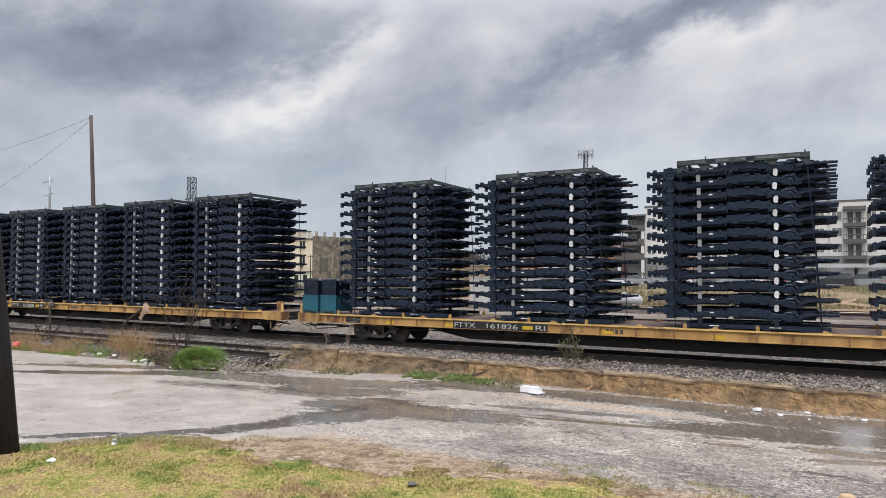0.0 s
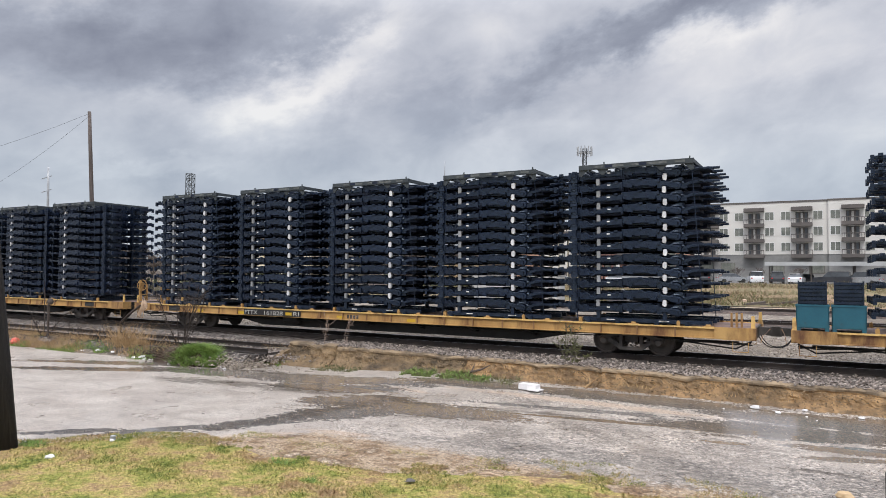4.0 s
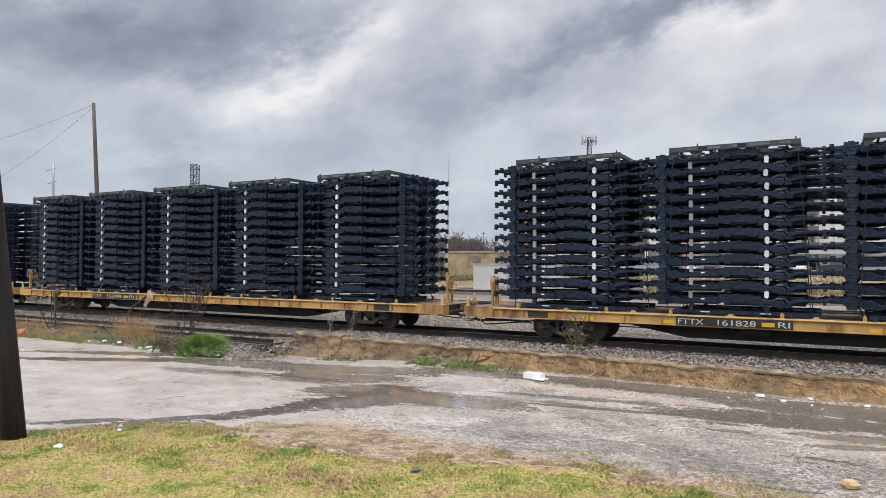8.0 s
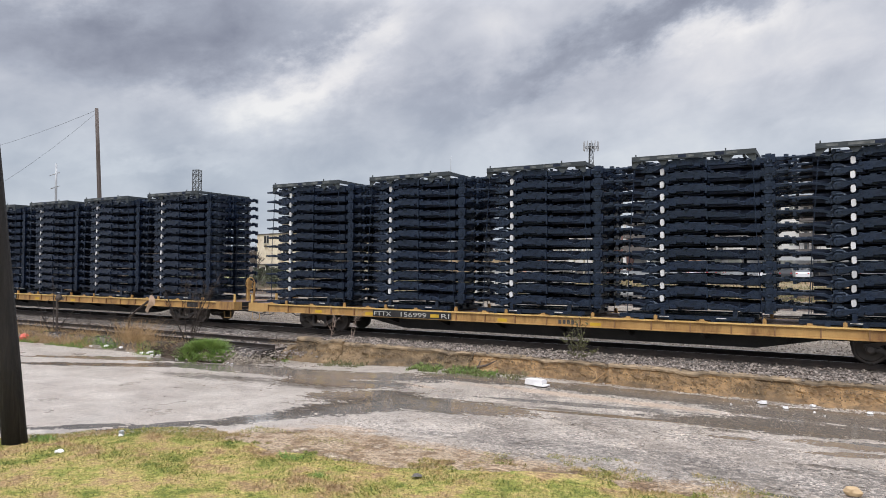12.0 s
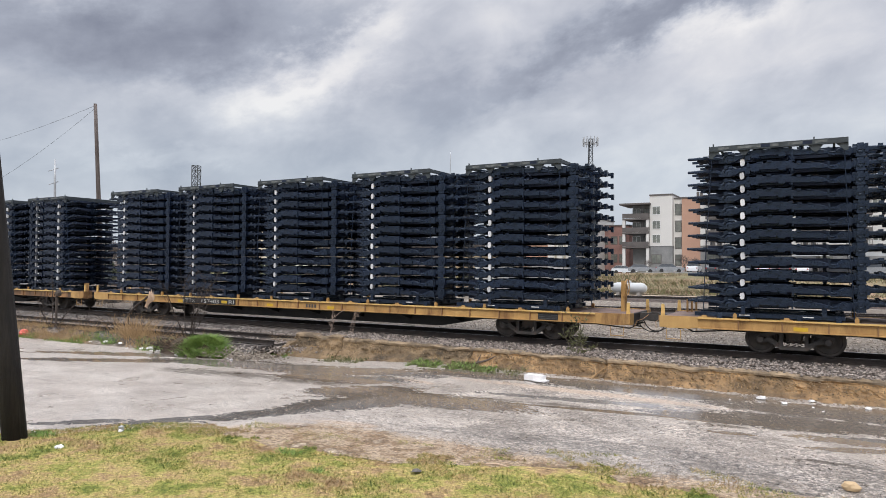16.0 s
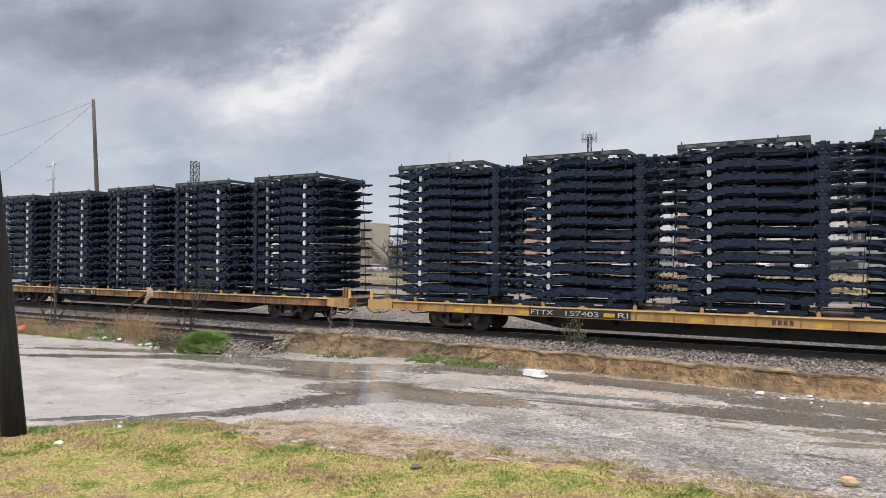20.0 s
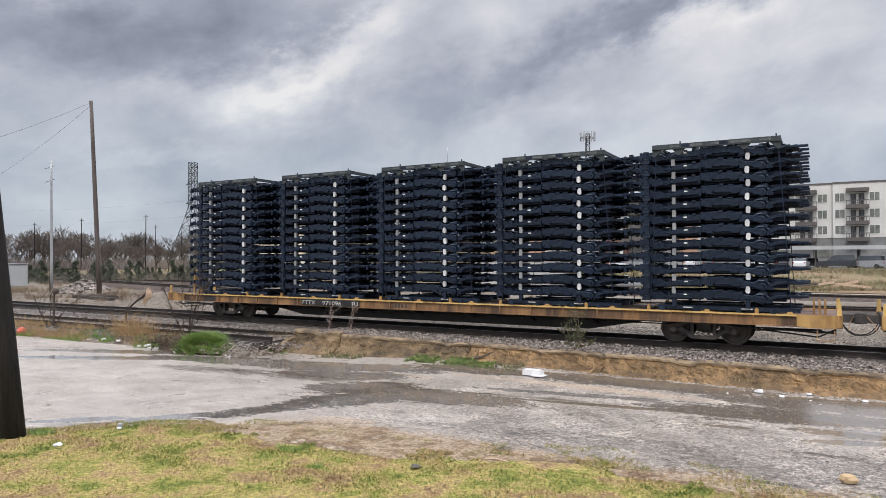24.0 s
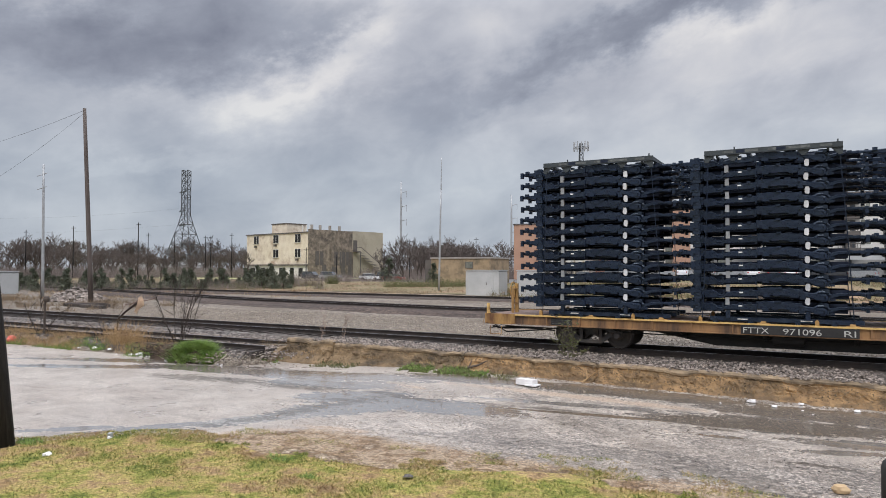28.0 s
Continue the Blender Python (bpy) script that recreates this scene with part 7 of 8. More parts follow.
blades("brush", "brown dry weeds in front of the old building", 2600, near_brush(-46, -28, 98, 108), (0.3, 1.0), weed_brown, 97, 0.022, 0.9)
blades("brush", "dry tan grass along the far tracks", 7000, near_brush(-66, -27, 70, 96), (0.1, 0.45), weed_brown, 98, 0.03, 0.9)
blades("brush", "straw-coloured grass along the far tracks", 3500, near_brush(-66, -27, 68, 92), (0.1, 0.4), weed_straw, 99, 0.025, 0.9)
blades("brush", "leggy olive bush beside the far tracks", 260, lambda r: (-71.0 + 0.5 * r.normal(), 90.0 + 0.5 * r.normal(), ground_far(90, -71) - 0.05), (0.8, 2.2), weed_olive, 100, 0.02, 0.35)


def rubble():
    """Lumber, broken concrete and old ties dumped beside the tracks."""
    rnd = random.Random(5)
    for x, y, z, l, a, b in ((-3.0, 70, 0.0, 5.0, 12, 8), (0.5, 71, 0.1, 4.0, -20, 14), (-5.5, 69, -0.1, 3.0, 60, 3), (2.0, 70, 0.2, 3.6, 40, -6), (-1.0, 70.5, 0.2, 3.0, -5, 10), (-6.5, 70, 0.1, 2.0, 100, 0)):
        solid("timber", Geo().box(-l / 2, l / 2, -0.12, 0.12, -0.1, 0.1), raw_wood if a % 3 else pole_brown, "weathered timber lying in the debris", "timber", "dumped timbers", m=pose(x, y, z + 0.05, 0, -b, a))
    for x, y, l, a in ((-46.5, 30.6, 4.0, 12), (-44.6, 29.8, 3.4, -8), (-47.8, 31.5, 3.0, 24)):
        solid("old_tie", Geo().box(-l / 2, l / 2, -0.12, 0.12, -0.1, 0.12), tie_wood, "dark old railway tie on the ground", "railway tie", "old ties", m=pose(x, y, -0.18, 0, 0, a))
    for x, y, z, l, b, a in ((-42.0, 31.4, -0.15, 1.5, 22, -20), (-42.4, 32.0, -0.1, 2.2, 12, 30)):
        solid("broken_board", Geo().box(-l / 2, l / 2, -0.12, 0.12, -0.03, 0.03), deck_wood, "splintered board leaning in dry weeds", "board", "broken boards", m=pose(x, y, z + 0.25, 0, -b, a))


rubble()


def pile(r):
    a, d = r.uniform(0, 6.28), r.uniform(0, 1) ** 0.6
    return -55.5 + 3.6 * d * math.cos(a), 35.6 + 2.0 * d * math.sin(a), -0.3 + 1.3 * (1 - d) * r.uniform(0.6, 1.0)


scatter_stones("rubble_heap", "heap of broken pale concrete rubble", 900, pile, (0.08, 0.3), stone_mix, 21)


def yard_straw(r):
    x, y = r.uniform(-75, -42), r.uniform(26.5, 36)
    return (x, y, -0.3) if noise.noise((x * 0.25, y * 0.4, 7)) + 0.6 * noise.noise((x * 0.9, y * 1.2, 2)) > 0.05 else None


blades("yard_grass", "dry brown grass in the yard", 9000, yard_straw, (0.1, 0.6), weed_brown, 31, 0.018, 1.0)

# ---- along the street ----
# the near utility pole: its foot, and its top far above the view
pole("utility_pole", "dark creosoted wooden utility pole beside the lawn", (-13.2, 7.1, -0.80), (-13.72, 6.36, 8.6), 0.21, 0.16, pole_wood)


def berm_z(x, y):
    return float(np.interp(y, (16.7, 17.25, 17.65, 18.2), (-0.82, -0.62, -0.42, -0.40)))


def verge_green(r):
    x = r.uniform(-34, -19.5)
    y = 16.75 + 1.0 * r.uniform(0, 1) ** 1.4 + 0.3 * noise.noise((x * 0.5, 0, 1))
    return (x, y, berm_z(x, y) - 0.03) if noise.noise((x * 0.6, y, 2)) > 0.0 else None


def verge_straw(r):
    x = r.uniform(-40, -19.8) if r.uniform() < 0.5 else r.uniform(-40, -27)
    y = r.uniform(16.85, 18.2)
    return (x, y, berm_z(x, y) - 0.03) if noise.noise((x * 0.6, y * 1.5, 12)) > -0.12 else None


def straw_clump(r):
    return -24.4 + 0.6 * r.normal(), 17.7 + 0.2 * r.normal(), -0.5


TUFTS = [(random.Random(k).uniform(0, 6.28), random.Random(k + 500).uniform(0, 1) ** 0.55) for k in range(46)]


def green_clump(r):
    a, d = TUFTS[r.randint(len(TUFTS))]
    x, y = -19.55 + 1.05 * d * math.cos(a) + 0.07 * r.normal(), 17.1 + 0.55 * d * math.sin(a) + 0.07 * r.normal()
    return x, y, -0.85 + 0.52 * (1 - d * d)


def wall_green(x0, x1):
    def at(r):
        x = r.uniform(x0, x1)
        y = wall_y(x) - 0.45 - 0.75 * r.uniform(0, 1)
        return (x, y, road_z(x, y) - 0.01 + 0.1 * smooth(0.7, 0.35, wall_y(x) - y)) if noise.noise((x * 2.2, y * 2.2, 5)) > -0.12 else None
    return at


def wall_straw(r):
    x = r.uniform(-17, 8)
    return (x, wall_y(x) - r.uniform(0.0, 0.5), -0.42) if noise.noise((x * 0.8, 1, 3)) > 0.1 else None


blades("verge_grass", "green verge grass at the edge of the lot", 6000, verge_green, (0.04, 0.17), weed_green, 51, 0.014, 0.8)
blades("dry_grass", "tall dry straw grass on the verge", 8500, verge_straw, (0.05, 0.34), weed_straw, 52, 0.008, 1.2)
blades("dry_grass", "scattered taller dry stalks on the verge", 420, verge_straw, (0.35, 0.85), weed_straw, 55, 0.007, 0.6)
blades("dry_grass", "clump of tall dry grass", 420, straw_clump, (0.3, 1.15), weed_straw, 53, 0.009, 1.0)
blades("grass_clump", "bright green mound of grass", 9000, green_clump, (0.08, 0.36), weed_green, 54, 0.017, 1.4)
for k, (a, b, n) in enumerate(((-11.5, -8.5, 1200), (-15.3, -13.4, 350), (-18.6, -16.8, 600), (-8.5, -7.6, 150))):
    blades("wall_weeds", "low green weeds at the foot of the wall", n, wall_green(a, b), (0.04, 0.15), weed_olive if k % 2 else weed_green, 60 + k, 0.016, 0.9)
blades("wall_weeds", "dark leafy weeds at the foot of the wall", 1500, wall_green(-11.4, -8.6), (0.03, 0.12), weed_olive, 67, 0.022, 1.1)
blades("wall_straw", "dry grass tufts on the wall", 1300, wall_straw, (0.03, 0.12), weed_straw, 66, 0.01, 0.6)


def heap(name, label, x, y, r, h, mat, seed):
    g = Geo()
    rings = []
    for i in range(7):
        u = i / 6
        ring = []
        for j in range(18):
            a = 2 * math.pi * j / 18
            k = 1 + 0.25 * noise.noise((math.cos(a) * 1.5, math.sin(a) * 1.5, seed + u))
            ring.append((x + r * (1 - u) * k * math.cos(a), y + 0.6 * r * (1 - u) * k * math.sin(a), -0.86 + h * smooth(0, 1, u) * (0.9 + 0.2 * k)))
        rings.append(ring)
    solid(name, g.sweep(rings), mat, label, "dirt heap", kind="structure")


heap("dirt_heap", "mound of dark dirt beside the green grass", -20.9, 17.15, 1.2, 0.6, dark_dirt, 2)
scatter_stones("dirt_clods", "dark clods and roots on the dirt mound", 1500, lambda r: (-20.95 + 0.6 * r.normal(), 17.1 + 0.3 * r.normal(), -0.52 + 0.12 * r.normal()), (0.015, 0.06), dark_dirt, 83)
blades("mound_straw", "dry stalks on the dirt mound", 260, lambda r: (-21.2 + 0.6 * r.normal(), 17.35 + 0.25 * r.normal(), -0.55), (0.1, 0.4), weed_straw, 84, 0.008, 1.2)
heap("gravel_apron", "spilled pale gravel at the end of the wall", -18.5, 17.75, 2.1, 0.34, yard_gravel, 11)
scatter_stones("gravel_spill", "pale gravel and crumbs beside the siding", 1800, lambda r: (-18.5 + 0.9 * r.normal(), 17.35 + 0.4 * r.normal(), -0.68 + 0.1 * r.normal()), (0.015, 0.06), pale_stones, 85)
heap("grass_mound", "small earth mound under the green grass", -19.55, 17.1, 1.25, 0.5, dark_dirt, 6)


pale_twig = surface("pale_twig", (0.26, 0.19, 0.15), (0.38, 0.29, 0.24), 2, 10, (0.8, 0.95), 0, 0.0)


def bare_bush(name, label, x, y, z, h, count, seed, mat=twig, leaves=0, spread=0.5, stem=0.011):
    rnd = random.Random(seed)
    t = thing(name, label, "bush", m=pose(x, y, z))
    g, lf = Geo(), Geo()
    def shoot(p, d, l, r, depth):
        bend = Vector((rnd.gauss(0, 0.22), rnd.gauss(0, 0.22), rnd.gauss(0.05, 0.12)))
        mid = p + d * l * 0.5
        e = (d + bend).normalized()
        q = mid + e * l * 0.5
        g.tube([p, mid, q], [r, r * 0.75, r * 0.45], 4 if depth == 0 else 3)
        if depth == 2:
            for _ in range(leaves):
                c = p.lerp(q, rnd.uniform(0, 1))
                w = Vector((rnd.gauss(0, 0.018), rnd.gauss(0, 0.018), rnd.gauss(0, 0.018)))
                v = Vector((rnd.gauss(0, 0.018), rnd.gauss(0, 0.018), rnd.gauss(0, 0.018)))
                n = len(lf.v)
                lf.v += [tuple(c - w), tuple(c + v), tuple(c + w)]
                lf.f.append((n, n + 1, n + 2))
                lf.m.append(0)
            return
        for _ in range(6 if depth == 0 else 4):
            k = rnd.uniform(0.25, 0.98)
            s = p.lerp(mid, k * 2) if k < 0.5 else mid.lerp(q, k * 2 - 1)
            f = (e + Vector((rnd.gauss(0, 0.6), rnd.gauss(0, 0.6), rnd.gauss(0.1, 0.3)))).normalized()
            shoot(s, f, l * rnd.uniform(0.2, 0.48), max(r * 0.5, 0.0045), depth + 1)

    for _ in range(count):
        a = rnd.uniform(0, 6.28)
        k = spread * rnd.uniform(0.1, 1)
        shoot(Vector((0.1 * math.cos(a), 0.1 * math.sin(a), -0.05)), Vector((math.cos(a) * k, math.sin(a) * k, 1)).normalized(), h * rnd.uniform(0.45, 0.95), stem * rnd.uniform(0.6, 1.0), 0)
    part("brushwood", g, mat, t)
    if leaves:
        part("foliage", lf, weed_olive, t)
    return t


def debris(r):
    x, y = r.uniform(-18, -7), r.uniform(12.8, 16.8)
    return (x, y, road_z(x, y) + 0.004) if noise.noise((x * 0.5, y * 1.6, 41)) + 0.5 * noise.noise((x * 1.7, y * 4.5, 12)) > 0.22 else None


scatter_stones("debris", "thin brown leaf and soil debris on the wet asphalt", 2600, debris, (0.004, 0.02), clod_brown, 86)
bare_bush("bare_bush", "leafless dark shrub on the verge", -21.6, 18.0, -0.45, 2.7, 11, 1, dark_twig, 0, 0.5, 0.022)
bare_bush("weed_bush", "thin grey-green weed growing on the wall", -6.3, 19.15, -0.15, 1.35, 9, 2, twig, 7, 0.75, 0.007)
bare_bush("sapling", "thin pale sapling behind the wall", -16.2, 19.75, -0.2, 1.75, 2, 3, pale_twig, 0, 0.45, 0.014)
bare_bush("sapling", "thin pale sapling behind the wall", -15.1, 19.75, -0.2, 1.2, 2, 4, pale_twig, 0, 0.35, 0.013)
bare_bush("bare_bush", "leafless brush beside the siding", -26.5, 18.3, -0.45, 1.4, 5, 5, dark_twig, 0, 0.9, 0.014)
bare_bush("bare_bush", "leafless brush on the verge", -30.6, 18.0, -0.5, 2.9, 3, 6, dark_twig, 0, 0.75, 0.03)
bare_bush("bare_bush", "leafless tangled brush beside the siding", -28.4, 18.2, -0.48, 1.5, 4, 7, dark_twig, 0, 1.0, 0.012)
bare_bush("bare_bush", "leafless tangled brush on the verge", -24.9, 18.1, -0.48, 1.2, 5, 8, dark_twig, 0, 1.1, 0.012)
marker = thing("marker_post", "short dark post with a round knob", "post", m=pose(-30.2, 17.9, -0.5))
part("post", Geo().box(-0.035, 0.035, -0.035, 0.035, 0, 1.6), bark, marker)
part("knob", Geo().turned([(1.5, 0.0), (1.53, 0.1), (1.65, 0.14), (1.77, 0.1), (1.8, 0.0)], 10, "z", (0.12, 0, 0)), bark, marker)


snag = thing("broken_sapling", "snapped dark sapling with pale splintered wood at its top", "tree", m=pose(-25.6, 18.2, -0.48))
part("trunk", Geo().tube([(0, 0, -0.1), (0.06, 0.0, 0.9), (0.53, 0.0, 1.22), (1.26, 0.0, 1.61)], [0.045, 0.04, 0.04, 0.05], 6).tube([(0.06, 0.0, 0.9), (0.1, 0.0, 1.05), (0.25, 0.1, 1.3)], [0.025, 0.015, 0.006], 4), dark_twig, snag)
for k in range(9):
    r = random.Random(k)
    q = Vector((1.47, 0.0, 1.64)) + Vector((r.uniform(-0.1, 0.1), r.uniform(-0.05, 0.05), r.uniform(-0.12, 0.1)))
    part("splinter", Geo().tube([Vector((1.2, 0.0, 1.24)) + Vector((r.uniform(-0.06, 0.06), r.uniform(-0.04, 0.04), r.uniform(-0.1, 0.1))), q, q + Vector((r.uniform(-0.04, 0.12), 0, r.uniform(0.1, 0.3)))], [0.03, 0.06, 0.006], 4), raw_wood, snag, "pale torn wood splinter")


def litter():
    rnd = random.Random(9)
    foam = surface("foam", (0.72, 0.70, 0.70), (0.8, 0.78, 0.78), 5, 30, (0.5, 0.7), 0, 0.2)
    b = thing("foam_box", "white foam box lying in shallow water", "box", m=pose(-6.98, 17.3, road_z(-6.98, 17.3) + 0.005, 0, 0, -8))
    part("box", Geo().box(-0.27, 0.27, -0.13, 0.13, 0, 0.15, taper=0.04).box(-0.02, 0.02, -0.135, 0.135, 0.0, 0.158), foam, b)
    part("lid", Geo().box(0.05, 0.38, -0.2, 0.1, 0.0, 0.03), foam, b)
    g = Geo().turned([(-0.06, 0.0), (-0.05, 0.07), (0.0, 0.105), (0.055, 0.075), (0.07, 0.0)], 12, "z")
    g.v = [(x * 1.25 + 0.03 * noise.noise((x * 9, y * 9, z * 9)), y + 0.04 * noise.noise((y * 9, x * 9, z)), z) for x, y, z in g.v]
    g.v = [(x * (1 + 0.18 * noise.noise((x * 23, y * 23, z * 23))), y * (1 + 0.2 * noise.noise((y * 21, z * 21, x * 21))), z * (1 + 0.25 * noise.noise((z * 25, x * 25, 3)))) for x, y, z in g.v]
    solid("rock", g, surface("tan_rock", (0.42, 0.29, 0.15), (0.55, 0.4, 0.24), 4, 30, (0.7, 0.9), 0, 0.6), "tan rounded rock on the wet lot", "rock", m=pose(0.25, 11.85, ROAD_Z + 0.06))
    bits = [(-1.42, 17.55, 0.2), (-0.39, 17.7, 0.13), (-2.06, 17.2, 0.06), (-0.93, 17.3, 0.12), (-0.35, 17.2, 0.06), (-0.15, 17.0, 0.05), (0.7, 17.5, 0.12), (-22.9, 16.9, 0.2), (-22.2, 16.8, 0.14), (-22.5, 16.95, 0.26), (-21.9, 16.85, 0.18), (-21.0, 16.75, 0.2), (-20.6, 16.6, 0.1), (-18.9, 16.75, 0.22), (-17.9, 16.7, 0.12), (-25.4, 17.1, 0.22), (-23.6, 16.8, 0.1), (-26.3, 17.0, 0.12), (-21.3, 16.7, 0.16), (-24.5, 17.1, 0.18), (-18.6, 17.0, 0.2), (-18.2, 16.8, 0.12), (-27.2, 17.0, 0.1), (-20.4, 16.5, 0.08), (-11.75, 7.05, 0.15), (-11.9, 8.35, 0.1)]
    for x, y, s in bits:
        g = Geo()
        g.sweep([[(s * u, s * v, 0.0), (s * u * 0.9, s * v * 0.9, s * h)] for u, v, h in ((0.5, 0.3, 0.2), (0.1, 0.45, 0.35), (-0.5, 0.25, 0.15), (-0.4, -0.3, 0.3), (0.3, -0.35, 0.1))], 0, False, True)
        n = len(g.v)
        g.f.append(tuple(range(1, n, 2)))
        g.m.append(0)
        z = -0.70 if y < 9 else (road_z(x, y) + 0.01 if y < 16.95 or x > -17 else berm_z(x, y))
        solid("litter", g, foam, "scrap of white litter on the wet ground", "litter", "litter", m=pose(x, y, z, 0, 0, rnd.uniform(0, 360)))
    can = thing("red_can", "crumpled red and white wrapper in dry grass", "wrapper", m=pose(-31.2, 17.05, -0.72))
    part("wrapper", Geo().turned([(0.0, 0.0), (0.02, 0.16), (0.12, 0.2), (0.25, 0.13), (0.29, 0.0)], 7, "z"), surface("red_litter", (0.6, 0.08, 0.05), (0.75, 0.2, 0.15), 8, 30, (0.4, 0.6), 0, 0.1), can)
    solid("drain_stub", Geo().turned([(0.0, 0.0), (0.0, 0.055), (0.12, 0.05), (0.14, 0.0)], 8, "z"), galv, "small grey stub at the lawn's edge", "stub", m=pose(-12.1, 8.5, ROAD_Z))
    g = Geo().tube([(-9.75, 18.3, -0.62), (-9.3, 18.42, -0.42), (-9.05, 18.5, -0.36), (-8.75, 18.6, -0.2)], [0.03, 0.035, 0.035, 0.012], 6).tube([(-9.3, 18.42, -0.42), (-9.25, 18.55, -0.2)], [0.025, 0.01], 5)
    solid("driftwood", g, bark, "dark broken branch leaning on the wall", "branch")
    solid("driftwood", Geo().tube([(-5.75, 18.0, -0.62), (-5.55, 18.15, -0.42), (-5.65, 18.35, -0.25)], [0.03, 0.028, 0.012], 6).tube([(-5.55, 18.15, -0.42), (-5.3, 18.3, -0.2)], [0.02, 0.01], 5), weed_straw, "pale broken branch leaning on the wall", "branch")
    rag = Geo().turned([(0.0, 0.0), (0.005, 0.075), (0.03, 0.06), (0.045, 0.03), (0.04, 0.0)], 11, "z")
    rag.v = [(x * (1.1 + 0.5 * noise.noise((x * 30, y * 30, 1))), y * (1 + 0.6 * noise.noise((y * 34, x * 30, 5))), max(0.0, z + 0.03 * noise.noise((x * 40, y * 40, 8)))) for x, y, z in rag.v]
    solid("dark_rag", rag, dark_trim, "dark scrap lying in the grass", "rag", m=pose(-5.65, 9.1, -0.70))


litter()


def grit(r):
    x = r.uniform(-12, 6)
    y = r.uniform(9.5, 18.5)
    return (x, y, road_z(x, y) + 0.005) if noise.noise((x * 0.5, y * 0.5, 21)) > -0.1 or 11.2 < y < 13.2 else None


scatter_stones("grit", "loose pale grit on the asphalt", 9000, grit, (0.005, 0.018), stone_mix, 41)


def soil_edge(x):
    """Where the trodden soil gives way to the asphalt."""
    return min(11.35, 11.1 + 1.15 * (x + 9.5))


def soil_material():
    m = bpy.data.materials.new("bare_soil")
    m.use_nodes = True
    N = Nodes(m.node_tree)
    co = N.tree.nodes.new("ShaderNodeTexCoord").outputs["Object"]
    sh = N.tree.nodes.new("ShaderNodeBsdfPrincipled")
    N.put(sh, "Base Color", earth_tones(N, co))
    N.put(sh, "Roughness", 0.8)
    N.put(sh, "Specular IOR Level", 0.3)
    bn = N.tree.nodes.new("ShaderNodeBump")
    N.put(bn, "Strength", 0.8)
    N.put(bn, "Distance", 0.03)
    N.put(bn, "Height", N.noise(co, 40.0, 5.0, 0.7))
    N.put(sh, "Normal", bn.outputs[0])
    out = N.tree.nodes.new("ShaderNodeOutputMaterial")
    N.link(sh.outputs[0], out.inputs[0])
    return m


def soil_band():
    """Bare trodden earth and sand between the lawn and the asphalt."""
    g = Geo()
    xs = list(np.arange(-11.5, 8.1, 0.08))
    for x in xs:
        e = lawn_edge(x)
        far = max(e + 0.1, soil_edge(x) - 0.35 + 0.2 * noise.noise((x * 0.9, 4, 1)) + 0.25 * noise.noise((x * 3.1, 4, 6)) + 0.2 * noise.noise((x * 9, 4, 2)))
        for k, z in ((0, -0.745), (0.3, -0.755), (0.7, -0.764), (0.9, -0.772), (1.0, -0.79)):
            g.v.append((x, e - 0.4 + (far - e + 0.4) * k, z + 0.006 * noise.noise((x * 5, k * 9, 3))))
    n = 5
    g._faces([(i * n + j, (i + 1) * n + j, (i + 1) * n + j + 1, i * n + j + 1) for i in range(len(xs) - 1) for j in range(n - 1)], 0)
    tagged(part("soil", g, soil_material()), "bare brown trodden soil beside the lawn", "soil", "", "structure")


soil_band()


def lawn_clump(x, y, r0):
    def at(r):
        a, d = r.uniform(0, 6.28), r.uniform(0, 1) ** 0.6
        return x + r0 * d * math.cos(a), y + r0 * 0.6 * d * math.sin(a), -0.735
    return at


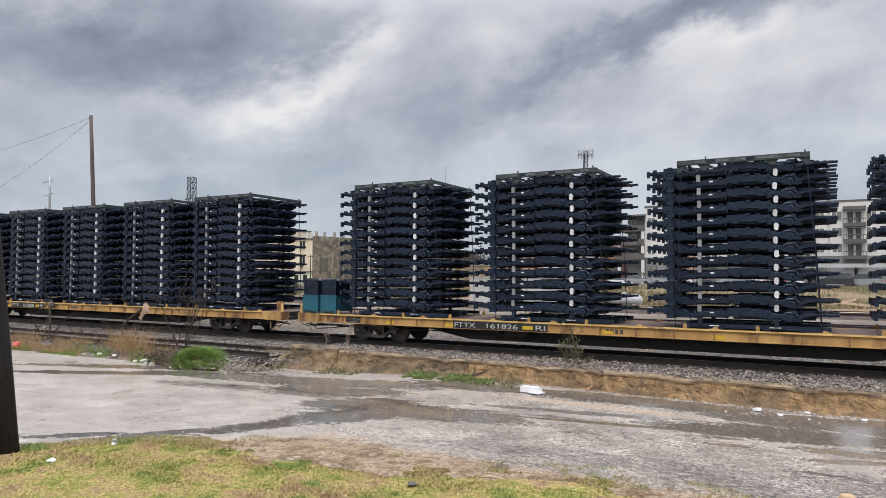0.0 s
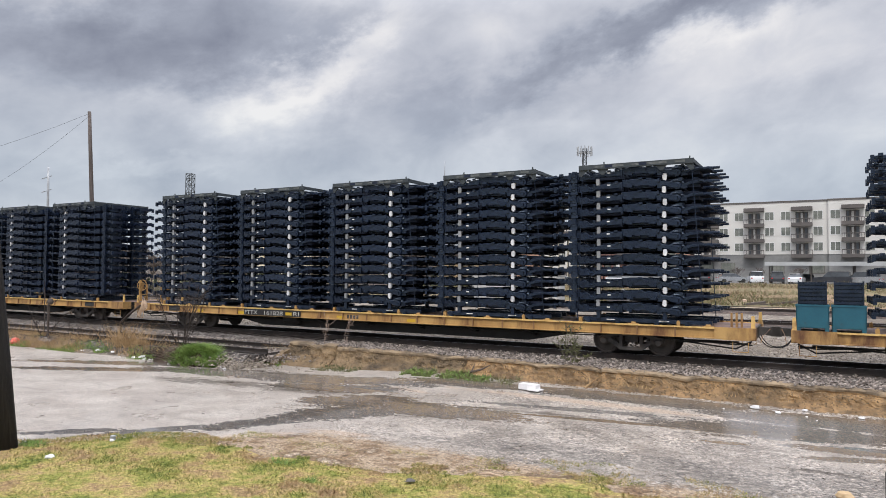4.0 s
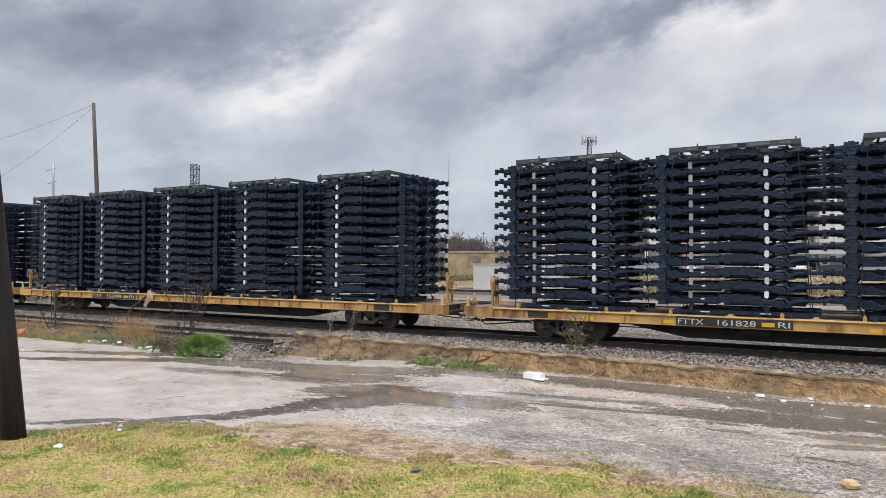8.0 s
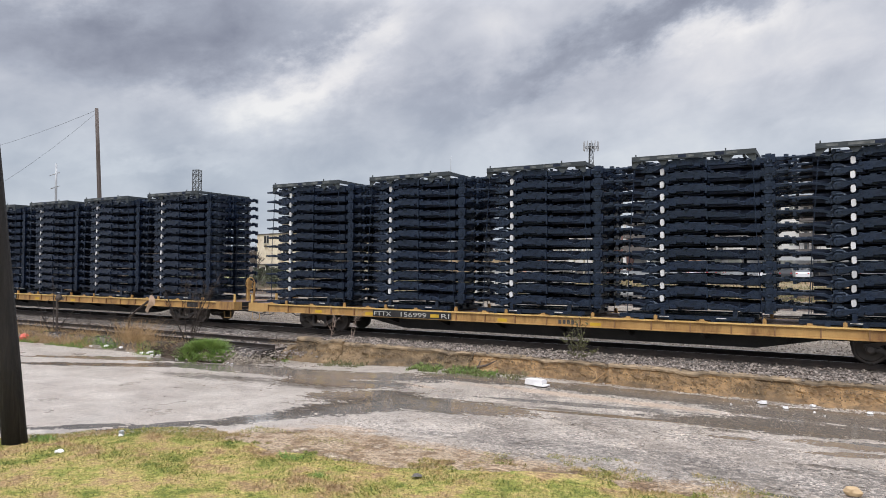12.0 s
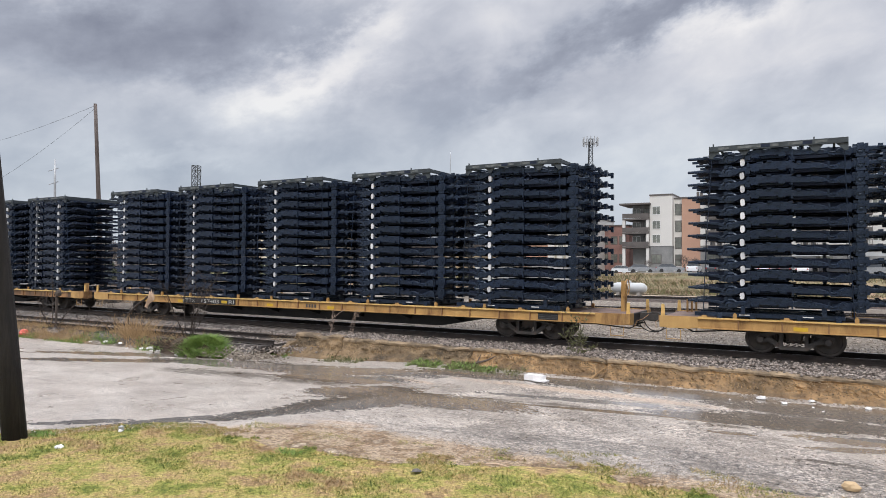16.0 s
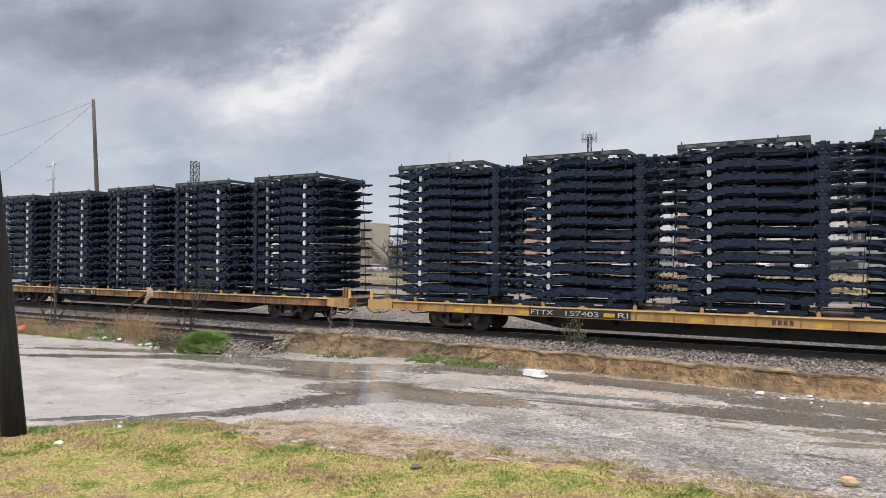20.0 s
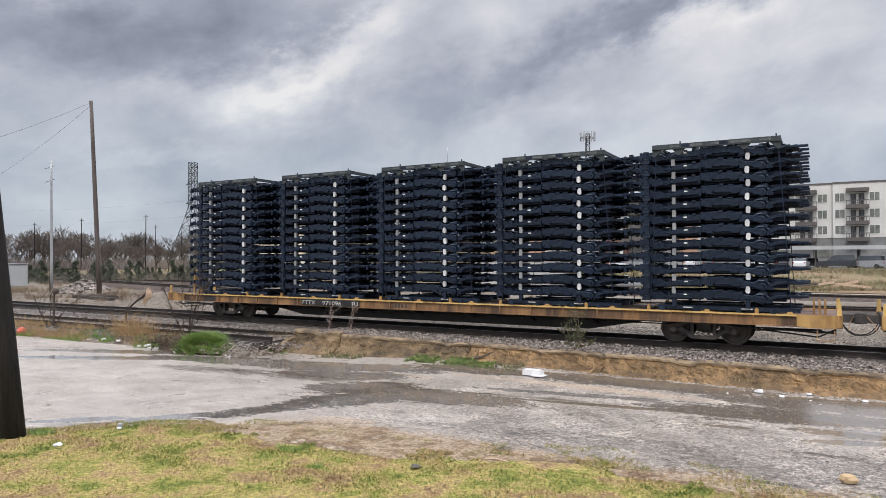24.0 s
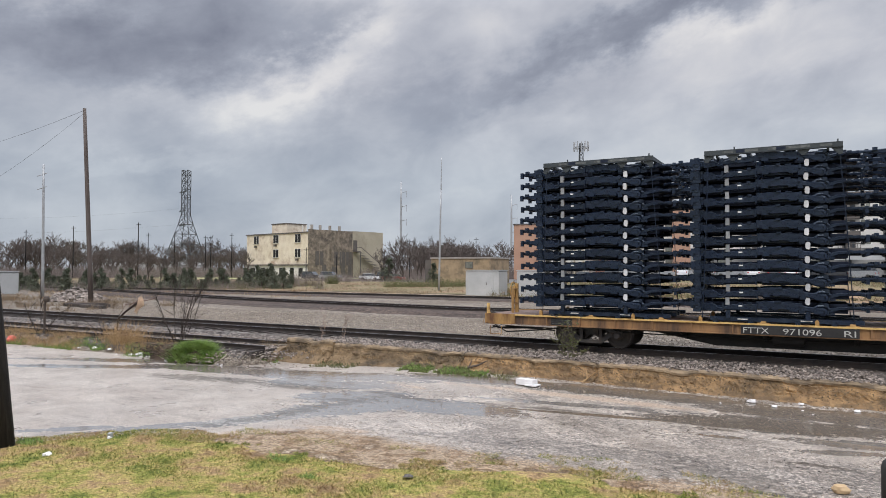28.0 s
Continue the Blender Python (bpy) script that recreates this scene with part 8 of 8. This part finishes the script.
for k, (x, y, r0, n, mat) in enumerate(((-7.05, 8.35, 0.16, 90, weed_green), (-13.05, 7.5, 0.3, 160, weed_green), (-8.2, 9.0, 0.3, 90, weed_green))):
    blades("lawn_weeds", "leafy weed growing in the lawn", n, lawn_clump(x, y, r0), (0.02, 0.08), mat, 110 + k, 0.012, 1.5)
solid("twig", Geo().tube([(-4.95, 10.15, -0.735), (-4.8, 10.2, -0.72), (-4.55, 10.18, -0.735)], [0.012, 0.016, 0.01], 5), raw_wood, "short pale stick on the trodden soil", "stick")


def soil_litter(r):
    x = r.uniform(-10.5, 4)
    e = lawn_edge(x)
    y = r.uniform(e - 0.6, soil_edge(x) + 0.5)
    return x, y, -0.764 if y < soil_edge(x) - 0.4 else -0.776


def soil_tufts(r):
    x = r.uniform(-10.5, 4)
    y = lawn_edge(x) + r.uniform(-0.4, 1.0)
    return (x, y, -0.77) if noise.noise((x * 1.1, y * 1.4, 31)) + 0.5 * noise.noise((x * 5, y * 6, 2)) > 0.12 else None


scatter_stones("soil_crumbs", "brown crumbs and small stones on the soil", 5000, soil_litter, (0.005, 0.017), pale_stones, 81)
blades("soil_grass", "sparse dry grass on the bare soil", 16000, soil_tufts, (0.012, 0.04), blade_green, 82, 0.006, 1.0)
bollard = thing("bollard", "black rounded bollard at the edge of the lot", "bollard", m=pose(0.83, 11.12, -0.8))
part("post", Geo().turned([(0.0, 0.0), (0.0, 0.12), (0.66, 0.12), (0.74, 0.1), (0.79, 0.05), (0.8, 0.0)], 16, "z"), tyre_black, bollard, smooth=True)


# ---- what moves ----
def motions():
    for ob, x, y, z, turn in TRAIN:
        walk(ob, [(t, pose(x + s, y, z, 0, 0, turn)) for t, s in ROLLED])
    steps = [4 * k / 30 for k in range(211)]
    for ob, x, y, z, turn in TRAIN:
        if ob.name.split(".")[0] != "flatcar":
            continue
        way = -1 if turn else 1
        for tk in ob.children:
            for w in tk.children:
                if w.name.split(".")[0] == "wheelset":
                    p = w.matrix_basis.translation.copy()
                    walk(w, [(t, pose(*p, 0, way * math.degrees(rolled(t) / 0.42), 0)) for t in steps])


motions()
